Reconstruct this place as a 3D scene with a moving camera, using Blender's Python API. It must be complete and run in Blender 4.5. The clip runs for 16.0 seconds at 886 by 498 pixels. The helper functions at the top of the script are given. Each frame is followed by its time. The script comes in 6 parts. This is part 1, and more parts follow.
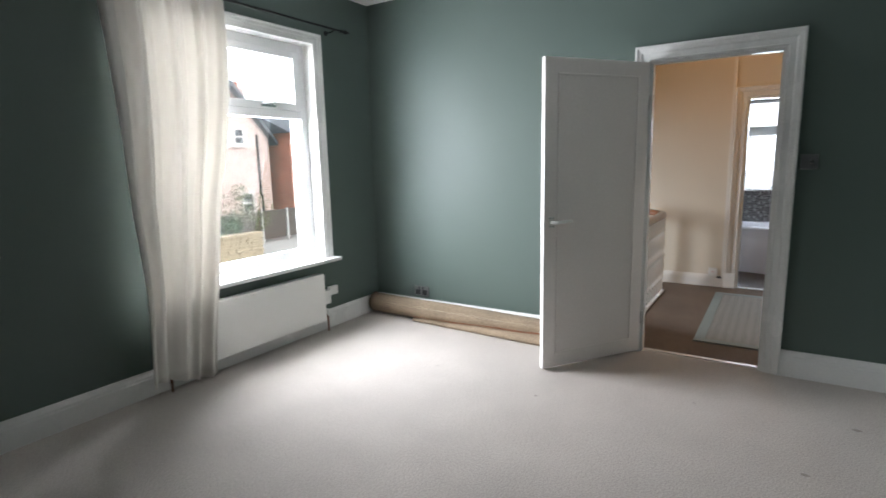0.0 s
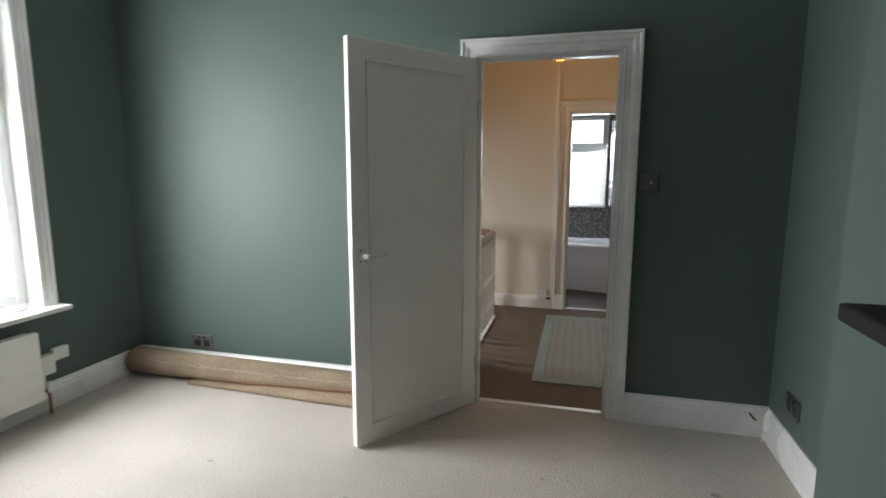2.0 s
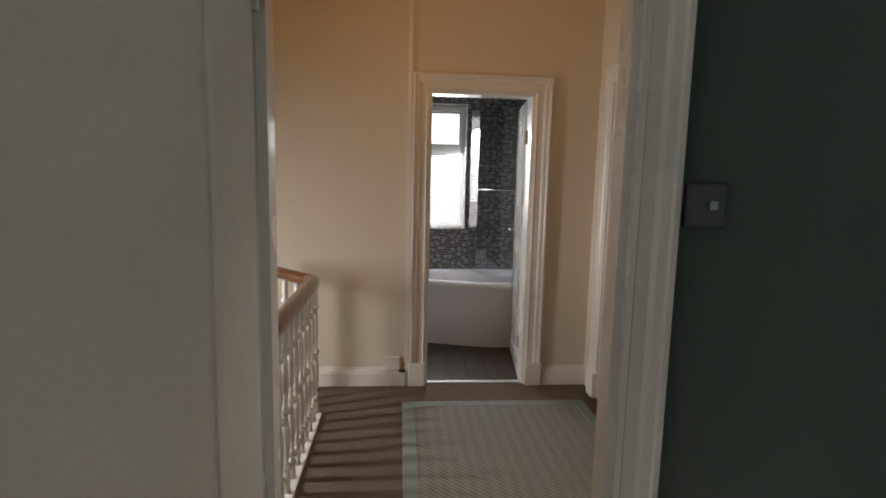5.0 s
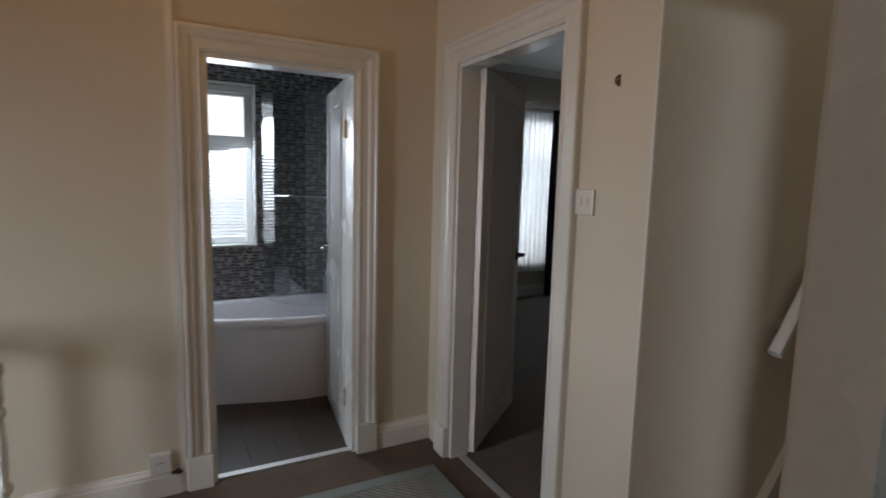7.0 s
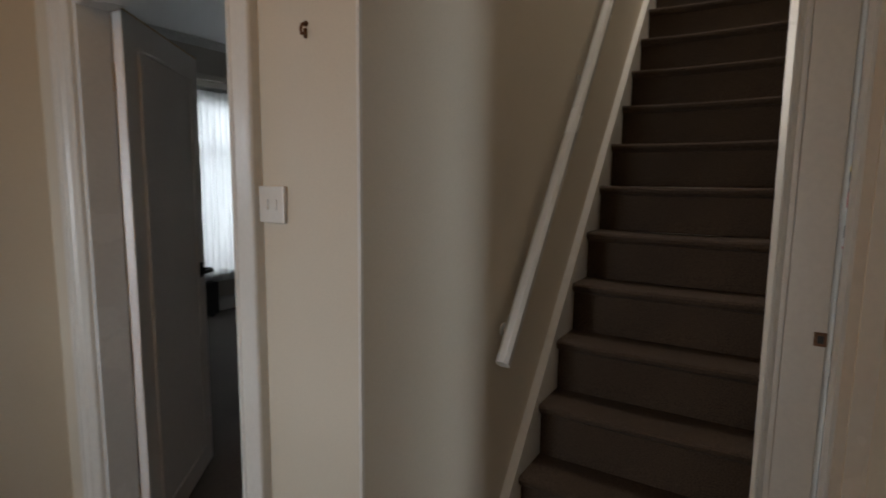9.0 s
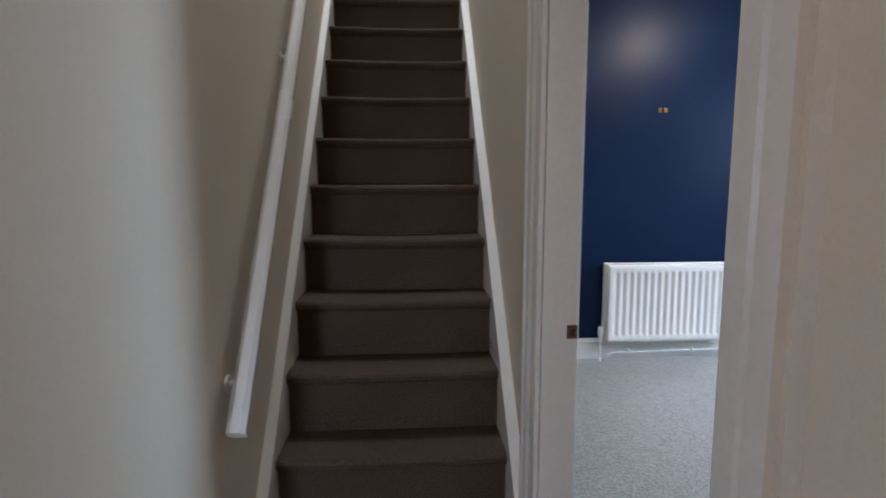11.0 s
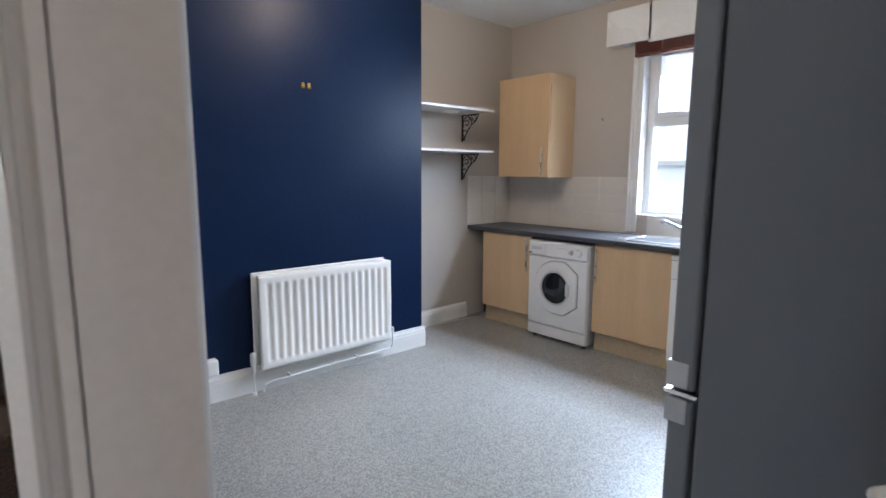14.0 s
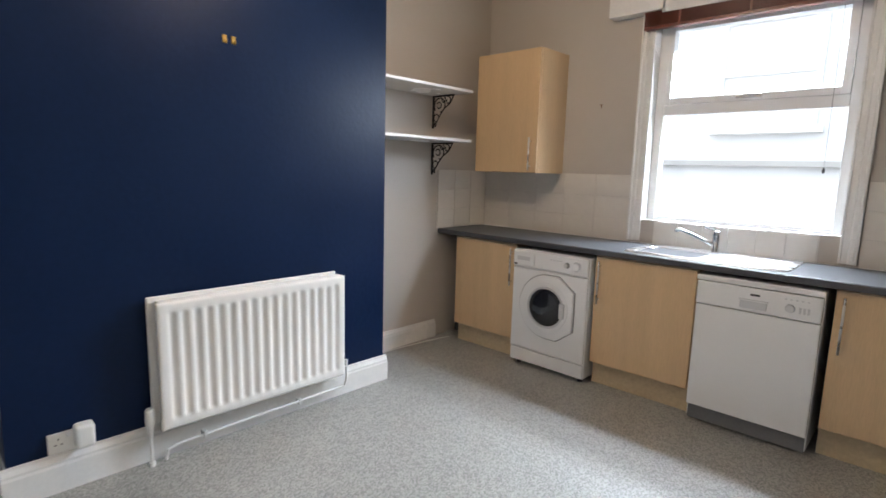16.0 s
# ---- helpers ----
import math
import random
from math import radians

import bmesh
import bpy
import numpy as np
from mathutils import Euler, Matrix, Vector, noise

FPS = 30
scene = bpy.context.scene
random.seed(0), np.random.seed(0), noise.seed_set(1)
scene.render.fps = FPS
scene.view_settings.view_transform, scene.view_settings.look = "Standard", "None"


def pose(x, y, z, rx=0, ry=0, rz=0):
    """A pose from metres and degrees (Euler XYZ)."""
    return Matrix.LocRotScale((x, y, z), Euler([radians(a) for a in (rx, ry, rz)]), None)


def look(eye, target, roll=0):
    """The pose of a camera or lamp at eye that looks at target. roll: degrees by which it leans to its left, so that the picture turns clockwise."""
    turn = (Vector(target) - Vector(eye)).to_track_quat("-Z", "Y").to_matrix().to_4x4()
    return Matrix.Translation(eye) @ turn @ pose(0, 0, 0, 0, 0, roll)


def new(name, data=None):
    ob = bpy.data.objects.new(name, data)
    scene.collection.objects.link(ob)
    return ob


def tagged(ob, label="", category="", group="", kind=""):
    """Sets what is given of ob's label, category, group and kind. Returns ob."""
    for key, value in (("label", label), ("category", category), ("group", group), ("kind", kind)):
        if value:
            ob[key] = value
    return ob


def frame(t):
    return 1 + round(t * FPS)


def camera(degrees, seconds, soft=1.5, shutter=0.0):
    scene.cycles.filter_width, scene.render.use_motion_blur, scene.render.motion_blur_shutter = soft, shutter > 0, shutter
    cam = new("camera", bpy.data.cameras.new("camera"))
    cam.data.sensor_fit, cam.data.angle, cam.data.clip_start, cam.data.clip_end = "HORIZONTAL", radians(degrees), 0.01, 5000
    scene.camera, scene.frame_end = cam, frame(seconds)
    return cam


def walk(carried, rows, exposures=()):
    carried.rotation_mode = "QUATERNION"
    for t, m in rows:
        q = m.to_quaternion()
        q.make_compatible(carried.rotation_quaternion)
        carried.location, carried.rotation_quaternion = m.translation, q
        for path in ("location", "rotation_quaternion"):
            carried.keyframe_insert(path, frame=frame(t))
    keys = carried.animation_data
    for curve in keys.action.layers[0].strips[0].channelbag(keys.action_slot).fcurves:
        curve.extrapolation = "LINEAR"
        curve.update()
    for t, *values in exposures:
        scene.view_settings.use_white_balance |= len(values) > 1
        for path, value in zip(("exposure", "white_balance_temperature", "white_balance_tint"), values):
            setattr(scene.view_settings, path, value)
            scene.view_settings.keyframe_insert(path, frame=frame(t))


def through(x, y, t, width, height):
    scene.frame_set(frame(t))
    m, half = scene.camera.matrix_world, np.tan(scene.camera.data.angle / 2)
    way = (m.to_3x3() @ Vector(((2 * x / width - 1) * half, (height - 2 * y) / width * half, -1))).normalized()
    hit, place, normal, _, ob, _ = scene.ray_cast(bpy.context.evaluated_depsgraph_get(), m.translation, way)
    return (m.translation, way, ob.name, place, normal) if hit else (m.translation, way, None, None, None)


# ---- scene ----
cam = camera(80.2, 16.0, soft=1.6, shutter=0.4)
PATH = [
    (0, (0.772, 1.475, 1.379), (-0.293, 3.135, 1.046), -1.3),
    (0.5, (0.749, 1.616, 1.393), (-0.164, 3.365, 1.065), -0.9),
    (1, (0.712, 1.799, 1.389), (-0.069, 3.612, 1.07), -0.5),
    (1.5, (0.631, 2.045, 1.387), (0.011, 3.921, 1.074), -0.2),
    (2, (0.564, 2.316, 1.391), (0.068, 4.23, 1.088), 0.1),
    (2.5, (0.523, 2.663, 1.397), (0.101, 4.596, 1.103), 0.4),
    (3, (0.459, 2.977, 1.368), (0.092, 4.923, 1.09), 0.6),
    (3.5, (0.379, 3.315, 1.363), (0.135, 5.282, 1.099), 1.0),
    (4, (0.341, 3.627, 1.359), (0.23, 5.606, 1.098), 1.0),
    (6.5, (0.22, 4.905, 1.383), (0.92, 6.763, 1.139), 1.7),
    (7, (0.293, 5.087, 1.394), (1.22, 6.843, 1.151), 1.5),
    (7.5, (0.413, 5.215, 1.393), (1.553, 6.842, 1.16), 1.5),
    (8, (0.558, 5.301, 1.398), (1.9, 6.767, 1.17), 1.3),
    (8.5, (0.622, 5.353, 1.401), (2.138, 6.636, 1.165), 0.7),
    (8.6, (0.633, 5.38, 1.388), (2.204, 6.599, 1.172), 0.9),
    (9, (0.692, 5.442, 1.402), (2.382, 6.483, 1.154), 0.7),
    (9.2, (0.708, 5.478, 1.375), (2.47, 6.401, 1.167), 0.6),
    (11.3, (1.069, 5.749, 1.4), (3.026, 5.427, 1.139), 0.2),
    (11.5, (1.118, 5.756, 1.4), (3.048, 5.302, 1.136), 0.3),
    (12, (1.25, 5.726, 1.401), (3.087, 4.981, 1.135), 0.2),
    (12.5, (1.371, 5.697, 1.401), (3.11, 4.746, 1.136), -0.1),
    (13, (1.508, 5.652, 1.398), (3.125, 4.507, 1.126), 0.0),
    (13.5, (1.631, 5.567, 1.39), (3.154, 4.3, 1.117), -0.0),
    (14, (1.806, 5.437, 1.41), (3.284, 4.12, 1.125), 0.3),
    (14.5, (1.946, 5.335, 1.395), (3.412, 4.006, 1.11), 0.6),
    (15, (2.154, 5.223, 1.39), (3.608, 3.881, 1.098), 1.1),
    (15.5, (2.335, 5.111, 1.383), (3.755, 3.735, 1.082), 1.4),
    (16, (2.494, 4.938, 1.388), (3.851, 3.499, 1.089), 1.6),
]
EXPOSURES = [(0.0, -0.12, 6150, 11), (1.0, -0.22, 6150, 10), (2.0, -0.42, 6400, 8), (3.0, -0.36, 6450, 9), (3.5, -0.36, 6600, 12), (4.0, -0.42, 7100, 13), (6.5, -0.74, 6450, 11), (7.5, -0.98, 5950, 9), (9.0, -0.86, 6200, 9), (11.5, 0.1, 5000, 9), (12.5, 0.1, 5300, 9), (14.0, 0.03, 5280, 10), (14.6, 0.03, 5100, 9), (15.5, 0.02, 5500, 10), (16.0, 0.0, 5850, 10)]
walk(cam, [(t, look(eye, target, roll)) for t, eye, target, roll in PATH], EXPOSURES)

# ---- world and large lights ----
world = bpy.data.worlds.new("world")
scene.world = world
world.use_nodes = True
wn, wl = world.node_tree.nodes, world.node_tree.links
sky = wn.new("ShaderNodeTexSky")
sky.sky_type = "NISHITA"
sky.sun_disc = False
sky.sun_elevation = radians(42)
sky.sun_rotation = radians(81)
sky.air_density, sky.dust_density, sky.ozone_density = 1.0, 6.0, 0.6
pale = wn.new("ShaderNodeMixRGB")
pale.inputs[0].default_value = 0.65
pale.inputs[2].default_value = (30.0, 30.4, 31.0, 1)
wl.new(sky.outputs[0], pale.inputs[1])
wl.new(pale.outputs[0], wn["Background"].inputs[0])
wn["Background"].inputs[1].default_value = 0.15


def lamp(name, kind, m, energy, color=(1, 1, 1), **kw):
    data = bpy.data.lights.new(name, kind)
    data.energy, data.color = energy, color
    if kind == "AREA":
        data.shape, data.size, data.size_y = "RECTANGLE", kw["size"][0], kw["size"][1]
        data.spread = radians(kw.get("spread", 160))
    elif kind == "SUN":
        data.angle = radians(kw["angle"])
    else:
        data.shadow_soft_size = kw.get("soft", 0.1)
    ob = new(name, data)
    ob.matrix_basis = m
    return ob


BULB = (4.0, 3.5, 2.70)
lamp("sun", "SUN", look((25, 4, 22), (0, 0, 0)), 5.0, (1.0, 0.97, 0.92), angle=20)
# sky light entering at each window
lamp("bedroom_window_light", "AREA", look((-2.86, 3.88, 1.50), (-0.4, 4.35, 0.80)), 230, (0.95, 0.97, 1.0), size=(1.4, 1.5), spread=168)
lamp("kitchen_window_light", "AREA", look((3.46, 1.0, 2.05), (3.56, 2.0, 1.1)), 118, (0.90, 0.955, 1.0), size=(1.05, 0.46), spread=125)
lamp("stairwell_window_light", "AREA", look((-2.60, 6.45, 1.15), (0.2, 6.7, 0.05)), 33, (0.90, 0.95, 1.0), size=(0.30, 0.9), spread=95)
lamp("bathroom_window_light", "AREA", look((0.50, 9.22, 1.48), (0.7, 8.3, 0.5)), 28, (0.84, 0.92, 1.0), size=(0.6, 1.0), spread=160)
lamp("rear_bedroom_window_light", "AREA", look((4.6, 10.6, 1.4), (3.6, 8.0, 0.8)), 60, (0.90, 0.96, 1.0), size=(1.6, 1.6), spread=160)
# Attic lamp: unseen, added and tinted warm to brighten treads and stair walls.
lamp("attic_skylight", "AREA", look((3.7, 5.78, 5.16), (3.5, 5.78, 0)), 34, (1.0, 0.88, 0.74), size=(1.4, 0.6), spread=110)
lamp("kitchen_ceiling_bulb", "POINT", pose(*BULB), 50, (1.0, 0.73, 0.48), soft=0.04)
lamp("lantern_bulb", "POINT", pose(0.39, 6.3, 2.36), 10.0, (1.0, 0.47, 0.12), soft=0.18)


# ---- materials ----
def nodes_of(m):
    m.use_nodes = True
    return m.node_tree.nodes, m.node_tree.links, m.node_tree.nodes["Principled BSDF"]


def mat(name, base, rough=0.6, metal=0.0, var=0.12, big=1.5, fine=120.0, bump=0.15, dist=0.002, stretch=(1, 1, 1), spread=0.0, coat=0.0):
    """Paint, plastic, metal, timber: two scales of variation, fine relief."""
    m = bpy.data.materials.new(name)
    n, l, b = nodes_of(m)
    tc = n.new("ShaderNodeTexCoord")
    mp = n.new("ShaderNodeMapping")
    mp.inputs["Scale"].default_value = stretch
    l.new(tc.outputs["Object"], mp.inputs[0])
    n1, n2 = n.new("ShaderNodeTexNoise"), n.new("ShaderNodeTexNoise")
    n1.inputs["Scale"].default_value, n2.inputs["Scale"].default_value = big, fine
    n1.inputs["Detail"].default_value, n2.inputs["Detail"].default_value = 4, 3
    l.new(mp.outputs[0], n1.inputs[0])
    l.new(mp.outputs[0], n2.inputs[0])
    add = n.new("ShaderNodeMath")
    add.operation = "ADD"
    l.new(n1.outputs[0], add.inputs[0])
    l.new(n2.outputs[0], add.inputs[1])
    last = add
    if spread:
        oi = n.new("ShaderNodeObjectInfo")
        ma = n.new("ShaderNodeMath")
        ma.operation = "MULTIPLY_ADD"
        ma.inputs[1].default_value = spread
        l.new(oi.outputs["Random"], ma.inputs[0])
        l.new(add.outputs[0], ma.inputs[2])
        last = ma
    ramp = n.new("ShaderNodeMapRange")
    ramp.inputs["From Min"].default_value, ramp.inputs["From Max"].default_value = 0.6, 1.4 + spread
    ramp.inputs["To Min"].default_value, ramp.inputs["To Max"].default_value = 1 - var, 1 + var
    l.new(last.outputs[0], ramp.inputs[0])
    mul = n.new("ShaderNodeVectorMath")
    mul.operation = "SCALE"
    mul.inputs[0].default_value = base
    l.new(ramp.outputs[0], mul.inputs["Scale"])
    l.new(mul.outputs[0], b.inputs["Base Color"])
    b.inputs["Metallic"].default_value = metal
    rr = n.new("ShaderNodeMapRange")
    rr.inputs["To Min"].default_value, rr.inputs["To Max"].default_value = max(rough - 0.08, 0.02), min(rough + 0.08, 1)
    l.new(n1.outputs[0], rr.inputs[0])
    l.new(rr.outputs[0], b.inputs["Roughness"])
    b.inputs["Coat Weight"].default_value = coat
    if bump:
        bp = n.new("ShaderNodeBump")
        bp.inputs["Strength"].default_value, bp.inputs["Distance"].default_value = bump, dist
        l.new(n2.outputs[0], bp.inputs["Height"])
        l.new(bp.outputs[0], b.inputs["Normal"])
    return m


def two_tone(name, a, c, scale, rough=0.9, bump=0.5, dist=0.004, lo=0.4, hi=0.6, kind="noise", big=2.0, bigvar=0.12):
    """Speckled or tufted surfaces: carpet, vinyl, tile pattern."""
    m = bpy.data.materials.new(name)
    n, l, b = nodes_of(m)
    tc = n.new("ShaderNodeTexCoord")
    if kind == "cells":
        t = n.new("ShaderNodeTexVoronoi")
        t.inputs["Scale"].default_value = scale
        out = t.outputs["Color"]
        sep = n.new("ShaderNodeSeparateColor")
        l.new(out, sep.inputs[0])
        out = sep.outputs[0]
    else:
        t = n.new("ShaderNodeTexNoise")
        t.inputs["Scale"].default_value = scale
        t.inputs["Detail"].default_value = 3
        out = t.outputs[0]
    l.new(tc.outputs["Object"], t.inputs["Vector"])
    r = n.new("ShaderNodeMapRange")
    r.inputs["From Min"].default_value, r.inputs["From Max"].default_value = lo, hi
    l.new(out, r.inputs[0])
    mix = n.new("ShaderNodeMixRGB")
    mix.inputs[1].default_value, mix.inputs[2].default_value = (*a, 1), (*c, 1)
    l.new(r.outputs[0], mix.inputs[0])
    n2 = n.new("ShaderNodeTexNoise")
    n2.inputs["Scale"].default_value = big
    n2.inputs["Detail"].default_value = 6
    l.new(tc.outputs["Object"], n2.inputs["Vector"])
    r2 = n.new("ShaderNodeMapRange")
    r2.inputs["From Min"].default_value, r2.inputs["From Max"].default_value = 0.3, 0.7
    r2.inputs["To Min"].default_value, r2.inputs["To Max"].default_value = 1 - bigvar, 1 + bigvar
    l.new(n2.outputs[0], r2.inputs[0])
    sc = n.new("ShaderNodeVectorMath")
    sc.operation = "SCALE"
    l.new(mix.outputs[0], sc.inputs[0])
    l.new(r2.outputs[0], sc.inputs["Scale"])
    l.new(sc.outputs[0], b.inputs["Base Color"])
    b.inputs["Roughness"].default_value = rough
    bp = n.new("ShaderNodeBump")
    bp.inputs["Strength"].default_value, bp.inputs["Distance"].default_value = bump, dist
    l.new(out, bp.inputs["Height"])
    l.new(bp.outputs[0], b.inputs["Normal"])
    return m


def glass_mat(name, tint=(1, 1, 1), gloss=0.08, rough=0.0):
    m = bpy.data.materials.new(name)
    m.use_nodes = True
    n, l = m.node_tree.nodes, m.node_tree.links
    n.remove(n["Principled BSDF"])
    tr, gl, mx, fr = n.new("ShaderNodeBsdfTransparent"), n.new("ShaderNodeBsdfGlossy"), n.new("ShaderNodeMixShader"), n.new("ShaderNodeLayerWeight")
    tr.inputs[0].default_value = (*tint, 1)
    gl.inputs["Roughness"].default_value = rough
    fr.inputs["Blend"].default_value = 0.85
    up = n.new("ShaderNodeMapRange")
    up.inputs["To Min"].default_value, up.inputs["To Max"].default_value = gloss * 0.6, 0.3
    l.new(fr.outputs["Facing"], up.inputs[0])
    l.new(up.outputs[0], mx.inputs[0])
    l.new(tr.outputs[0], mx.inputs[1])
    l.new(gl.outputs[0], mx.inputs[2])
    l.new(mx.outputs[0], n["Material Output"].inputs[0])
    return m


def cloth_mat(name, base, through=0.5, fine=900.0):
    """Thin cloth: part diffuse, part translucent, with a weave."""
    m = bpy.data.materials.new(name)
    m.use_nodes = True
    n, l = m.node_tree.nodes, m.node_tree.links
    b = n["Principled BSDF"]
    tc, no = n.new("ShaderNodeTexCoord"), n.new("ShaderNodeTexNoise")
    no.inputs["Scale"].default_value = fine
    l.new(tc.outputs["Object"], no.inputs["Vector"])
    r = n.new("ShaderNodeMapRange")
    r.inputs["To Min"].default_value, r.inputs["To Max"].default_value = 0.85, 1.1
    l.new(no.outputs[0], r.inputs[0])
    sc = n.new("ShaderNodeVectorMath")
    sc.operation = "SCALE"
    sc.inputs[0].default_value = base
    l.new(r.outputs[0], sc.inputs["Scale"])
    l.new(sc.outputs[0], b.inputs["Base Color"])
    b.inputs["Roughness"].default_value = 0.9
    tl, mx = n.new("ShaderNodeBsdfTranslucent"), n.new("ShaderNodeMixShader")
    l.new(sc.outputs[0], tl.inputs[0])
    mx.inputs[0].default_value = through
    l.new(b.outputs[0], mx.inputs[1])
    l.new(tl.outputs[0], mx.inputs[2])
    l.new(mx.outputs[0], n["Material Output"].inputs[0])
    return m


def glow_mat(name, base, strength):
    m = bpy.data.materials.new(name)
    n, l, b = nodes_of(m)
    b.inputs["Base Color"].default_value = (*base, 1)
    b.inputs["Emission Color"].default_value = (*base, 1)
    b.inputs["Emission Strength"].default_value = strength
    return m


GREEN = mat("green_wall_paint", (0.090, 0.120, 0.104), 0.52, var=0.05, big=0.8, fine=260, bump=0.05)
CREAM = mat("cream_wall_paint", (0.63, 0.565, 0.46), 0.6, var=0.05, big=0.9, fine=220, bump=0.06)
GREIGE = mat("greige_wall_paint", (0.48, 0.44, 0.39), 0.55, var=0.05, big=0.9, fine=220, bump=0.06)
BLUE = mat("navy_wall_paint", (0.0050, 0.0138, 0.045), 0.38, var=0.14, big=2.2, fine=34, bump=0.3, dist=0.004)
CEIL = mat("white_ceiling_paint", (0.78, 0.78, 0.77), 0.8, var=0.03, big=1.0, fine=160, bump=0.1)
GLOSS = mat("white_gloss_woodwork", (0.74, 0.735, 0.71), 0.26, var=0.05, big=3.0, fine=70, bump=0.06)
OLDGLOSS = mat("yellowed_gloss_woodwork", (0.68, 0.65, 0.60), 0.3, var=0.06, big=3.0, fine=70, bump=0.08)
DOORWHITE = mat("white_painted_door", (0.86, 0.815, 0.78), 0.32, var=0.05, big=2.0, fine=60, bump=0.07)
UPVC = mat("white_upvc", (0.80, 0.80, 0.80), 0.25, var=0.02, bump=0.02)
CARPET = two_tone("beige_carpet", (0.43, 0.38, 0.338), (0.65, 0.595, 0.545), 150, 0.95, 0.7, 0.010, big=2.6, bigvar=0.06)
BROWN = two_tone("brown_carpet", (0.095, 0.066, 0.046), (0.155, 0.112, 0.081), 260, 0.95, 0.6, 0.005, big=2.5, bigvar=0.15)
STAIRC = two_tone("dark_brown_stair_carpet", (0.032, 0.019, 0.010), (0.080, 0.052, 0.033), 240, 0.95, 0.7, 0.006, big=2.5, bigvar=0.15)
GREYC = two_tone("grey_brown_carpet", (0.12, 0.10, 0.09), (0.20, 0.175, 0.155), 240, 0.95, 0.5, 0.005)
VINYL = two_tone("speckled_grey_vinyl", (0.19, 0.19, 0.178), (0.40, 0.395, 0.37), 170, 0.36, 0.12, 0.001, 0.1, 0.85, "cells", big=1.3, bigvar=0.06)
BEECH = mat("light_beech_laminate", (0.60, 0.425, 0.245), 0.36, var=0.10, big=2.0, fine=60, bump=0.03, stretch=(5, 5, 0.35))
PLINTH = mat("pale_scuffed_laminate", (0.50, 0.40, 0.26), 0.5, var=0.16, big=4.0, fine=50, bump=0.04)
HANDWOOD = mat("varnished_mahogany", (0.13, 0.048, 0.018), 0.22, var=0.35, big=4.0, fine=60, bump=0.06, coat=0.4)
BATHPLANK = mat("dark_wood_plank", (0.058, 0.040, 0.030), 0.42, var=0.3, big=3.0, fine=40, bump=0.1, stretch=(1, 8, 1), spread=0.8)
WORKTOP = two_tone("charcoal_worktop", (0.035, 0.037, 0.042), (0.075, 0.078, 0.085), 300, 0.38, 0.08, 0.001)
STEEL = mat("brushed_steel", (0.62, 0.62, 0.62), 0.28, 1.0, var=0.06, fine=300, bump=0.05, stretch=(1, 12, 12))
DSTEEL = mat("dark_brushed_steel", (0.24, 0.24, 0.24), 0.42, 1.0, var=0.08, fine=300, bump=0.05)
CHROME = mat("chrome", (0.75, 0.75, 0.76), 0.1, 1.0, var=0.02, bump=0)
BRASS = mat("brass", (0.62, 0.42, 0.12), 0.3, 1.0, var=0.1, bump=0.05)
BLACK = mat("black_painted_iron", (0.010, 0.010, 0.011), 0.62, var=0.2, bump=0.15)
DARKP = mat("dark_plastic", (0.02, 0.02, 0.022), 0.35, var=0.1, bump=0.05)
APPL = mat("white_appliance_enamel", (0.78, 0.79, 0.80), 0.22, var=0.02, bump=0.03)
APPL2 = mat("pale_grey_plastic", (0.55, 0.56, 0.58), 0.35, var=0.04, bump=0.05)
RADP = mat("radiator_enamel", (0.80, 0.79, 0.755), 0.3, var=0.03, bump=0.03)
FRIDGE = mat("grey_fridge_side", (0.165, 0.175, 0.190), 0.42, var=0.05, fine=400, bump=0.1)
FRIDGED = mat("silver_fridge_door", (0.20, 0.21, 0.225), 0.35, 0.3, var=0.05, fine=400, bump=0.05)
TILEW = mat("cream_wall_tile", (0.68, 0.645, 0.59), 0.18, var=0.05, big=6, fine=20, bump=0.05, spread=0.25)
# Grey for the washer door's gap shade and the extinguisher's printed block.
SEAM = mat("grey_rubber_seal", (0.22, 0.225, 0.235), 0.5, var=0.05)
GROUT = mat("pale_grout", (0.64, 0.61, 0.56), 0.9, var=0.08)
COPPER = mat("tarnished_copper_pipe", (0.19, 0.10, 0.06), 0.45, 0.8, var=0.2)
PLASTIC = mat("white_plastic", (0.74, 0.74, 0.71), 0.35, var=0.04, bump=0.04)
RED = mat("red_plastic", (0.45, 0.04, 0.03), 0.4)
YELLOW = mat("yellow_plastic", (0.70, 0.47, 0.02), 0.4)
ROLL = mat("jute_backed_carpet_roll", (0.26, 0.195, 0.13), 0.95, var=0.45, big=5.0, fine=90, bump=0.8, dist=0.006, stretch=(0.6, 2, 2))
ROLLEDGE = mat("rust_carpet_edge", (0.22, 0.09, 0.045), 0.95, var=0.35, big=8, fine=120, bump=0.8, dist=0.006)
ROLLPALE = mat("pale_woven_marks", (0.33, 0.265, 0.185), 0.95, var=0.3, big=20, fine=200, bump=0.6)
CURTAIN = cloth_mat("cream_curtain_cloth", (0.84, 0.81, 0.76), 0.20)
NET = cloth_mat("white_net_cloth", (0.85, 0.85, 0.85), 0.65)
DARKCURT = cloth_mat("navy_curtain_cloth", (0.02, 0.024, 0.035), 0.1)
BLIND = mat("dark_red_wood_slat", (0.14, 0.038, 0.022), 0.35, var=0.25, fine=60, stretch=(0.4, 5, 5))
PANE = glass_mat("window_glass", (0.97, 0.98, 0.98), 0.06)
SCREEN = glass_mat("shower_glass", (0.95, 0.97, 0.97), 0.03)
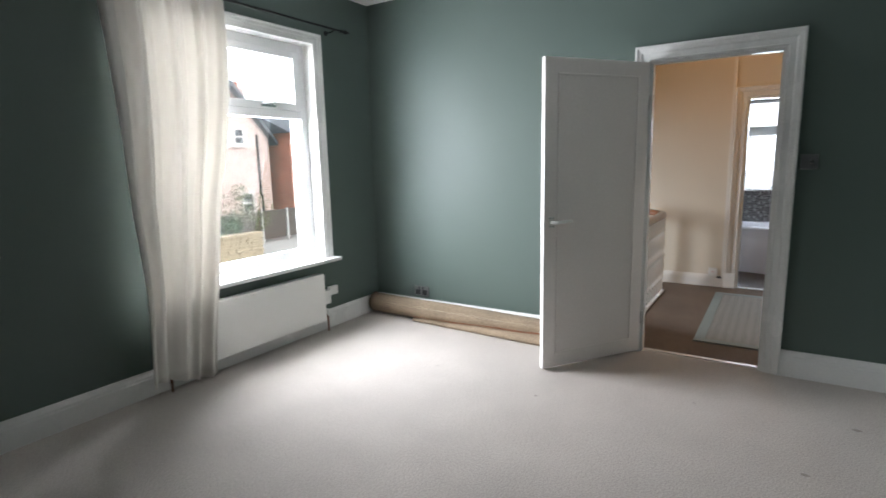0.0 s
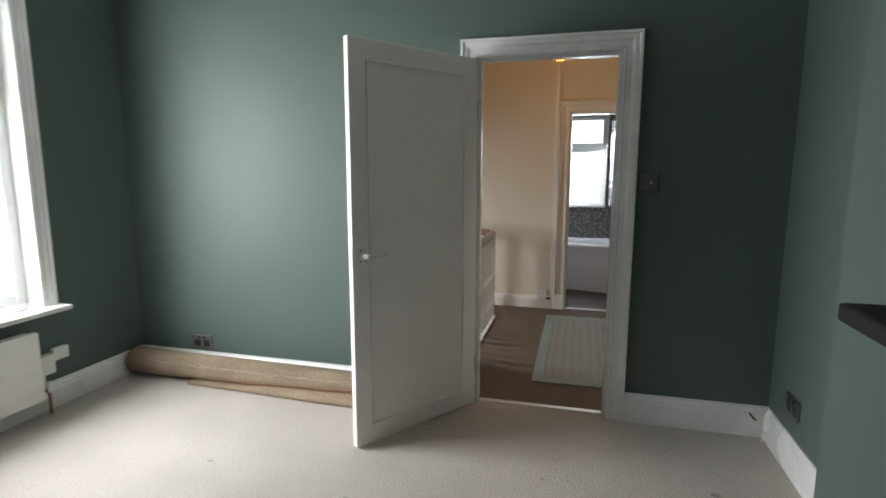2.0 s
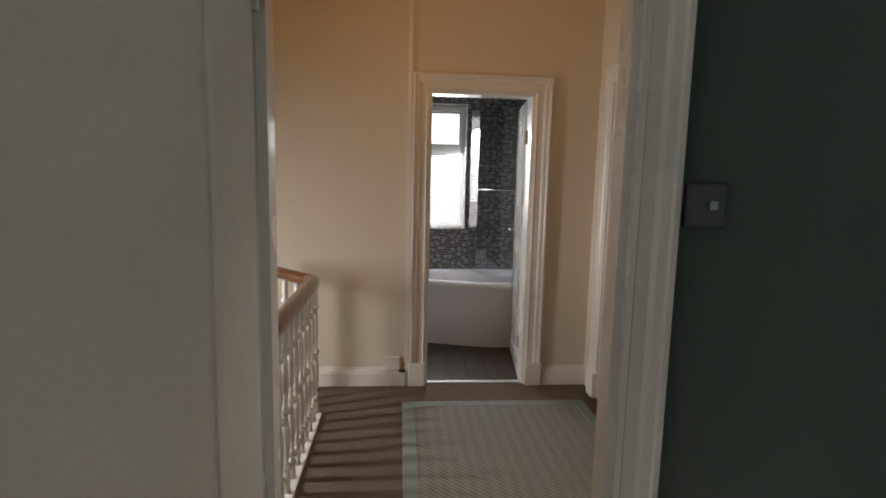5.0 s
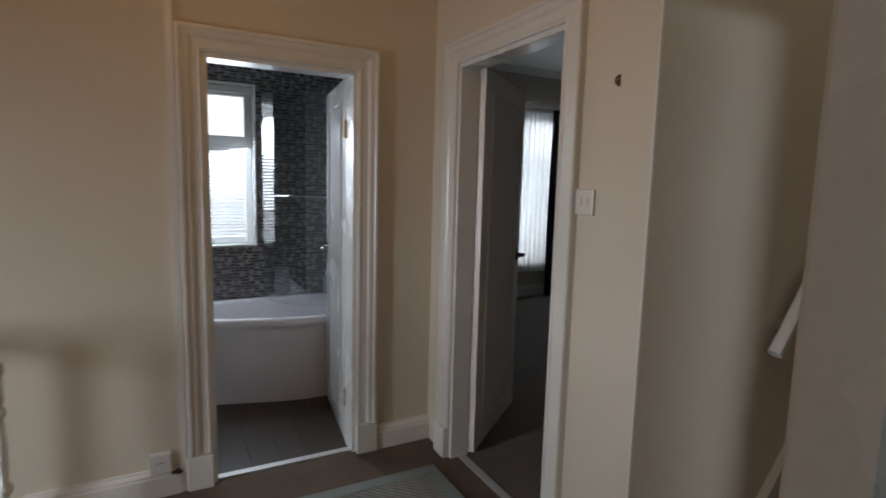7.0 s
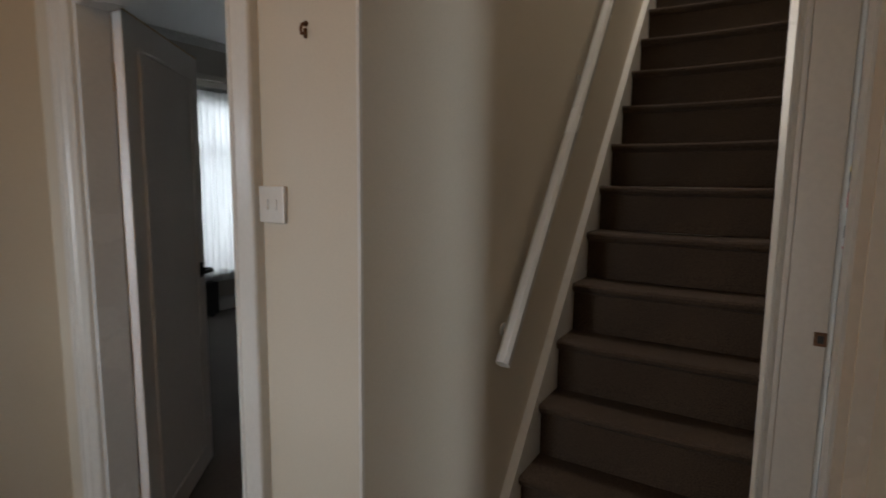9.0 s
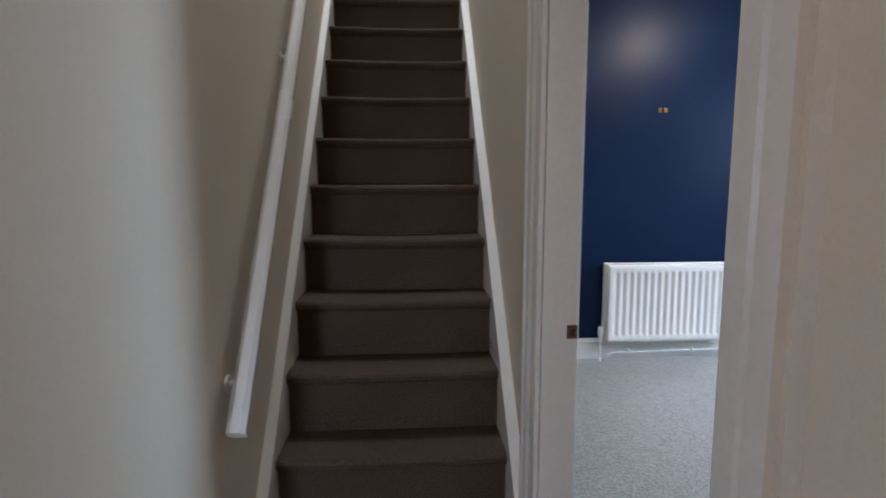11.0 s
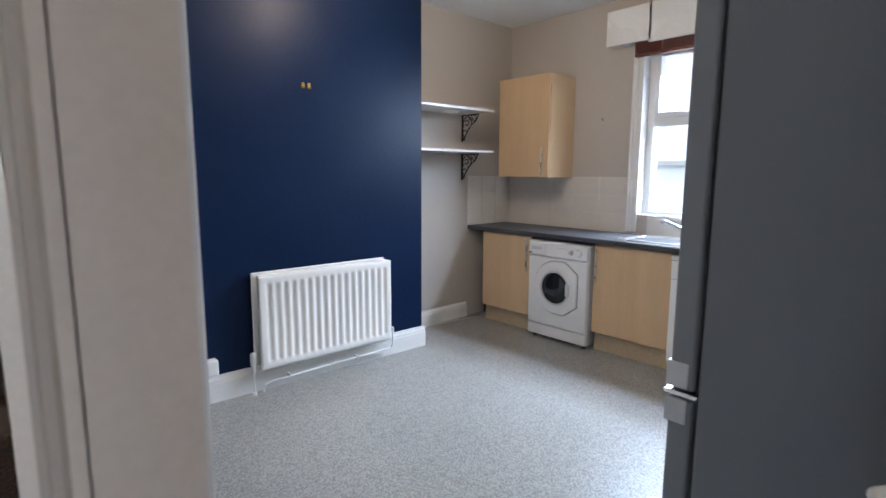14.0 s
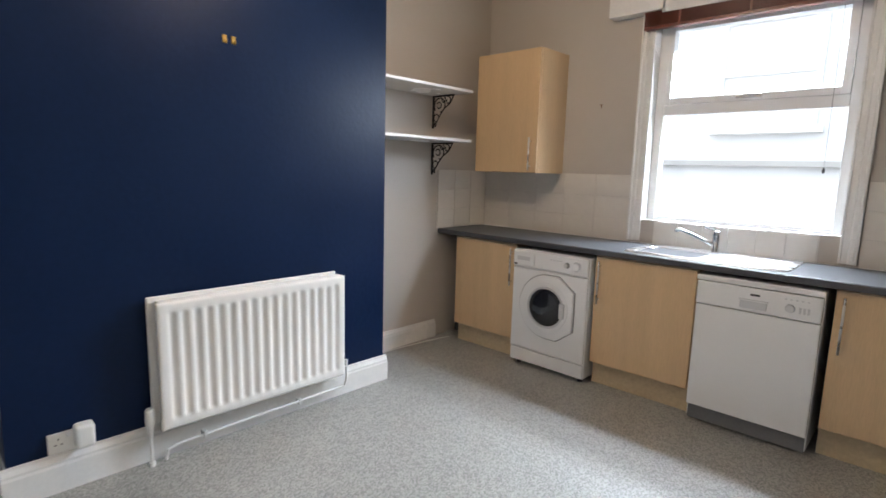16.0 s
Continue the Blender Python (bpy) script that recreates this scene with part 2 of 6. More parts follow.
DRUM = mat("smoked_door_glass", (0.012, 0.013, 0.015), 0.06, var=0.2, bump=0)
BATHW = mat("white_acrylic", (0.74, 0.73, 0.77), 0.14, var=0.02, bump=0)
BLUEP = mat("blue_grey_plastic", (0.20, 0.26, 0.31), 0.35)
RUGEDGE = two_tone("grey_green_rug_binding", (0.19, 0.225, 0.215), (0.26, 0.30, 0.285), 300, 0.95, 0.4)
PAPER = glow_mat("lit_paper", (1.0, 0.60, 0.22), 1.15)
THRESH = mat("aluminium_strip", (0.62, 0.61, 0.59), 0.5, 0.8, var=0.1)
IVORY = mat("ivory_tile", (0.60, 0.57, 0.48), 0.25, var=0.06)
SCROLL = mat("green_glazed_scroll", (0.04, 0.08, 0.045), 0.25, var=0.1)
GREEN.node_tree.nodes["Principled BSDF"].inputs["Specular IOR Level"].default_value = 0.38
BLACK.node_tree.nodes["Principled BSDF"].inputs["Specular IOR Level"].default_value = 0.3
BLUE.node_tree.nodes["Principled BSDF"].inputs["Specular IOR Level"].default_value = 0.15


def brick_mat(name, a, c, mortar, rows=13.3):
    m = bpy.data.materials.new(name)
    n, l, b = nodes_of(m)
    tc = n.new("ShaderNodeTexCoord")
    sx, cb = n.new("ShaderNodeSeparateXYZ"), n.new("ShaderNodeCombineXYZ")
    l.new(tc.outputs["Object"], sx.inputs[0])
    ad = n.new("ShaderNodeMath")
    l.new(sx.outputs[0], ad.inputs[0])
    l.new(sx.outputs[1], ad.inputs[1])
    l.new(ad.outputs[0], cb.inputs[0])
    l.new(sx.outputs[2], cb.inputs[1])
    t = n.new("ShaderNodeTexBrick")
    t.inputs["Color1"].default_value, t.inputs["Color2"].default_value, t.inputs["Mortar"].default_value = (*a, 1), (*c, 1), (*mortar, 1)
    t.inputs["Scale"].default_value = 1.0
    t.inputs["Brick Width"].default_value, t.inputs["Row Height"].default_value, t.inputs["Mortar Size"].default_value = 0.36, 0.14, 0.024
    l.new(cb.outputs[0], t.inputs["Vector"])
    no = n.new("ShaderNodeTexNoise")
    no.inputs["Scale"].default_value = 0.9
    l.new(tc.outputs["Object"], no.inputs["Vector"])
    r = n.new("ShaderNodeMapRange")
    r.inputs["To Min"].default_value, r.inputs["To Max"].default_value = 0.75, 1.25
    l.new(no.outputs[0], r.inputs[0])
    sc = n.new("ShaderNodeVectorMath")
    sc.operation = "SCALE"
    l.new(t.outputs[0], sc.inputs[0])
    l.new(r.outputs[0], sc.inputs["Scale"])
    l.new(sc.outputs[0], b.inputs["Base Color"])
    b.inputs["Roughness"].default_value = 0.9
    bp = n.new("ShaderNodeBump")
    bp.inputs["Strength"].default_value = 0.5
    l.new(t.outputs["Fac"], bp.inputs["Height"])
    l.new(bp.outputs[0], b.inputs["Normal"])
    return m


def pattern_mat(name):
    """Bathroom tile: grey ground, dark wavy lines, rows of pale round pebbles."""
    m = bpy.data.materials.new(name)
    n, l, b = nodes_of(m)
    tc = n.new("ShaderNodeTexCoord")
    wv = n.new("ShaderNodeTexWave")
    wv.bands_direction = "Z"
    wv.inputs["Scale"].default_value = 14.0
    wv.inputs["Distortion"].default_value = 5.0
    wv.inputs["Detail"].default_value = 2.0
    wv.inputs["Detail Scale"].default_value = 1.5
    l.new(tc.outputs["Object"], wv.inputs["Vector"])
    line = n.new("ShaderNodeMapRange")
    line.inputs["From Min"].default_value, line.inputs["From Max"].default_value = 0.10, 0.42
    l.new(wv.outputs["Fac"], line.inputs[0])
    ground = n.new("ShaderNodeMixRGB")
    ground.inputs[1].default_value, ground.inputs[2].default_value = (0.022, 0.021, 0.022, 1), (0.20, 0.195, 0.19, 1)
    l.new(line.outputs[0], ground.inputs[0])
    sx, flat = n.new("ShaderNodeSeparateXYZ"), n.new("ShaderNodeCombineXYZ")
    l.new(tc.outputs["Object"], sx.inputs[0])
    l.new(sx.outputs[0], flat.inputs[0])
    l.new(sx.outputs[2], flat.inputs[1])
    vo = n.new("ShaderNodeTexVoronoi")
    vo.voronoi_dimensions = "2D"
    vo.inputs["Scale"].default_value = 17
    vo.inputs["Randomness"].default_value = 0.75
    l.new(flat.outputs[0], vo.inputs["Vector"])
    disc = n.new("ShaderNodeMapRange")
    disc.inputs["From Min"].default_value, disc.inputs["From Max"].default_value = 0.27, 0.34
    disc.inputs["To Min"].default_value, disc.inputs["To Max"].default_value = 1.0, 0.0
    l.new(vo.outputs["Distance"], disc.inputs[0])
    petal = n.new("ShaderNodeTexVoronoi")
    petal.feature = "DISTANCE_TO_EDGE"
    petal.voronoi_dimensions = "2D"
    petal.inputs["Scale"].default_value = 80
    l.new(flat.outputs[0], petal.inputs["Vector"])
    pr_ = n.new("ShaderNodeMapRange")
    pr_.inputs["From Min"].default_value, pr_.inputs["From Max"].default_value = 0.02, 0.16
    l.new(petal.outputs["Distance"], pr_.inputs[0])
    pale_ = n.new("ShaderNodeMixRGB")
    pale_.inputs[1].default_value, pale_.inputs[2].default_value = (0.06, 0.058, 0.06, 1), (0.40, 0.395, 0.39, 1)
    l.new(pr_.outputs[0], pale_.inputs[0])
    mix = n.new("ShaderNodeMixRGB")
    l.new(disc.outputs[0], mix.inputs[0])
    l.new(ground.outputs[0], mix.inputs[1])
    l.new(pale_.outputs[0], mix.inputs[2])
    l.new(mix.outputs[0], b.inputs["Base Color"])
    b.inputs["Roughness"].default_value = 0.25
    return m


def rug_mat(name):
    m = bpy.data.materials.new(name)
    n, l, b = nodes_of(m)
    tc = n.new("ShaderNodeTexCoord")
    w1 = n.new("ShaderNodeTexWave")
    w1.bands_direction = "DIAGONAL"
    w1.inputs["Scale"].default_value = 20
    w1.inputs["Distortion"].default_value = 0.6
    w1.inputs["Detail"].default_value = 1
    w2 = n.new("ShaderNodeTexWave")
    w2.bands_direction = "X"
    w2.inputs["Scale"].default_value = 5
    l.new(tc.outputs["Object"], w1.inputs["Vector"])
    l.new(tc.outputs["Object"], w2.inputs["Vector"])
    ad = n.new("ShaderNodeMath")
    ad.operation = "MULTIPLY_ADD"
    ad.inputs[1].default_value = 0.35
    l.new(w2.outputs["Fac"], ad.inputs[0])
    l.new(w1.outputs["Fac"], ad.inputs[2])
    r = n.new("ShaderNodeMapRange")
    r.inputs["From Min"].default_value, r.inputs["From Max"].default_value = 0.3, 0.85
    l.new(ad.outputs[0], r.inputs[0])
    mix = n.new("ShaderNodeMixRGB")
    mix.inputs[1].default_value, mix.inputs[2].default_value = (0.16, 0.155, 0.145, 1), (0.27, 0.26, 0.24, 1)
    l.new(r.outputs[0], mix.inputs[0])
    l.new(mix.outputs[0], b.inputs["Base Color"])
    b.inputs["Roughness"].default_value = 0.95
    bp = n.new("ShaderNodeBump")
    bp.inputs["Strength"].default_value, bp.inputs["Distance"].default_value = 0.5, 0.004
    l.new(r.outputs[0], bp.inputs["Height"])
    l.new(bp.outputs[0], b.inputs["Normal"])
    return m


BRICK_PALE = brick_mat("weathered_brick", (0.36, 0.20, 0.16), (0.50, 0.32, 0.265), (0.66, 0.61, 0.56))
BRICK_RED = brick_mat("red_brick", (0.34, 0.11, 0.06), (0.42, 0.15, 0.08), (0.38, 0.22, 0.16))
STONE = mat("buff_sandstone", (0.34, 0.28, 0.19), 0.9, var=0.3, big=3, fine=30, bump=0.5, dist=0.02, spread=0.6)
SLATE = mat("slate_roof", (0.07, 0.075, 0.09), 0.6, var=0.25, big=1.5, fine=12, bump=0.4, dist=0.02)
ASPHALT = mat("asphalt", (0.055, 0.055, 0.056), 0.9, var=0.2, big=0.5, fine=60, bump=0.4)
PAVING = mat("pale_paving", (0.32, 0.31, 0.29), 0.9, var=0.15, big=0.7, fine=30, bump=0.3)
LEAF = mat("hedge_leaf", (0.06, 0.115, 0.03), 0.6, var=0.5, big=6, fine=40, bump=0)
LEAF2 = mat("young_tree_leaf", (0.11, 0.13, 0.035), 0.6, var=0.4, big=6, fine=40, bump=0)
BARK = mat("bark", (0.09, 0.07, 0.05), 0.9, var=0.3, bump=0.5)
FENCE = mat("dark_fence_board", (0.07, 0.05, 0.04), 0.85, var=0.3, bump=0.3)
CONC = mat("concrete_post", (0.40, 0.39, 0.37), 0.9, var=0.15, bump=0.3)
RENDER = mat("white_render", (0.72, 0.72, 0.72), 0.85, var=0.05, bump=0.1)
PATTERN = pattern_mat("patterned_bathroom_tile")
RUG = rug_mat("woven_rug")


# ---- building helpers ----
ROOT = {}


def thing(name, label, category, at=(0, 0, 0), rz=0.0, group=""):
    ob = new(name)
    ob.empty_display_size = 0.1
    m = pose(at[0], at[1], at[2], 0, 0, rz)
    ob.matrix_basis = m
    ROOT[ob.name] = m
    return tagged(ob, label, category, group)


def solid(name, bm, material, label="", category="", kind="", group="", smooth=False, mats=()):
    me = bpy.data.meshes.new(name)
    bm.to_mesh(me)
    bm.free()
    for mm in (mats or (material,)):
        me.materials.append(mm)
    if smooth:
        me.shade_smooth()
    ob = new(name, me)
    ROOT[ob.name] = Matrix.Identity(4)
    return tagged(ob, label, category, group, kind)


def part(name, bm, material, parent, label="", world_space=True, smooth=False):
    """One mesh under a thing or a part; the bmesh is given in world metres unless told otherwise."""
    m = ROOT[parent.name]
    if world_space:
        bm.transform(m.inverted())
    me = bpy.data.meshes.new(name)
    bm.to_mesh(me)
    bm.free()
    me.materials.append(material)
    if smooth:
        me.shade_smooth()
    ob = new(name, me)
    ob.parent = parent
    ROOT[ob.name] = m
    return tagged(ob, label)


def twin(ob, dx=0.0, dy=0.0, dz=0.0):
    """Another piece on the same mesh, moved."""
    o = bpy.data.objects.new(ob.name.split(".")[0], ob.data)
    scene.collection.objects.link(o)
    o.parent = ob.parent
    o.location = ob.location + Vector((dx, dy, dz))
    if "label" in ob:
        o["label"] = ob["label"]
    ROOT[o.name] = ROOT[ob.name]
    return o


def bx(bm, x0, x1, y0, y1, z0, z1, bev=0.0, seg=2):
    vs = [bm.verts.new((x, y, z)) for z in (z0, z1) for y in (y0, y1) for x in (x0, x1)]
    fs = [bm.faces.new([vs[i] for i in f]) for f in ((0, 2, 3, 1), (4, 5, 7, 6), (0, 1, 5, 4), (2, 6, 7, 3), (0, 4, 6, 2), (1, 3, 7, 5))]
    if bev:
        es = list({e for f in fs for e in f.edges})
        bmesh.ops.bevel(bm, geom=es, offset=bev, segments=seg, affect="EDGES", profile=0.5)
    return bm


def box(*a, bev=0.0, seg=2):
    return bx(bmesh.new(), *a, bev=bev, seg=seg)


def ring(bm, c, u, v, r, seg):
    return [bm.verts.new(c + (u * math.cos(2 * math.pi * i / seg) + v * math.sin(2 * math.pi * i / seg)) * r) for i in range(seg)]


def bridge(bm, a, b):
    k = len(a)
    for i in range(k):
        bm.faces.new((a[i], a[(i + 1) % k], b[(i + 1) % k], b[i]))


def tube(bm, pts, r, seg=10, cap=True, radii=None):
    pts = [Vector(p) for p in pts]
    rings, u = [], None
    for i, p in enumerate(pts):
        d = (pts[min(i + 1, len(pts) - 1)] - pts[max(i - 1, 0)]).normalized()
        if u is None:
            u = d.orthogonal().normalized()
        u = (u - d * u.dot(d)).normalized()
        rings.append(ring(bm, p, u, d.cross(u), radii[i] if radii else r, seg))
    for a, b in zip(rings, rings[1:]):
        bridge(bm, a, b)
    if cap:
        bm.faces.new(rings[0][::-1])
        bm.faces.new(rings[-1])
    return bm


def lathe(bm, prof, x, y, z, seg=16, axis="z"):
    """prof: (radius, height) pairs from bottom to top."""
    ax = {"z": (Vector((1, 0, 0)), Vector((0, 1, 0)), Vector((0, 0, 1))), "y": (Vector((0, 0, 1)), Vector((1, 0, 0)), Vector((0, 1, 0))),
          "x": (Vector((0, 1, 0)), Vector((0, 0, 1)), Vector((1, 0, 0)))}[axis]
    rings = [ring(bm, Vector((x, y, z)) + ax[2] * h, ax[0], ax[1], max(r, 0.0004), seg) for r, h in prof]
    for a, b in zip(rings, rings[1:]):
        bridge(bm, a, b)
    bm.faces.new(rings[0][::-1])
    bm.faces.new(rings[-1])
    return bm


def sweep(bm, prof, frames, closed=True):
    """prof: list of 2D points; frames: list of functions (u, v) -> Vector."""
    rows = [[bm.verts.new(f(u, v)) for u, v in prof] for f in frames]
    for a, b in zip(rows, rows[1:]):
        bridge(bm, a, b)
    bm.faces.new(rows[0][::-1])
    bm.faces.new(rows[-1])
    bmesh.ops.recalc_face_normals(bm, faces=bm.faces)
    return bm


def wall(name, axis, c0, c1, a0, a1, z0, z1, holes=(), mats=(None, None, None)):
    """A wall across axis from c0 to c1, along the other from a0 to a1. mats: side c0, side c1, reveals."""
    cuts_a = sorted({a0, a1, *[v for h in holes for v in h[:2]]})
    cuts_z = sorted({z0, z1, *[v for h in holes for v in h[2:]]})
    def filled(i, j):
        if not (0 <= i < len(cuts_a) - 1 and 0 <= j < len(cuts_z) - 1):
            return False
        ca, cz = (cuts_a[i] + cuts_a[i + 1]) / 2, (cuts_z[j] + cuts_z[j + 1]) / 2
        return not any(h[0] < ca < h[1] and h[2] < cz < h[3] for h in holes)
    bm, memo = bmesh.new(), {}
    def v(c, a, z):
        key = (c, a, z)
        if key not in memo:
            memo[key] = bm.verts.new((c, a, z) if axis == "x" else (a, c, z))
        return memo[key]
    for i in range(len(cuts_a) - 1):
        for j in range(len(cuts_z) - 1):
            if not filled(i, j):
                continue
            A, B, P, Q = cuts_a[i], cuts_a[i + 1], cuts_z[j], cuts_z[j + 1]
            for c, k in ((c0, 0), (c1, 1)):
                bm.faces.new((v(c, A, P), v(c, B, P), v(c, B, Q), v(c, A, Q))).material_index = k
            for (di, dj), (p, q) in {(-1, 0): ((A, P), (A, Q)), (1, 0): ((B, P), (B, Q)), (0, -1): ((A, P), (B, P)), (0, 1): ((A, Q), (B, Q))}.items():
                if not filled(i + di, j + dj):
                    bm.faces.new((v(c0, *p), v(c0, *q), v(c1, *q), v(c1, *p))).material_index = 2
    bmesh.ops.recalc_face_normals(bm, faces=bm.faces)
    return solid(name, bm, None, kind="structure", mats=mats)


SK = [(0, 0), (0.024, 0), (0.024, 0.70), (0.020, 0.76), (0.020, 0.82), (0.010, 0.93), (0.008, 1.0), (0, 1.0)]


def skirting(p, q, n, h=0.155, material=None, name="baseboard", d=1.0):
    """A moulded baseboard from p to q (x, y), standing out along n."""
    bm = bmesh.new()
    nv = Vector((n[0], n[1], 0))
    sweep(bm, SK, [lambda u, v, e=e: Vector((e[0], e[1], 0)) + nv * u * d + Vector((0, 0, v * h)) for e in (p, q)])
    return solid(name, bm, material or GLOSS, kind="structure")


CAS = [(0, 0), (0, 0.012), (0.012, 0.016), (0.016, 0.012), (0.045, 0.014), (0.055, 0.022), (0.075, 0.024), (0.080, 0.030), (0.092, 0.030), (0.095, 0.024), (0.095, 0)]


def architrave(name, axis, c, sign, a0, a1, z1, z0=0.0, width=1.0, material=None, bottom=False):
    """A moulded casing round an opening a0..a1, up to z1, on the wall face c."""
    def at(a, z, out):
        return Vector((c + sign * out, a, z)) if axis == "x" else Vector((a, c + sign * out, z))
    bm = bmesh.new()
    fr = [lambda u, v: at(a0 - u * width, z0 - (u * width if bottom else 0), v), lambda u, v: at(a0 - u * width, z1 + u * width, v),
          lambda u, v: at(a1 + u * width, z1 + u * width, v), lambda u, v: at(a1 + u * width, z0 - (u * width if bottom else 0), v)]
    sweep(bm, CAS, fr)
    return solid(name, bm, material or GLOSS, kind="structure")


def lining(name, axis, c0, c1, a0, a1, z1, t=0.02, material=None):
    """Jamb lining and stop inside a door opening."""
    bm = bmesh.new()
    mid = (c0 + c1) / 2
    def b(p0, p1, q0, q1, r0, r1):
        if axis == "x":
            bx(bm, p0, p1, q0, q1, r0, r1)
        else:
            bx(bm, q0, q1, p0, p1, r0, r1)
    b(c0, c1, a0 - 0.002, a0 + t, 0, z1)
    b(c0, c1, a1 - t, a1 + 0.002, 0, z1)
    b(c0, c1, a0 + t, a1 - t, z1 - t, z1 + 0.002)
    return solid(name, bm, material or GLOSS, kind="structure")


def lever_handle(parent, x, y, z, sx, sy, label, material, plate=True):
    """Lever on a door leaf in the leaf's own space: plate, spindle and lever. sx: way the lever points, sy: side it stands out."""
    if plate:
        h = part("handle_plate", box(x - 0.021, x + 0.021, min(y, y + sy * 0.007), max(y, y + sy * 0.007), z - 0.036, z + 0.036, bev=0.003), material, parent, label, world_space=False)
        bm = bmesh.new()
        for dx, dz in ((-0.013, 0.027), (0.013, 0.027), (-0.013, -0.027), (0.013, -0.027)):
            lathe(bm, [(0.0035, 0), (0.0035, 0.003)], x + dx, y + sy * 0.0075 - (0.003 if sy < 0 else 0), z + dz, 10, "y")
        part("screw", bm, DARKP, h, world_space=False)
    bm = bmesh.new()
    tube(bm, [(x, y, z), (x, y + sy * 0.035, z), (x + sx * 0.012, y + sy * 0.048, z), (x + sx * 0.05, y + sy * 0.052, z + 0.002), (x + sx * 0.10, y + sy * 0.050, z + 0.006), (x + sx * 0.125, y + sy * 0.047, z + 0.004)],
         0.009, 10, radii=[0.011, 0.011, 0.012, 0.010, 0.009, 0.008])
    return part("door_handle", bm, material, parent, label, world_space=False, smooth=True)


def door_leaf(name, label, hinge, rz, width, height, material, beads=True, inset=0.09, thick=0.036):
    """A door leaf: local x from the hinge to the free edge, y through the thickness."""
    d = thing(name, label, "door", (hinge[0], hinge[1], 0.012), rz)
    part("leaf", box(0, width, -thick, 0, 0, height, bev=0.003), material, d, world_space=False)
    if beads:
        for y0, y1 in ((0.0, 0.009), (-thick - 0.009, -thick)):
            a, b, c, e = inset, width - inset, inset, height - inset
            bm = bmesh.new()
            w = 0.014
            for g in ((a, b, c, c + w), (a, b, e - w, e), (a, a + w, c + w, e - w), (b - w, b, c + w, e - w)):
                bx(bm, g[0], g[1], y0, y1, g[2], g[3], bev=0.004)
            part("panel_moulding", bm, material, d, world_space=False)
    return d


def knuckle(d, z, material=None):
    bm = bmesh.new()
    lathe(bm, [(0.007, 0), (0.007, 0.09)], -0.004, 0.004, z, 10)
    part("hinge", bm, material or THRESH, d, world_space=False)


def socket_plate(name, label, axis, c, sign, a, z, w, h, material, holes, proud=0.012):
    """Wall plate with inset marks; holes: list of (da, dz, w, h, material)."""
    def g(a0, a1, o0, o1, z0, z1, bev=0.0):
        p, q = sorted((c + sign * o0, c + sign * o1))
        return box(p, q, a0, a1, z0, z1, bev=bev) if axis == "x" else box(a0, a1, p, q, z0, z1, bev=bev)
    t = thing(name, label, name.split("_")[-1] if "_" in name else name, (c, a, z) if axis == "x" else (a, c, z))
    part("plate", g(a - w / 2, a + w / 2, 0, proud, z - h / 2, z + h / 2, 0.003), material, t)
    for nm, da, dz, hw, hh, hm, hp in holes:
        part(nm, g(a + da - hw / 2, a + da + hw / 2, proud - 0.001, proud + hp, z + dz - hh / 2, z + dz + hh / 2, min(0.001, hp / 3)), hm, t)
    return t


UKS = lambda da, m: [("pin_hole", da, 0.018, 0.005, 0.009, m, 0.0008), ("pin_hole", da - 0.011, -0.006, 0.008, 0.005, m, 0.0008), ("pin_hole", da + 0.011, -0.006, 0.008, 0.005, m, 0.0008)]
# ---- large structure ----
WIN = (3.20, 4.57, 0.60, 2.29)      # bedroom window opening: y, z
SWIN = (6.05, 6.90, 0.45, 1.75)     # stairwell window opening
KWIN = (2.89, 4.04, 1.075, 2.46)    # kitchen window opening: x, z
BWIN = (0.22, 0.86, 0.93, 2.04)     # bathroom window opening: x, z
CZ, KZ = 2.72, 2.86
wall("wall_west", "x", -2.69, -2.39, -1.3, 5.25, -3.0, CZ + 0.15, [WIN], (BRICK_RED, GREEN, GLOSS))
wall("wall_stairwell_west", "x", -2.69, -2.39, 5.25, 9.3, -3.0, KZ, [SWIN], (BRICK_RED, CREAM, GLOSS))
wall("wall_south", "y", -1.3, -1.1, -2.39, 1.56, 0, CZ, (), (GREEN, GREEN, GREEN))
wall("wall_bedroom_north", "y", 5.25, 5.312, -2.39, 1.50, 0, KZ, [(0.0, 0.75, -1, 1.99)], (GREEN, CREAM, GLOSS))
wall("wall_bedroom_east", "x", 1.56, 1.64, -1.3, 5.25, 0, KZ, (), (GREEN, GREIGE, GREEN))
wall("wall_kitchen_stub", "y", 5.25, 5.335, 1.50, 1.59, 0, KZ, (), (GREEN, CREAM, GLOSS))
wall("wall_kitchen_lintel", "y", 5.27, 5.36, 1.50, 2.33, 1.985, 5.2, (), (GREIGE, CREAM, GLOSS))
wall("wall_stair_south", "y", 5.29, 5.385, 2.33, 5.78, 0, 5.2, (), (GREIGE, CREAM, CREAM))
# Unseen wall added to keep stairwell window light off the near landing.
wall("wall_stairwell_stub", "x", -1.15, -1.0, 5.312, 6.10, -3.0, KZ, (), (CREAM, CREAM, CREAM))
wall("wall_bath_partition", "y", 7.58, 7.70, -2.39, 1.66, -3.0, KZ, [(0.445, 1.125, -0.06, 1.925)], (CREAM, GLOSS, GLOSS))
wall("wall_rear_bedroom", "x", 1.54, 1.635, 6.17, 7.58, 0, 5.2, [(6.57, 7.33, -1, 1.965)], (CREAM, GREIGE, CREAM))
wall("wall_stair_north", "y", 6.17, 6.29, 1.635, 5.78, 0, 5.2, (), (CREAM, GREIGE, CREAM))
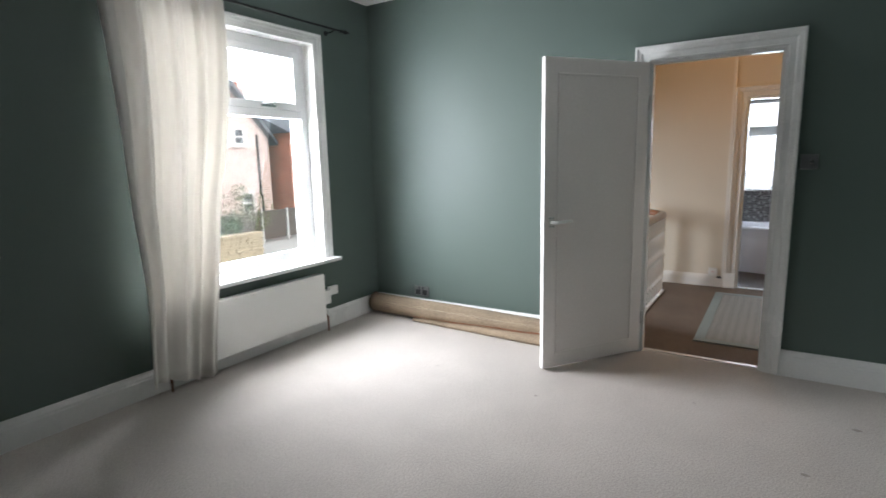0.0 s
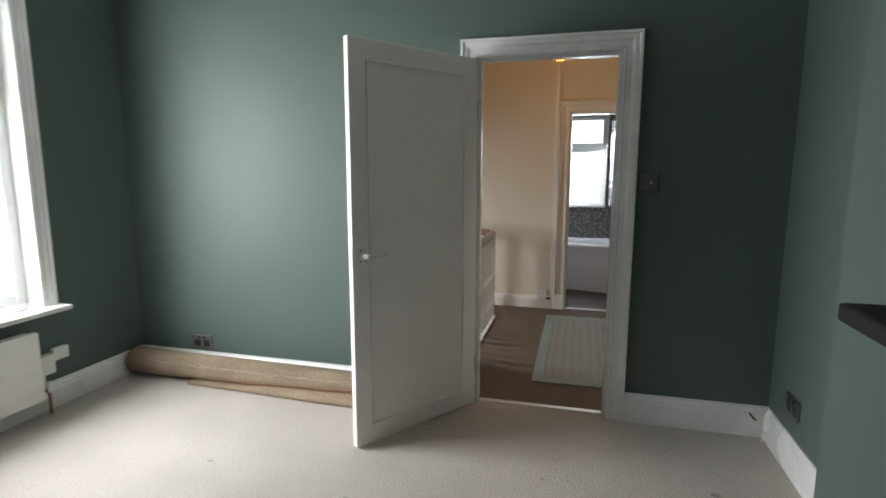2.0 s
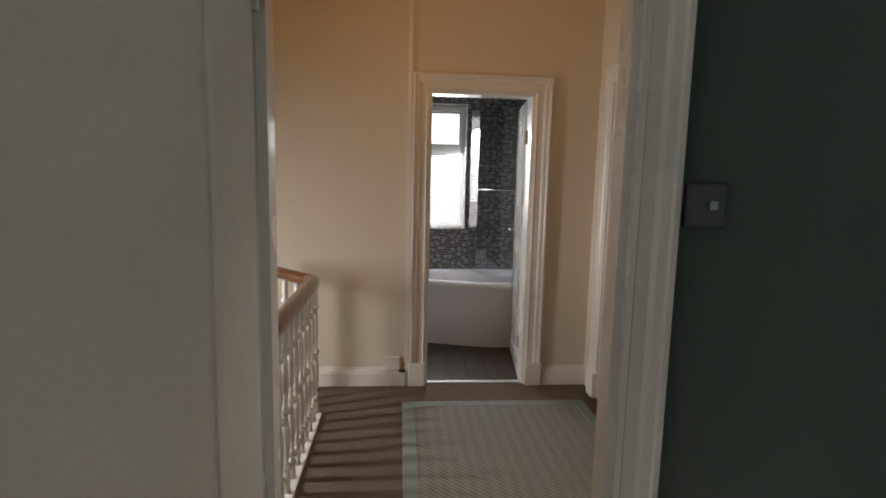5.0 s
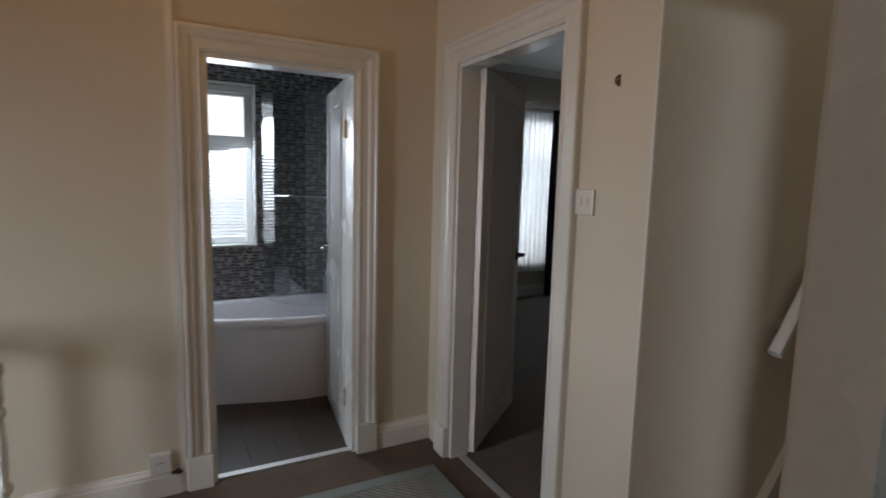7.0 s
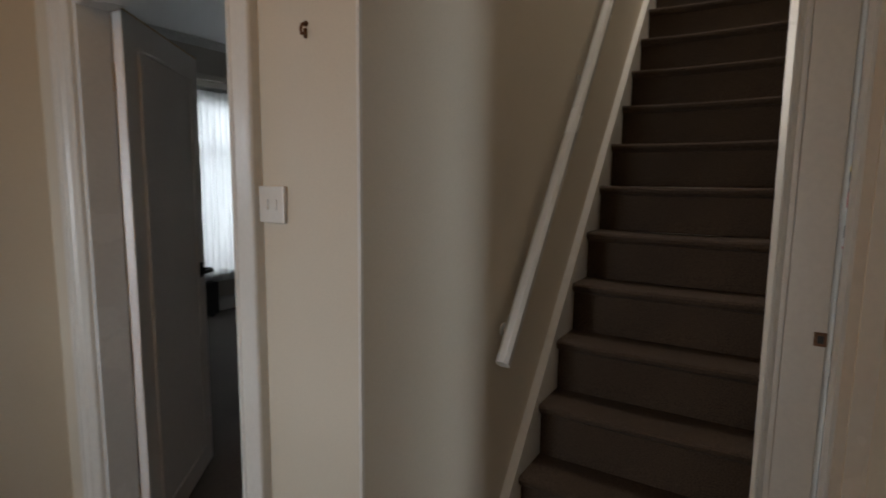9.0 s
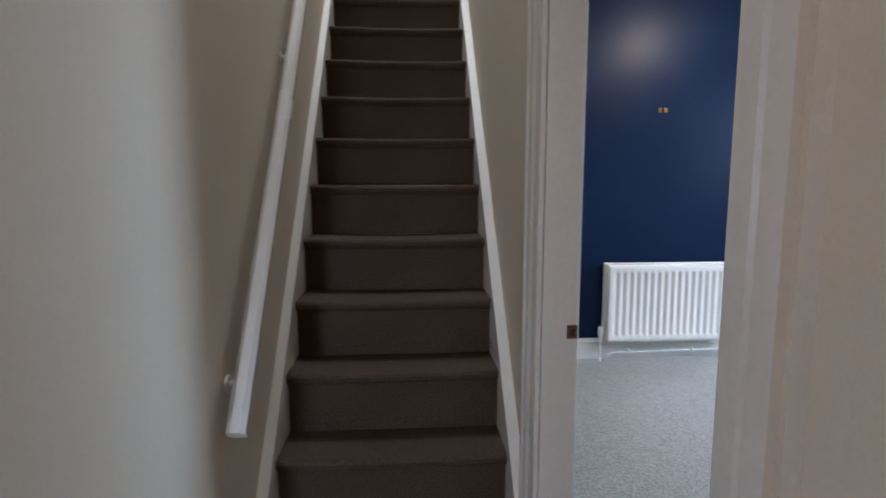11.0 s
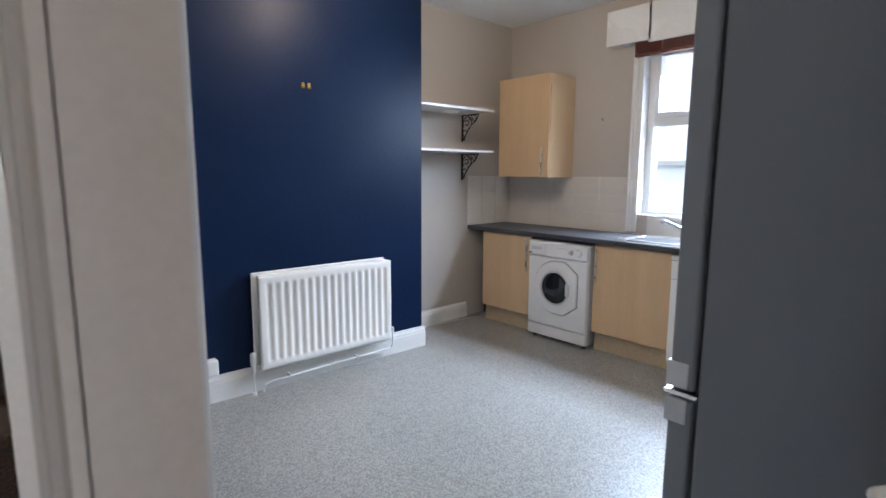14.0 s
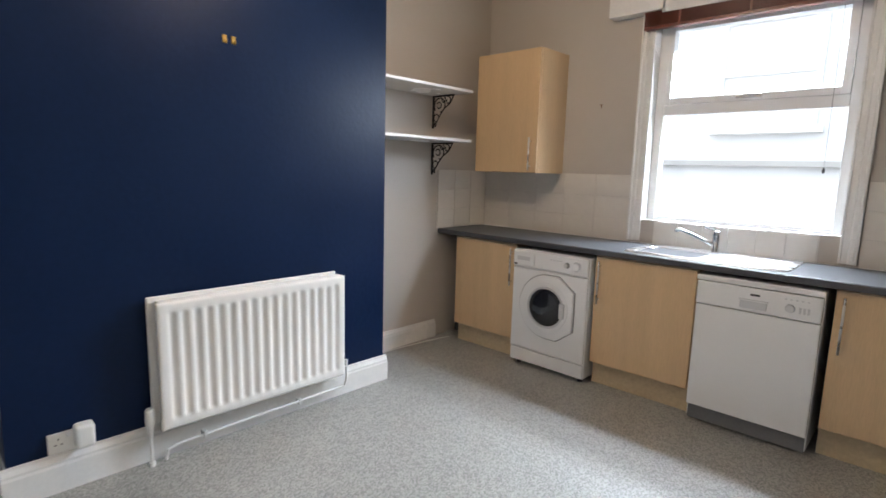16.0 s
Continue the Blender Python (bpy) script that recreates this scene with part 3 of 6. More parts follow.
wall("wall_stair_end", "x", 5.66, 5.78, 5.38, 6.17, 0, 5.2, (), (CREAM, CREAM, CREAM))
wall("wall_over_landing", "x", 1.42, 1.54, 5.36, 6.17, KZ + 0.1, 5.2, (), (CREAM, CREAM, CREAM))
wall("wall_kitchen_south", "y", 0.95, 1.25, 1.56, 5.78, 0, KZ, [KWIN], (RENDER, GREIGE, GLOSS))
wall("wall_kitchen_east", "x", 5.48, 5.78, 1.25, 5.29, 0, KZ, (), (GREIGE, GREIGE, GREIGE))
wall("wall_bath_north", "y", 9.07, 9.30, -0.9, 1.78, 0, KZ, [BWIN], (PATTERN, RENDER, GLOSS))
wall("wall_bath_west", "x", -0.9, -0.78, 7.70, 9.07, 0, KZ, (), (GLOSS, PATTERN, GLOSS))
wall("wall_bath_east", "x", 1.66, 1.78, 7.58, 9.07, 0, KZ, (), (PATTERN, GREIGE, GLOSS))
wall("wall_rear_north", "y", 10.45, 10.6, 1.78, 6.2, 0, KZ, [(3.75, 5.3, 0.43, 2.26)], (GREIGE, RENDER, GLOSS))
wall("wall_rear_west", "x", 1.66, 1.78, 9.07, 10.6, 0, KZ, (), (GREIGE, GREIGE, GLOSS))
wall("wall_rear_east", "x", 6.2, 6.35, 6.17, 10.6, 0, KZ, (), (GREIGE, GREIGE, GLOSS))
wall("wall_rear_south", "y", 6.17, 6.29, 5.78, 6.2, 0, KZ, (), (GREIGE, GREIGE, GLOSS))

solid("floor_bedroom", box(-2.39, 1.56, -1.1, 5.31, -0.12, 0.0), CARPET, kind="structure")
bm = box(-0.25, 1.60, 5.31, 7.62, -0.12, -0.002)
bx(bm, 1.54, 2.22, 5.30, 6.17, -0.12, -0.002)
bx(bm, -2.39, -0.25, 5.25, 5.62, -0.12, -0.002)
solid("floor_landing", bm, BROWN, kind="structure")
solid("floor_hall_below", box(-2.39, 0.2, 5.25, 7.58, -2.95, -2.85), BROWN, kind="structure")
solid("wall_hall_below", box(0.05, 0.2, 5.38, 7.58, -2.85, -0.12), CREAM, kind="structure")
solid("floor_kitchen", box(1.60, 5.48, 1.25, 5.31, -0.12, 0.0), VINYL, kind="structure")
solid("floor_rear_bedroom", box(1.60, 6.2, 6.29, 10.45, -0.12, 0.001), GREYC, kind="structure")
bathfloor = solid("floor_bathroom", box(-0.78, 1.66, 7.62, 9.07, -0.12, -0.006), DARKP, kind="structure")
solid("ceiling_bedroom", box(-2.39, 1.56, -1.1, 5.25, CZ, CZ + 0.1), CEIL, kind="structure")
solid("ceiling_kitchen", box(1.64, 5.48, 1.25, 5.29, KZ - 0.01, KZ + 0.09), CEIL, kind="structure")
bm = box(-2.39, 1.54, 5.30, 7.58, KZ, KZ + 0.1)
solid("ceiling_landing", bm, CEIL, kind="structure")
# Unseen gap left open over the stairs to let sky light down.
bm = box(1.54, 2.9, 5.335, 6.17, 5.1, 5.2)
bx(bm, 4.5, 5.66, 5.335, 6.17, 5.1, 5.2)
solid("ceiling_stairs", bm, CEIL, kind="structure")
solid("ceiling_bathroom", box(-0.78, 1.66, 7.70, 9.07, KZ - 0.4, KZ - 0.3), CEIL, kind="structure")
solid("ceiling_rear_bedroom", box(1.635, 6.2, 6.29, 10.45, KZ - 0.05, KZ + 0.05), CEIL, kind="structure")

# chimney breasts
solid("chimney_breast_bedroom", box(1.22, 1.56, 1.35, 3.86, 0, CZ), GREEN, kind="structure")
bmb = box(5.06, 5.48, 2.77, 4.71, 0, KZ - 0.01)
solid("chimney_breast_kitchen", bmb, BLUE, kind="structure")

# cornice in the bedroom and rear bedroom
COV = [(0, 0), (0.07, 0), (0.065, -0.012), (0.035, -0.03), (0.014, -0.06), (0.012, -0.07), (0, -0.07)]
def cornice(p, q, n, z):
    bm = bmesh.new()
    nv = Vector((n[0], n[1], 0))
    sweep(bm, COV, [lambda u, v, e=e: Vector((e[0], e[1], z + v)) + nv * u for e in (p, q)])
    solid("trim_cornice", bm, CEIL, kind="structure")
cornice((1.78, 10.45), (6.2, 10.45), (0, -1), KZ - 0.05)
bm = box(1.78, 6.2, 10.42, 10.45, 2.42, 2.48, bev=0.006)
solid("trim_picture_rail", bm, GREIGE, kind="structure")

# baseboards
skirting((-2.39, -1.1), (-2.39, 5.25), (1, 0))
skirting((-2.366, 5.25), (-0.095, 5.25), (0, -1))
skirting((0.845, 5.25), (1.56, 5.25), (0, -1), 0.165)
skirting((1.56, 5.226), (1.56, 3.86), (-1, 0), 0.165)
skirting((-0.25, 7.58), (0.315, 7.58), (0, -1), 0.125, OLDGLOSS)
skirting((1.228, 7.58), (1.54, 7.58), (0, -1), 0.13, OLDGLOSS)
skirting((1.54, 6.475), (1.54, 6.17), (-1, 0), 0.13, OLDGLOSS)
skirting((5.06, 4.732), (5.06, 2.748), (-1, 0), 0.165)
skirting((5.062, 2.77), (5.48, 2.77), (0, -1), 0.165)
skirting((5.062, 4.71), (5.48, 4.71), (0, 1), 0.165)
skirting((5.48, 2.746), (5.48, 1.86), (-1, 0), 0.145)
skirting((5.48, 4.734), (5.48, 5.29), (-1, 0), 0.145)
skirting((5.456, 5.29), (2.422, 5.29), (0, -1), 0.145)
skirting((1.78, 10.45), (6.2, 10.45), (0, -1), 0.15)

# casings and jamb linings
architrave("trim_bedroom_door", "y", 5.25, -1, 0.0, 0.75, 1.985)
architrave("trim_bedroom_door_landing", "y", 5.312, 1, 0.0, 0.75, 1.985, material=OLDGLOSS)
lining("trim_bedroom_jamb", "y", 5.252, 5.310, 0.0, 0.75, 1.985)
architrave("trim_bathroom_door", "y", 7.58, -1, 0.445, 1.125, 1.92, material=OLDGLOSS, width=1.08)
lining("trim_bathroom_jamb", "y", 7.582, 7.698, 0.445, 1.125, 1.92)
architrave("trim_rear_door", "x", 1.54, -1, 6.57, 7.33, 1.96, material=OLDGLOSS, width=1.05)
lining("trim_rear_jamb", "x", 1.542, 1.640, 6.57, 7.33, 1.96)
FLAT = [(0, 0), (0, 0.012), (0.030, 0.013), (0.036, 0.018), (0.050, 0.018), (0.056, 0.013), (0.095, 0.012), (0.095, 0)]
for nm, c, a, s in (("trim_kitchen_casing", 5.335, 1.605, -1), ("trim_kitchen_casing", 5.385, 2.315, 1)):
    bm = bmesh.new()
    sweep(bm, FLAT if s < 0 else CAS, [lambda u, v, z=z: Vector((a + s * u, c + v, z)) for z in (0.0, 2.07)])
    solid(nm, bm, OLDGLOSS, kind="structure")
solid("trim_kitchen_jamb", box(1.589, 1.61, 5.252, 5.333, 0, 1.985), OLDGLOSS, kind="structure")
solid("trim_kitchen_jamb", box(2.31, 2.331, 5.292, 5.383, 0, 1.985), OLDGLOSS, kind="structure")
solid("trim_kitchen_jamb", box(1.61, 2.31, 5.272, 5.358, 1.965, 1.986), OLDGLOSS, kind="structure")
solid("trim_kitchen_casing_inner", box(2.334, 2.42, 5.277, 5.2895, 0, 2.06, bev=0.004), GLOSS, kind="structure")
solid("trim_kitchen_head", box(1.505, 2.41, 5.361, 5.385, 1.98, 2.075, bev=0.004), OLDGLOSS, kind="structure")
# plinth blocks at the foot of the landing casings
bm = bmesh.new()
for a, b in ((0.338, 0.447), (1.123, 1.232)):
    bx(bm, a, b, 7.545, 7.581, 0, 0.155, bev=0.004)
solid("trim_plinth_block", bm, OLDGLOSS, kind="structure")
bm = box(1.505, 1.541, 7.328, 7.437, 0, 0.16, bev=0.004)
bx(bm, 1.505, 1.541, 6.463, 6.572, 0, 0.16, bev=0.004)
solid("trim_plinth_block", bm, OLDGLOSS, kind="structure")
# window casings
architrave("trim_bedroom_window", "x", -2.39, 1, WIN[0], WIN[1], WIN[3], WIN[2], width=0.85)
architrave("trim_kitchen_window", "y", 1.25, 1, KWIN[0], KWIN[1], KWIN[3], 0.925, width=0.95)
# thresholds
for nm, b in (("trim_threshold", (0.02, 0.73, 5.285, 5.325, -0.001, 0.006)), ("trim_threshold", (0.465, 1.105, 7.60, 7.64, -0.003, 0.006)),
              ("trim_threshold", (1.585, 1.625, 6.59, 7.31, -0.001, 0.007)), ("trim_threshold", (1.63, 2.29, 5.29, 5.33, -0.001, 0.006))):
    solid(nm, box(*b, bev=0.002), THRESH, kind="structure")
# boxed pipe run beside the bathroom door
solid("trim_pipe_boxing", box(0.312, 0.338, 7.565, 7.581, 0.0, KZ), OLDGLOSS, kind="structure")
solid("trim_wall_angle_bead", box(1.533, 1.543, 6.163, 6.172, 0.13, KZ, bev=0.002), OLDGLOSS, kind="structure")


# ---- windows ----
def win_bars(name, axis, c0, c1, parent, bars, material=UPVC, bev=0.004):
    for a0, a1, z0, z1 in bars:
        bm = box(c0, c1, a0, a1, z0, z1, bev=bev) if axis == "x" else box(a0, a1, c0, c1, z0, z1, bev=bev)
        part(name, bm, material, parent)


def pane(axis, c, a0, a1, z0, z1, parent):
    bm = box(c - 0.003, c + 0.003, a0, a1, z0, z1) if axis == "x" else box(a0, a1, c - 0.003, c + 0.003, z0, z1)
    p = part("pane", bm, PANE, parent)
    p.visible_shadow = False
    return p


w = thing("window_1", "white plastic window with a top-hung vent over a fixed pane", "window", (-2.53, 3.76, 0.62))
tagged(w, kind="structure")
y0, y1, z0, z1 = WIN
win_bars("window_frame", "x", -2.57, -2.49, w, [(y0, y0 + 0.06, z0 + 0.02, z1), (y1 - 0.06, y1, z0 + 0.02, z1), (y0 + 0.06, y1 - 0.06, z1 - 0.06, z1), (y0 + 0.06, y1 - 0.06, z0 + 0.02, z0 + 0.085),
                                                   (y0 + 0.06, y1 - 0.06, 1.725, 1.785), (3.735, 3.795, 1.785, z1 - 0.06)])
win_bars("sash", "x", -2.555, -2.475, w, [(3.795, 3.86, 1.785, z1 - 0.06), (y1 - 0.125, y1 - 0.06, 1.785, z1 - 0.06), (3.86, y1 - 0.125, z1 - 0.115, z1 - 0.06), (3.86, y1 - 0.125, 1.785, 1.84)])
pane("x", -2.53, y0 + 0.06, y1 - 0.06, z0 + 0.085, 1.725, w)
pane("x", -2.525, 3.86, y1 - 0.125, 1.84, z1 - 0.115, w)
pane("x", -2.53, y0 + 0.06, 3.735, 1.785, z1 - 0.06, w)
bm = box(-2.475, -2.462, 4.11, 4.25, 1.797, 1.817, bev=0.004)
bx(bm, -2.465, -2.445, 4.12, 4.21, 1.812, 1.826, bev=0.005)
part("window_handle", bm, CHROME, w)
part("window_sill", box(-2.49, -2.29, y0 - 0.05, y1 + 0.11, z0 - 0.028, z0 + 0.002, bev=0.008), GLOSS, w)
part("catch", box(-2.45, -2.41, 4.42, 4.50, z0 + 0.002, z0 + 0.012, bev=0.004), PLASTIC, w, "white plastic catch on the sill")

k = thing("window_2", "white plastic kitchen window over the sink", "window", (3.46, 1.12, 1.08))
tagged(k, kind="structure")
x0, x1, z0, z1 = KWIN
win_bars("window_frame", "y", 1.09, 1.16, k, [(x0, x0 + 0.055, z0, z1), (x1 - 0.055, x1, z0, z1), (x0 + 0.055, x1 - 0.055, z1 - 0.06, z1), (x0 + 0.055, x1 - 0.055, z0, z0 + 0.03), (x0 + 0.055, x1 - 0.055, 1.80, 1.87)])
win_bars("sash", "y", 1.10, 1.178, k, [(x0 + 0.055, x0 + 0.10, 1.87, z1 - 0.06), (x1 - 0.10, x1 - 0.055, 1.87, z1 - 0.06), (x0 + 0.10, x1 - 0.10, 1.87, 1.915), (x0 + 0.10, x1 - 0.10, z1 - 0.11, z1 - 0.06)])
pane("y", 1.12, x0 + 0.055, x1 - 0.055, z0 + 0.03, 1.80, k)
pane("y", 1.125, x0 + 0.10, x1 - 0.10, 1.915, z1 - 0.11, k)
bm = box(3.38, 3.53, 1.178, 1.19, 1.882, 1.902, bev=0.004)
bx(bm, 3.40, 3.49, 1.188, 1.205, 1.896, 1.91, bev=0.005)
part("window_handle", bm, CHROME, k)
bm = bmesh.new()
tube(bm, [(3.965, 1.20, 2.4), (3.966, 1.20, 2.0), (3.96, 1.20, 1.55), (3.962, 1.20, 1.25)], 0.0022, 6)
part("blind_cord", bm, PLASTIC, k)
bm = bmesh.new()
lathe(bm, [(0.003, 0), (0.008, 0.008), (0.007, 0.02), (0.003, 0.032)], 3.02, 1.195, 1.425, 10)
tube(bm, [(3.02, 1.195, 1.455), (3.02, 1.195, 2.35)], 0.0012, 5)
part("cord_toggle", bm, DARKP, k, "dark wooden toggle on the blind cord")

b = thing("window_3", "white plastic bathroom window behind a pale slatted blind", "window", (0.54, 9.2, 0.93))
tagged(b, kind="structure")
x0, x1, z0, z1 = BWIN
win_bars("window_frame", "y", 9.18, 9.25, b, [(x0, x0 + 0.05, z0, z1), (x1 - 0.05, x1, z0, z1), (x0 + 0.05, x1 - 0.05, z1 - 0.06, z1), (x0 + 0.05, x1 - 0.05, z0, z0 + 0.05), (x0 + 0.05, x1 - 0.05, 1.60, 1.70)])
pane("y", 9.215, x0 + 0.05, x1 - 0.05, z0 + 0.05, 1.60, b)
pane("y", 9.215, x0 + 0.05, x1 - 0.05, 1.70, z1 - 0.06, b)
bm = bmesh.new()
for i in range(44):
    zz = z0 + 0.01 + i * 0.024
    if zz < 1.62:
        bx(bm, x0 + 0.008, x1 - 0.008, 9.14, 9.1412, zz, zz + 0.017)
part("blind_slat", bm, NET, b)
part("headrail", box(x0 + 0.006, x1 - 0.006, 9.125, 9.16, z1 - 0.045, z1 - 0.004, bev=0.003), PLASTIC, b)
bm = bmesh.new()
for a in ((x0, x0 + 0.012, z0, z1), (x1 - 0.0, x1 + 0.014, z0 - 0.014, z1 + 0.014), (x0 - 0.014, x1, z0 - 0.014, z0), (x0 - 0.014, x1, z1, z1 + 0.014)):
    bx(bm, a[0], a[1], 9.058, 9.075, a[2], a[3], bev=0.003)
part("tile_trim", bm, CHROME, b)

r = thing("window_4", "tall rear bedroom window with net curtains", "window", (4.5, 10.5, 0.43))
tagged(r, kind="structure")
win_bars("window_frame", "y", 10.49, 10.55, r, [(3.75, 3.81, 0.43, 2.26), (5.24, 5.30, 0.43, 2.26), (3.81, 5.24, 2.20, 2.26), (3.81, 5.24, 0.43, 0.49), (3.81, 5.24, 1.66, 1.73), (4.49, 4.55, 0.49, 1.66)])
pane("y", 10.52, 3.81, 5.24, 0.49, 2.20, r)
part("window_sill", box(3.70, 5.35, 10.38, 10.49, 0.40, 0.43, bev=0.006), GLOSS, r)

sw = thing("window_5", "white window over the stairwell", "window", (-2.53, 6.5, 0.45))
tagged(sw, kind="structure")
win_bars("window_frame", "x", -2.57, -2.50, sw, [(6.05, 6.11, 0.45, 1.75), (6.84, 6.90, 0.45, 1.75), (6.11, 6.84, 1.69, 1.75), (6.11, 6.84, 0.45, 0.51)])
pane("x", -2.53, 6.11, 6.84, 0.51, 1.69, sw)


# ---- stairs to the attic ----
RISE, GO, X1, Z1 = 0.209, 0.176, 2.178, 0.146
st = thing("staircase", "steep attic staircase carpeted in dark brown with white strings", "staircase", (2.19, 5.78, 0))
def step_bm(x, z):
    """One carpeted step: riser, tread and soft rounded nosing."""
    prof = [(x + 0.03, z - RISE - 0.002), (x + 0.028, z - 0.045), (x + 0.012, z - 0.036), (x + 0.002, z - 0.022), (x, z - 0.010), (x + 0.006, z - 0.002), (x + 0.02, z), (x + GO + 0.05, z), (x + GO + 0.05, z - RISE - 0.002)]
    bm = bmesh.new()
    cols = []
    for i in range(9):
        yy = 5.422 + i * (6.14 - 5.422) / 8
        sag = 0.006 * math.sin(math.pi * i / 8)
        cols.append([bm.verts.new((px, yy, pz - (sag if pz > z - 0.03 else 0))) for px, pz in prof])
    for p, q in zip(cols, cols[1:]):
        bridge(bm, p, q)
    bm.faces.new(cols[0][::-1])
    bm.faces.new(cols[-1])
    bmesh.ops.recalc_face_normals(bm, faces=bm.faces)
    return bm
first = part("step", step_bm(X1, Z1), STAIRC, st, smooth=False)
for i in range(1, 14):
    twin(first, i * GO, 0, i * RISE)
for ya, yb in ((5.387, 5.425), (6.135, 6.168)):
    bm = bmesh.new()
    top = lambda x: Z1 + 0.055 + (x - X1) * RISE / GO
    pr = [(X1 - 0.12, 0.0), (X1 - 0.12, 0.07), (X1, top(X1)), (X1 + 13.2 * GO, top(X1 + 13.2 * GO)), (X1 + 13.2 * GO, 2.2), (X1 + 0.22, 0.0)]
    sweep(bm, pr, [lambda u, v, e=e: Vector((u, e, v)) for e in (ya, yb)])
    part("string", bm, OLDGLOSS, st, "white painted stair string")
solid("floor_attic", box(X1 + 14 * GO - 0.02, 5.66, 5.38, 6.17, Z1 + 13 * RISE - 0.1, Z1 + 13 * RISE), STAIRC, kind="structure")

hr = thing("handrail", "white painted handrail fixed to the stair wall", "handrail", (2.3, 6.12, 0.8))
bm = bmesh.new()
sl = 1.34
sec = [(-0.02, -0.018), (0.012, -0.024), (0.022, -0.010), (0.022, 0.012), (0.010, 0.024), (-0.012, 0.024), (-0.022, 0.010)]
sweep(bm, sec, [lambda u, v, xx=xx: Vector((xx - v * 0.78, 6.12 + u, 0.835 + (xx - 2.16) * sl + v * 0.62)) for xx in (2.16, 3.7)])
part("rail", bm, GLOSS, hr, smooth=False)
for xx in (2.26, 2.95, 3.6):
    z = 0.835 + (xx - 2.16) * sl
    bm = bmesh.new()
    tube(bm, [(xx, 6.17, z - 0.05), (xx, 6.14, z - 0.05), (xx, 6.125, z - 0.03), (xx, 6.12, z - 0.012)], 0.008, 8)
    lathe(bm, [(0.022, 0), (0.022, 0.006)], xx, 6.164, z - 0.05, 12, "y")
    part("bracket", bm, GLOSS, hr)


# ---- landing balustrade ----
bal = thing("balustrade", "landing balustrade with mahogany rail and turned white spindles", "balustrade", (-0.2, 6.4, 0))
def rail_path(pts):
    bm = bmesh.new()
    sec = [(-0.030, -0.026), (0.030, -0.026), (0.036, -0.008), (0.034, 0.014), (0.020, 0.030), (0, 0.034), (-0.020, 0.030), (-0.034, 0.014), (-0.036, -0.008)]
    fr = []
    P = [Vector(p) for p in pts]
    for i, p in enumerate(P):
        d = (P[min(i + 1, len(P) - 1)] - P[max(i - 1, 0)])
        d.z = 0
        d.normalize()
        nn = Vector((-d.y, d.x, 0))
        k = 1.0
        if 0 < i < len(P) - 1:
            e = (P[i] - P[i - 1])
            e.z = 0
            e.normalize()
            k = 1 / max(0.5, d.dot(e))
        fr.append(lambda u, v, p=p, nn=nn, k=k: p + nn * u * k + Vector((0, 0, v)))
    return sweep(bm, sec, fr)
part("handrail", rail_path([(-0.2, 5.38, 0.79), (-0.2, 6.2, 0.79), (-0.2, 7.02, 0.79), (-0.205, 7.10, 0.791), (-0.235, 7.15, 0.793), (-0.29, 7.19, 0.795), (-0.40, 7.28, 0.80), (-0.52, 7.40, 0.805), (-0.575, 7.455, 0.806)]), HANDWOOD, bal, "varnished mahogany handrail", smooth=True)
SP = [(0.017, 0.0), (0.017, 0.10), (0.011, 0.112), (0.0235, 0.125), (0.0235, 0.135), (0.0105, 0.15), (0.016, 0.20), (0.0185, 0.26), (0.015, 0.33), (0.0105, 0.36), (0.0235, 0.375), (0.0235, 0.392), (0.0105, 0.405), (0.015, 0.46), (0.0175, 0.52),
      (0.014, 0.60), (0.0105, 0.62), (0.022, 0.635), (0.022, 0.65), (0.011, 0.665), (0.017, 0.68), (0.017, 0.775)]
bm = bmesh.new()
lathe(bm, SP, -0.2, 5.46, -0.004, 12)
sp = part("spindle", bm, GLOSS, bal, smooth=True)
for i in range(1, 16):
    twin(sp, 0, i * 0.112, 0)
for i in range(1, 5):
    twin(sp, -0.085 * i - 0.03, 1.66 + 0.085 * i + 0.015, -0.0)
part("base_rail", box(-0.235, -0.165, 5.38, 7.14, -0.01, 0.012, bev=0.004), GLOSS, bal)
solid("trim_stairwell_apron", box(-0.262, -0.248, 5.62, 7.58, -0.30, 0.004), GLOSS, kind="structure")
bm = bmesh.new()
bmv = [bm.verts.new(p) for p in ((-0.25, 7.10, -0.1), (-0.25, 7.58, -0.1), (-0.72, 7.58, -0.1), (-0.25, 7.10, -0.003), (-0.25, 7.58, -0.003), (-0.72, 7.58, -0.003))]
for f in ((0, 2, 1), (3, 4, 5), (0, 1, 4, 3), (1, 2, 5, 4), (2, 0, 3, 5)):
    bm.faces.new([bmv[i] for i in f])
bmesh.ops.recalc_face_normals(bm, faces=bm.faces)
solid("floor_landing_corner", bm, BROWN, kind="structure")
# ---- bedroom things ----
d = door_leaf("bedroom_door", "open white painted door with beaded panel and lever handle", (0.0, 5.235), 235, 0.805, 1.965, DOORWHITE)
lever_handle(d, 0.752, 0.0, 0.965, -1, 1, "white lever handle on a white plate", PLASTIC)
lever_handle(d, 0.752, -0.036, 0.965, -1, -1, "white lever handle on a white plate", PLASTIC)
part("latch_plate", box(0.8045, 0.807, -0.03, -0.006, 0.92, 1.0), THRESH, d, "worn metal latch plate", world_space=False)
knuckle(d, 0.2)
knuckle(d, 1.65)

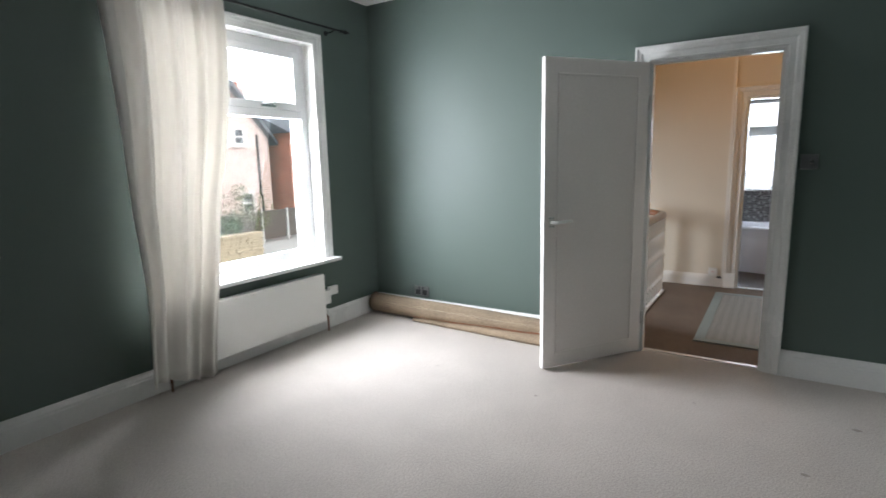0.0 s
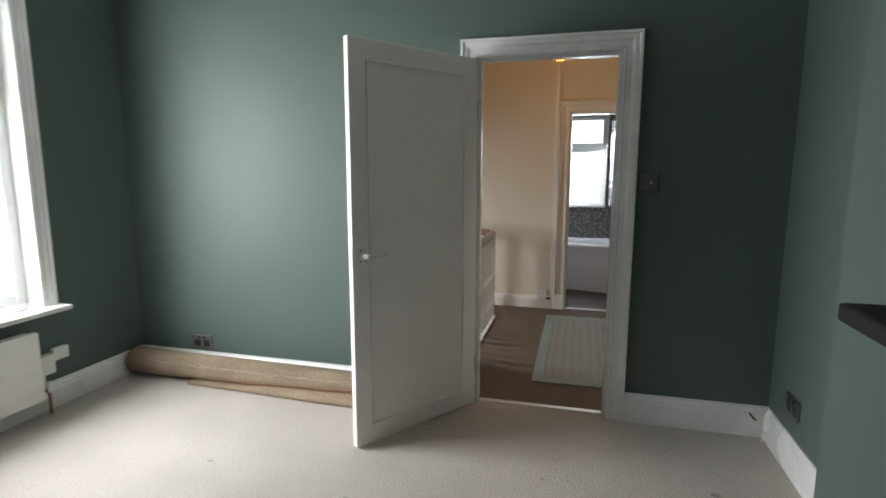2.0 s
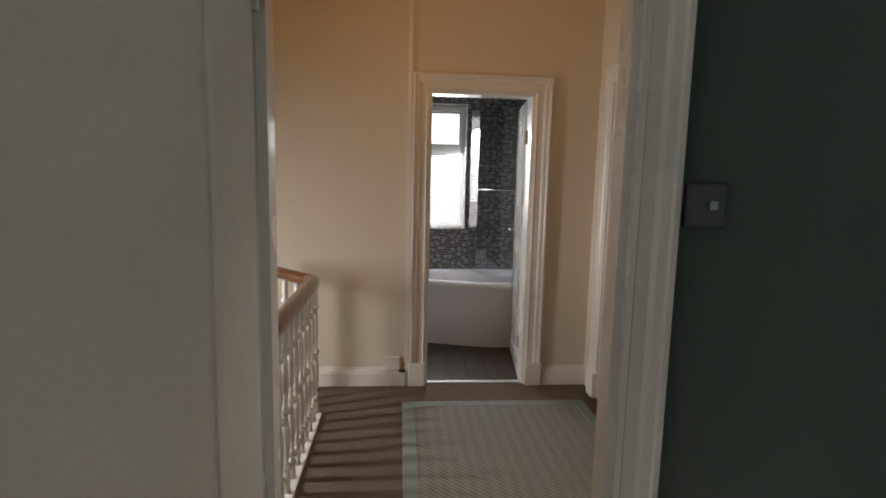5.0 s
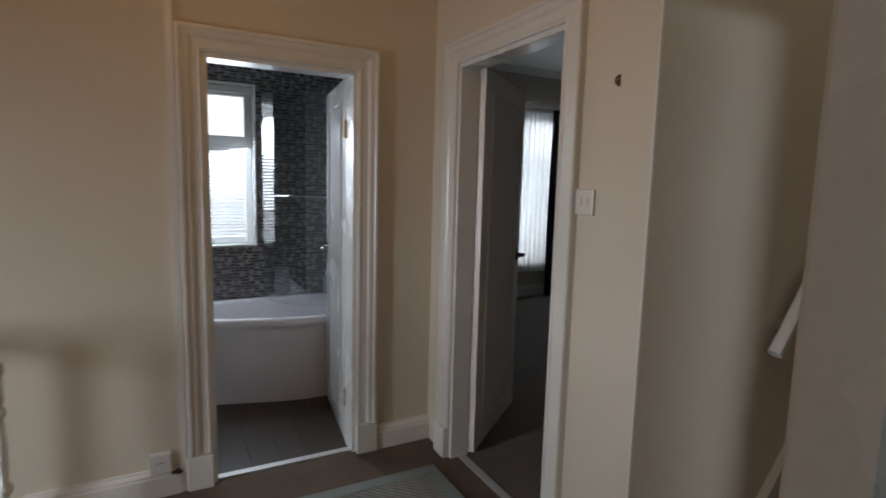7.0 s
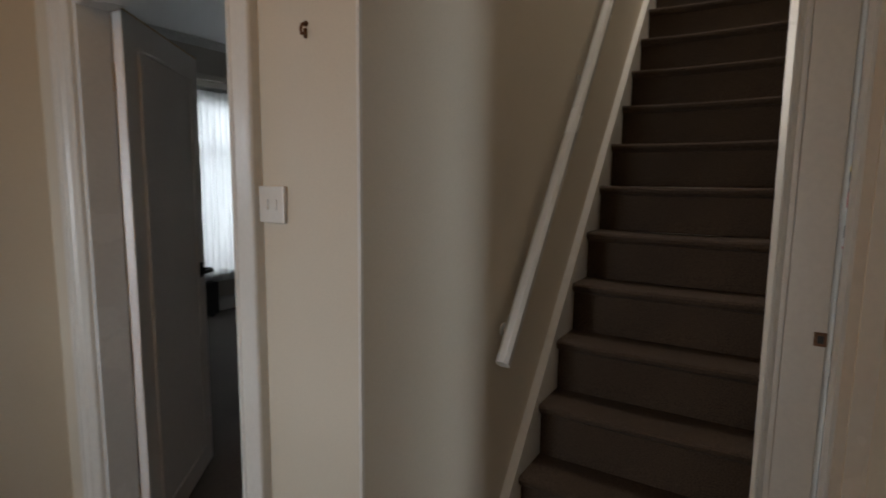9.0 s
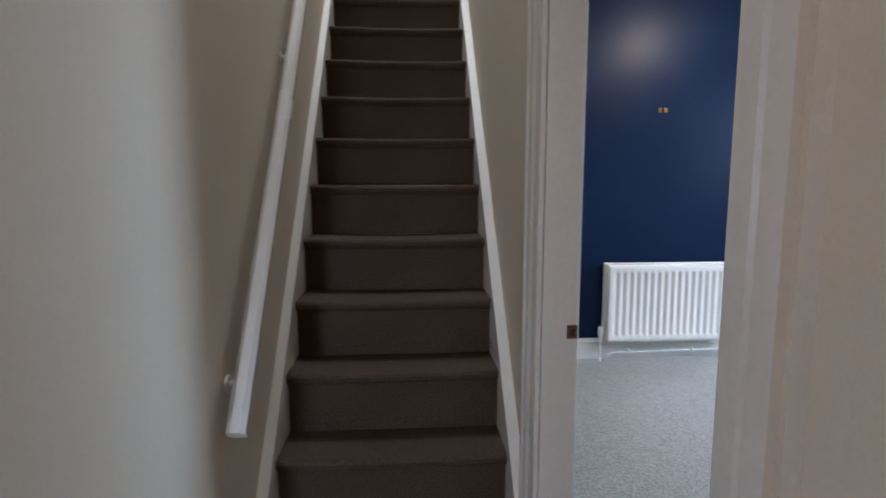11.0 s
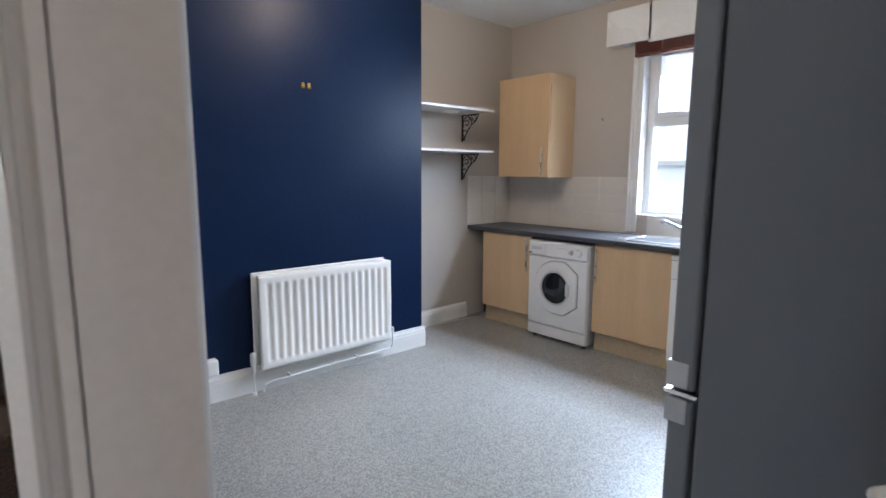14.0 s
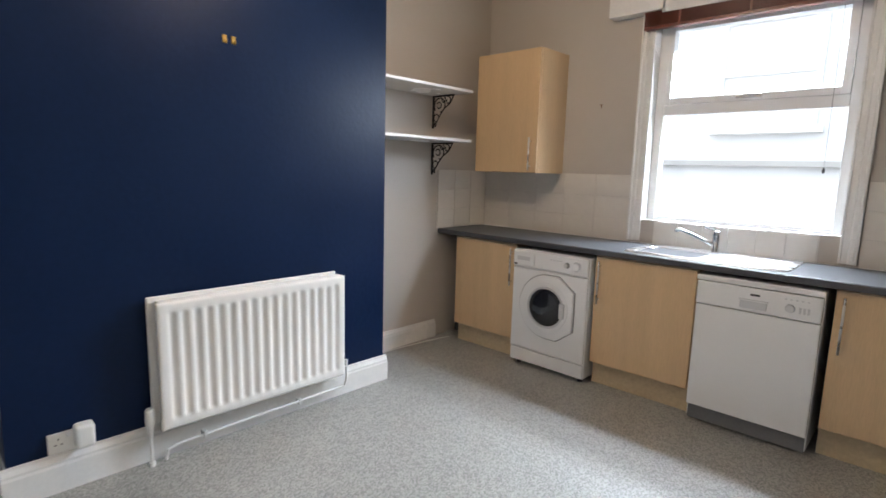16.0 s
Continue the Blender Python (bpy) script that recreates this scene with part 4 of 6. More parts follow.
# curtain on its pole
pole = thing("curtain_pole", "black metal curtain pole with pointed finial", "curtain pole", (-2.29, 3.85, 2.42))
bm = bmesh.new()
tube(bm, [(-2.30, 2.70, 2.42), (-2.30, 4.80, 2.42)], 0.008, 10)
part("rod", bm, BLACK, pole, smooth=True)
bm = bmesh.new()
lathe(bm, [(0.008, 0), (0.014, 0.01), (0.008, 0.02), (0.013, 0.045), (0.017, 0.065), (0.010, 0.09), (0.002, 0.12)], -2.30, 4.80, 2.42, 12, "y")
part("finial", bm, BLACK, pole, smooth=True)
for yy in (2.8, 4.73):
    bm = bmesh.new()
    tube(bm, [(-2.39, yy, 2.40), (-2.33, yy, 2.40), (-2.30, yy, 2.41)], 0.006, 8)
    lathe(bm, [(0.02, 0), (0.02, 0.005)], -2.392, yy, 2.40, 12, "x")
    part("bracket", bm, BLACK, pole)

cu = thing("curtain", "long cream cotton curtain gathered beside the window", "curtain", (-2.29, 3.3, 0.1))
bm = bmesh.new()
NU, NV = 120, 34
grid = []
for j in range(NV + 1):
    v = j / NV
    zt = 2.445 - v * (2.445 - 0.10)
    push = 0.07 * min(max((v - 0.55) / 0.22, 0), 1)
    left = 2.955 + 0.03 * math.sin(v * 3.0)
    right = 3.75 - 0.10 * v - 0.26 * v ** 1.6 + 0.035 * math.sin(v * 6)
    row = []
    for i in range(NU + 1):
        u = i / NU
        fold = 0.034 * math.sin(u * 29 + 1.1 * math.sin(u * 7) + 0.9 * v) * (0.75 + 0.25 * math.sin(u * 11)) + 0.022 * math.sin(u * 12 + 2 * v) + 0.010 * math.sin(u * 90 + v * 4) * (1 - v)
        yy = left + (right - left) * (u + 0.012 * math.sin(u * 30 + v))
        zz = zt + (0.02 * math.sin(u * 6) - 0.05 * u + 0.02 if j == NV else 0) * v
        row.append(bm.verts.new((-2.285 + fold + 0.02 * v + push + 0.05 * math.sin(math.pi * v) * (1 - u) * 0.4, yy, zz)))
    grid.append(row)
for p, q in zip(grid, grid[1:]):
    for i in range(NU):
        bm.faces.new((p[i], p[i + 1], q[i + 1], q[i]))
ob = part("cloth", bm, CURTAIN, cu, smooth=True)
so = ob.modifiers.new("thickness", "SOLIDIFY")
so.thickness = 0.002

# flat radiator under the window
ra = thing("bedroom_radiator", "flat white panel radiator below the window", "radiator", (-2.32, 3.8, 0.1))
part("panel", box(-2.315, -2.275, 3.20, 4.45, 0.105, 0.50, bev=0.008, seg=3), RADP, ra)
part("top_grille", box(-2.36, -2.315, 3.215, 4.435, 0.47, 0.495, bev=0.004), RADP, ra)
part("back_panel", box(-2.365, -2.345, 3.22, 4.43, 0.12, 0.47, bev=0.006), RADP, ra)
for yy in (3.4, 4.25):
    part("wall_bracket", box(-2.391, -2.364, yy, yy + 0.03, 0.15, 0.44), RADP, ra)
for yy, lab in ((3.15, ""), (4.50, "")):
    bm = bmesh.new()
    tube(bm, [(-2.315, yy, -0.002), (-2.315, yy, 0.12), (-2.315, yy + (0.02 if yy < 4 else -0.02), 0.15), (-2.315, yy + (0.06 if yy < 4 else -0.06), 0.155)], 0.0085, 8)
    part("pipe", bm, COPPER, ra, "tarnished copper pipe")
bm = bmesh.new()
lathe(bm, [(0.014, 0), (0.016, 0.02), (0.016, 0.05), (0.012, 0.06)], -2.315, 4.50, 0.13, 12)
part("valve", bm, PLASTIC, ra)

t = thing("junction_box", "white plastic cable boxes beside the radiator", "junction box", (-2.39, 4.56, 0.28))
part("box", box(-2.392, -2.345, 4.50, 4.58, 0.215, 0.33, bev=0.006), PLASTIC, t)
part("box", box(-2.392, -2.36, 4.585, 4.68, 0.275, 0.35, bev=0.006), PLASTIC, t)
bm = bmesh.new()
tube(bm, [(-2.38, 4.53, 0.215), (-2.378, 4.53, 0.12), (-2.36, 4.535, 0.0)], 0.006, 8)
part("cable", bm, PLASTIC, t)

socket_plate("wall_socket", "brushed chrome double wall socket above the baseboard", "y", 5.25, -1, -1.885, 0.225, 0.148, 0.088, DSTEEL,
             [("insert", -0.036, -0.012, 0.05, 0.045, DARKP, 0.001), ("insert", 0.036, -0.012, 0.05, 0.045, DARKP, 0.001), ("rocker", -0.02, 0.028, 0.014, 0.02, DARKP, 0.004), ("rocker", 0.02, 0.028, 0.014, 0.02, DARKP, 0.004)])
socket_plate("light_switch", "dark steel dimmer switch beside the door", "y", 5.25, -1, 0.905, 1.322, 0.088, 0.088, DSTEEL, [("knob", 0.01, 0.0, 0.018, 0.018, CHROME, 0.014)])
socket_plate("wall_socket", "dark steel double socket on the alcove wall", "x", 1.56, -1, 4.94, 0.305, 0.148, 0.088, DSTEEL,
             [("insert", -0.036, -0.012, 0.05, 0.045, DARKP, 0.001), ("insert", 0.036, -0.012, 0.05, 0.045, DARKP, 0.001), ("rocker", -0.02, 0.028, 0.014, 0.02, DARKP, 0.004), ("rocker", 0.02, 0.028, 0.014, 0.02, DARKP, 0.004)])
t = thing("cable_stub", "short black cable end poking from the baseboard", "cable", (1.50, 5.22, 0.12))
bm = bmesh.new()
tube(bm, [(1.47, 5.232, 0.125), (1.475, 5.205, 0.12), (1.49, 5.195, 0.105)], 0.005, 8)
part("cable", bm, DARKP, t)
bm = bmesh.new()
tube(bm, [(1.49, 5.195, 0.105), (1.51, 5.19, 0.07), (1.522, 5.185, 0.03), (1.52, 5.17, 0.004)], 0.0025, 6)
part("wire", bm, PLASTIC, t, "thin pale wire hanging to the floor")

# rolled carpet against the wall
rr = thing("carpet_roll", "rolled old carpet with jute backing lying along the wall", "carpet roll", (-1.5, 5.13, 0.0))
bm = bmesh.new()
rows = []
for i in range(41):
    s = i / 40
    xx = -2.33 + s * 2.1
    cy, cz, rad = 5.13 - 0.01 * math.sin(s * 3), 0.10 - 0.008 * s, 0.093 - 0.018 * s
    prof = []
    for kk in range(22):
        a = 2 * math.pi * kk / 22
        sq = 1 + 0.10 * math.cos(2 * a) + 0.03 * math.sin(a * 3 + s * 9)
        py, pz = cy + math.cos(a) * rad * 0.93 * sq, cz + math.sin(a) * rad * sq
        prof.append(bm.verts.new((xx, min(py, 5.222), max(pz, 0.001))))
    rows.append(prof)
for p, q in zip(rows, rows[1:]):
    bridge(bm, p, q)
bm.faces.new(rows[-1])
bm.faces.new(rows[0][::-1])
bmesh.ops.recalc_face_normals(bm, faces=bm.faces)
part("outer_layer", bm, ROLL, rr, smooth=True)
bm = bmesh.new()
pts = []
for i in range(46):
    a = i * 0.42
    pts.append((-2.336, 5.13 + math.cos(a) * 0.088 * (1 - i / 52), 0.10 + math.sin(a) * 0.088 * (1 - i / 52)))
tube(bm, pts, 0.006, 6)
part("rolled_end", bm, ROLLEDGE, rr, "rust-coloured spiral of the rolled end")
# loose flap that spreads along the floor towards the door
bm = bmesh.new()
rows = []
for i in range(31):
    s = i / 30
    xx = -1.85 + s * 1.62
    w = 0.012 + 0.075 * s
    top = 0.028 + 0.062 * s
    prof = [(5.10, 0.001), (5.058 - w, 0.001), (5.046 - w, 0.012 + 0.012 * s), (5.05 - w * 0.9, top * 0.6), (5.06 - w * 0.5, top * 0.92 + 0.003 * math.sin(s * 21)), (5.075, top), (5.10, top - 0.01)]
    rows.append([bm.verts.new((xx, a, c)) for a, c in prof])
for p, q in zip(rows, rows[1:]):
    bridge(bm, p, q)
bm.faces.new(rows[-1])
bm.faces.new(rows[0][::-1])
bmesh.ops.recalc_face_normals(bm, faces=bm.faces)
part("flap", bm, ROLL, rr, smooth=True)
bm = bmesh.new()
tube(bm, [(-1.85 + i * 0.09, 5.055 - 0.025 * (i / 18), 0.042 + 0.05 * (i / 18) + 0.004 * math.sin(i)) for i in range(19)], 0.006, 6)
part("bound_edge", bm, ROLLEDGE, rr)
bm = bmesh.new()
for ph in (0.0, math.pi):
    pts = []
    for i in range(91):
        xx = -2.12 + i * 0.02
        s = (xx + 2.33) / 2.1
        a = radians(158) + 0.10 * math.sin(i * 0.62 + ph) * math.sin(i * 0.11)
        rad = (0.093 - 0.018 * s) * (1 + 0.10 * math.cos(2 * a) + 0.03 * math.sin(a * 3 + s * 9))
        pts.append((xx, 5.13 - 0.01 * math.sin(s * 3) + math.cos(a) * rad * 0.93, 0.10 - 0.008 * s + math.sin(a) * rad))
    tube(bm, pts, 0.002, 5)
tagged(part("woven_mark", bm, ROLLPALE, rr), kind="stuff")

# fireplace
fp = thing("fireplace", "black painted fireplace surround with mantel shelf and tiled inset", "fireplace", (1.2, 2.8, 0))
bm = box(1.06, 1.225, 1.98, 3.48, 1.098, 1.135, bev=0.008, seg=3)
part("mantel_shelf", bm, BLACK, fp)
bm = bmesh.new()
bx(bm, 1.155, 1.225, 2.04, 3.345, 1.04, 1.097, bev=0.012)
bx(bm, 1.168, 1.225, 2.06, 3.335, 0.90, 1.042, bev=0.006)
part("frieze", bm, BLACK, fp)
for ya, yb in ((3.17, 3.33), (2.06, 2.23)):
    bm = bmesh.new()
    bx(bm, 1.165, 1.225, ya, yb, 0, 0.905, bev=0.006)
    bx(bm, 1.150, 1.225, ya - 0.012, yb + 0.012, 0, 0.16, bev=0.006)
    bx(bm, 1.150, 1.225, ya - 0.012, yb + 0.012, 0.84, 0.90, bev=0.006)
    part("pilaster", bm, BLACK, fp)
for ya, yb in ((3.02, 3.168), (2.232, 2.38)):
    for i in range(5):
        z = 0.02 + i * 0.152
        tl = part("tile", box(1.19, 1.226, ya, yb, z, z + 0.15, bev=0.002), IVORY, fp, "ivory tile with a green scroll")
        bm = bmesh.new()
        c = (ya + yb) / 2
        tube(bm, [(1.188, c + 0.05 * math.cos(a * 0.5) * (1 - a / 14), z + 0.075 + 0.05 * math.sin(a * 0.5) * (1 - a / 14)) for a in range(12)], 0.007, 6)
        part("scroll", bm, SCROLL, tl)
bm = bmesh.new()
for a in ((2.382, 3.018, 0.70, 0.898), (2.382, 2.50, 0.0, 0.70), (2.90, 3.018, 0.0, 0.70)):
    bx(bm, 1.18, 1.226, a[0], a[1], a[2], a[3], bev=0.006)
part("iron_frame", bm, BLACK, fp)
part("fireback", box(1.214, 1.226, 2.50, 2.90, 0, 0.70), DARKP, fp)

# worn flecks trodden into the carpet
bm = bmesh.new()
for fx, fy, rr_ in ((0.95, 4.05, 0.018), (1.18, 4.62, 0.022), (-0.35, 4.2, 0.016), (0.45, 4.55, 0.012), (0.98, 3.6, 0.02), (-1.1, 4.3, 0.014)):
    vs = [bm.verts.new((fx + rr_ * (0.7 + 0.5 * random.random()) * math.cos(a), fy + rr_ * 0.7 * (0.6 + 0.6 * random.random()) * math.sin(a), 0.0042)) for a in [i * math.pi / 4 for i in range(8)]]
    bm.faces.new(vs)
solid("carpet_stain", bm, mat("carpet_stain_fibre", (0.36, 0.315, 0.28), 0.95, var=0.3, fine=200, bump=0.5), kind="structure")


# ---- landing things ----
la = thing("paper_lantern", "lit round paper lantern lampshade hanging from the ceiling", "lampshade", (0.39, 6.3, KZ))
bm = bmesh.new()
prof = []
for i in range(49):
    a = -math.pi / 2 + 0.16 + (math.pi - 0.32) * i / 48
    prof.append((0.208 * math.cos(a) * (1.0 if i % 2 else 0.985), 0.205 * math.sin(a)))
lathe(bm, prof, 0.39, 6.3, 2.355, 28)
caps = [f for f in bm.faces if len(f.verts) > 4]
bmesh.ops.delete(bm, geom=caps, context="FACES_ONLY")
part("shade", bm, PAPER, la, smooth=True).visible_shadow = False
bm = bmesh.new()
for s in range(6):
    a = s * math.pi / 3 + 0.3
    tube(bm, [(0.39 + 0.2085 * math.cos(t) * math.cos(a), 6.3 + 0.2085 * math.cos(t) * math.sin(a), 2.355 + 0.2055 * math.sin(t)) for t in [-1.38 + i * 0.23 for i in range(13)]], 0.0012, 4)
part("seam", bm, ROLLPALE, la).visible_shadow = False
bm = bmesh.new()
tube(bm, [(0.39 + 0.036 * math.cos(i * 0.35), 6.3 + 0.036 * math.sin(i * 0.35), 2.152) for i in range(19)], 0.003, 6)
part("wire_ring", bm, ROLLPALE, la)
bm = bmesh.new()
tube(bm, [(0.39, 6.3, KZ), (0.39, 6.3, 2.42)], 0.004, 8)
lathe(bm, [(0.045, -0.02), (0.045, 0)], 0.39, 6.3, KZ, 16)
lathe(bm, [(0.018, -0.06), (0.02, 0.0)], 0.39, 6.3, 2.46, 12)
part("flex", bm, PLASTIC, la)

ru = thing("rug", "woven rug with grey-green binding on the landing", "rug", (0.87, 6.48, 0))
def rug_slab(x0, x1, y0, y1, z1):
    bm = bmesh.new()
    nx, ny = 12, 16
    g = [[bm.verts.new((x0 + (x1 - x0) * i / nx, y0 + (y1 - y0) * j / ny, z1 + 0.0015 * math.sin(i * 1.7 + j) )) for i in range(nx + 1)] for j in range(ny + 1)]
    for p, q in zip(g, g[1:]):
        for i in range(nx):
            bm.faces.new((p[i], p[i + 1], q[i + 1], q[i]))
    r0 = bmesh.ops.extrude_face_region(bm, geom=list(bm.faces))
    for v in r0["geom"]:
        if isinstance(v, bmesh.types.BMVert):
            v.co.z = -0.001
    bmesh.ops.recalc_face_normals(bm, faces=bm.faces)
    return bm
part("weave", rug_slab(0.37, 1.365, 5.72, 7.22, 0.008), RUG, ru)
for a in ((0.30, 1.43, 5.655, 5.722), (0.30, 1.43, 7.218, 7.285), (0.30, 0.372, 5.722, 7.218), (1.363, 1.43, 5.722, 7.218)):
    part("binding", box(a[0], a[1], a[2], a[3], -0.001, 0.0105, bev=0.003), RUGEDGE, ru, "grey-green cloth binding")

socket_plate("wall_socket", "white telephone socket box low on the cream wall", "y", 7.58, -1, 0.235, 0.155, 0.085, 0.085, PLASTIC, [("label", 0.0, 0.005, 0.03, 0.004, RED, 0.0005)], 0.03)
t = thing("cable_plug", "small black cable plug beside the telephone socket", "plug", (0.30, 7.56, 0.11))
bm = bmesh.new()
tube(bm, [(0.275, 7.556, 0.105), (0.30, 7.553, 0.104), (0.318, 7.558, 0.10)], 0.008, 8)
lathe(bm, [(0.012, 0), (0.012, 0.015)], 0.30, 7.546, 0.106, 10, "y")
part("plug", bm, DARKP, t)
socket_plate("light_switch", "white plastic double light switch on the cream wall", "x", 1.54, -1, 6.43, 1.348, 0.086, 0.086, OLDGLOSS, [("rocker", -0.014, 0, 0.012, 0.024, OLDGLOSS, 0.003), ("rocker", 0.014, 0, 0.012, 0.024, OLDGLOSS, 0.003)])
t = thing("coat_hook", "small rusty metal hook high on the cream wall", "hook", (1.54, 6.31, 1.73))
bm = bmesh.new()
lathe(bm, [(0.006, 0), (0.006, 0.004)], 1.5355, 6.316, 1.738, 10, "x")
tube(bm, [(1.538, 6.316, 1.738), (1.528, 6.316, 1.735), (1.523, 6.316, 1.724), (1.526, 6.316, 1.714), (1.531, 6.316, 1.716)], 0.0035, 8)
tube(bm, [(1.536, 6.316, 1.708), (1.536, 6.316, 1.728)], 0.004, 8)
part("hook", bm, COPPER, t, smooth=True)

# bathroom
bd = door_leaf("bathroom_door", "white bathroom door standing open with a lever handle", (1.103, 7.702), 83, 0.64, 1.90, GLOSS, inset=0.10)
lever_handle(bd, 0.585, 0.0, 0.98, -1, 1, "chrome lever handle", CHROME)
lever_handle(bd, 0.585, -0.036, 0.98, -1, -1, "chrome lever handle", CHROME)
knuckle(bd, 0.2)
knuckle(bd, 1.6, BRASS)

ba = thing("bath", "white acrylic shower bath with a curved front panel", "bath", (0.5, 8.75, 0))
def front(x):
    s = min(max((x - 0.35) / 0.75, 0), 1)
    s = s * s * (3 - 2 * s)
    return 8.50 - 0.15 * s
xs = [-0.775 + i * (1.655 + 0.775) / 40 for i in range(41)]
bm = bmesh.new()
a = [bm.verts.new((x, front(x) + 0.012, 0.0)) for x in xs]
c = [bm.verts.new((x, front(x) + 0.004, 0.50)) for x in xs]
for i in range(40):
    bm.faces.new((a[i], a[i + 1], c[i + 1], c[i]))
r0 = bmesh.ops.extrude_face_region(bm, geom=list(bm.faces))
for v in r0["geom"]:
    if isinstance(v, bmesh.types.BMVert):
        v.co.y += 0.012
bmesh.ops.recalc_face_normals(bm, faces=bm.faces)
part("front_panel", bm, BATHW, ba, smooth=False)
bm = bmesh.new()
loops = []
def bathring(off, z):
    pts = []
    for x in xs[1:-1]:
        pts.append((min(max(x, -0.775 + off), 1.655 - off), front(x) + off, z))
    back = 9.065 - off
    for x in xs[1:-1][::-1]:
        pts.append((min(max(x, -0.775 + off), 1.655 - off), back, z))
    return [bm.verts.new(p) for p in pts]
for off, z in ((-0.010, 0.49), (-0.014, 0.515), (-0.006, 0.535), (0.01, 0.542), (0.05, 0.538), (0.075, 0.52), (0.10, 0.40), (0.14, 0.20), (0.19, 0.14)):
    loops.append(bathring(off, z))
for p, q in zip(loops, loops[1:]):
    bridge(bm, p, q)
bm.faces.new(loops[-1])
bmesh.ops.recalc_face_normals(bm, faces=bm.faces)
for v in bm.verts:
    v.co.y = min(v.co.y, 9.066)
    v.co.x = min(max(v.co.x, -0.775), 1.656)
part("tub", bm, BATHW, ba, smooth=True)
tp = thing("bath_tap", "chrome bath mixer tap at the end of the bath", "tap", (1.56, 8.75, 0.54))
bm = bmesh.new()
lathe(bm, [(0.025, 0), (0.022, 0.06), (0.02, 0.09)], 1.56, 8.75, 0.535, 14)
tube(bm, [(1.56, 8.75, 0.60), (1.48, 8.75, 0.63), (1.43, 8.75, 0.61)], 0.014, 10)
part("spout", bm, CHROME, tp, smooth=True)
bo = thing("toiletry_bottle", "blue-grey plastic toiletry bottle on the bath rim", "bottle", (1.37, 9.02, 0.54))
bm = bmesh.new()
lathe(bm, [(0.026, 0), (0.028, 0.01), (0.028, 0.13), (0.018, 0.15)], 1.37, 9.022, 0.537, 14)
bt = part("bottle_body", bm, BLUEP, bo, smooth=True)
bm = bmesh.new()
lathe(bm, [(0.013, 0), (0.013, 0.03)], 1.37, 9.022, 0.687, 12)
part("cap", bm, PLASTIC, bt)

sc = thing("shower_screen", "curved clear glass shower screen with a chrome rail", "shower screen", (1.3, 8.5, 0.55))
spath = [(1.60, 8.42), (1.42, 8.46), (1.25, 8.54), (1.12, 8.63), (1.03, 8.72), (0.95, 8.815), (0.901, 8.95)]
bm = bmesh.new()
def smoothed(pts, m=1):
    out = []
    P = [Vector((*p, 0)) for p in pts]
    for i in range(len(P) - 1):
        p0, p1, p2, p3 = P[max(i - 1, 0)], P[i], P[i + 1], P[min(i + 2, len(P) - 1)]
        for k in range(m):
            t = k / m
            out.append(0.5 * ((2 * p1) + (-p0 + p2) * t + (2 * p0 - 5 * p1 + 4 * p2 - p3) * t * t + (-p0 + 3 * p1 - 3 * p2 + p3) * t ** 3))
    return out + [P[-1]]
sp2 = smoothed(spath)
sweep(bm, [(0, 0.55), (0.006, 0.55), (0.006, 1.98), (0, 1.98)], [lambda u, v, p=p, n=n: Vector((p.x + n.x * u, p.y + n.y * u, v)) for p, n in
      [(p, Vector((-(sp2[min(i + 1, len(sp2) - 1)] - sp2[max(i - 1, 0)]).y, (sp2[min(i + 1, len(sp2) - 1)] - sp2[max(i - 1, 0)]).x, 0)).normalized()) for i, p in enumerate(sp2)]])
g = part("glass", bm, SCREEN, sc)
g.visible_shadow = False
bm = bmesh.new()
tube(bm, [(1.60, 8.39, 1.29), (1.41, 8.43, 1.29), (1.24, 8.51, 1.29), (1.10, 8.60, 1.29), (1.01, 8.69, 1.29), (0.945, 8.77, 1.29)], 0.006, 8)
for p in ((1.41, 8.43), (1.01, 8.69)):
    tube(bm, [(p[0], p[1], 1.29), (p[0] + 0.015, p[1] + 0.035, 1.29)], 0.009, 8)
part("towel_rail", bm, CHROME, sc, smooth=True)
part("wall_channel", box(1.60, 1.662, 8.405, 8.435, 0.543, 1.98, bev=0.003), CHROME, sc)

# rear bedroom
rd = door_leaf("rear_bedroom_door", "grey-white panel door opened into the rear bedroom", (1.645, 7.318), 39, 0.73, 1.945, DOORWHITE, inset=0.10)
lever_handle(rd, 0.67, -0.036, 0.97, -1, -1, "dark lever handle", BLACK)
knuckle(rd, 0.2, BRASS)
knuckle(rd, 1.68, BRASS)
part("top_edge", box(0.0, 0.73, -0.036, 0.0, 1.9452, 1.949), mat("bare_pine_edge", (0.55, 0.36, 0.13), 0.6, var=0.2), rd, "bare pine top edge", world_space=False)
def hanging(name, label, mt, x0, x1, y, z0, z1, folds, depth):
    t = thing(name, label, "curtain", ((x0 + x1) / 2, y, z0))
    bm = bmesh.new()
    nu = folds * 8
    rows = []
    for j in range(13):
        z = z1 + (z0 - z1) * j / 12
        rows.append([bm.verts.new((x0 + (x1 - x0) * i / nu + 0.01 * math.sin(j * 0.5 + i), y + depth * math.sin(i * 2 * math.pi / 8 + 0.4 * math.sin(i * 0.7)) * (0.8 + 0.2 * math.sin(i * 0.31)), z)) for i in range(nu + 1)])
    for p, q in zip(rows, rows[1:]):
        for i in range(nu):
            bm.faces.new((p[i], p[i + 1], q[i + 1], q[i]))
    o = part("cloth", bm, mt, t, smooth=True)
    md = o.modifiers.new("thickness", "SOLIDIFY")
    md.thickness = 0.0015
    return t
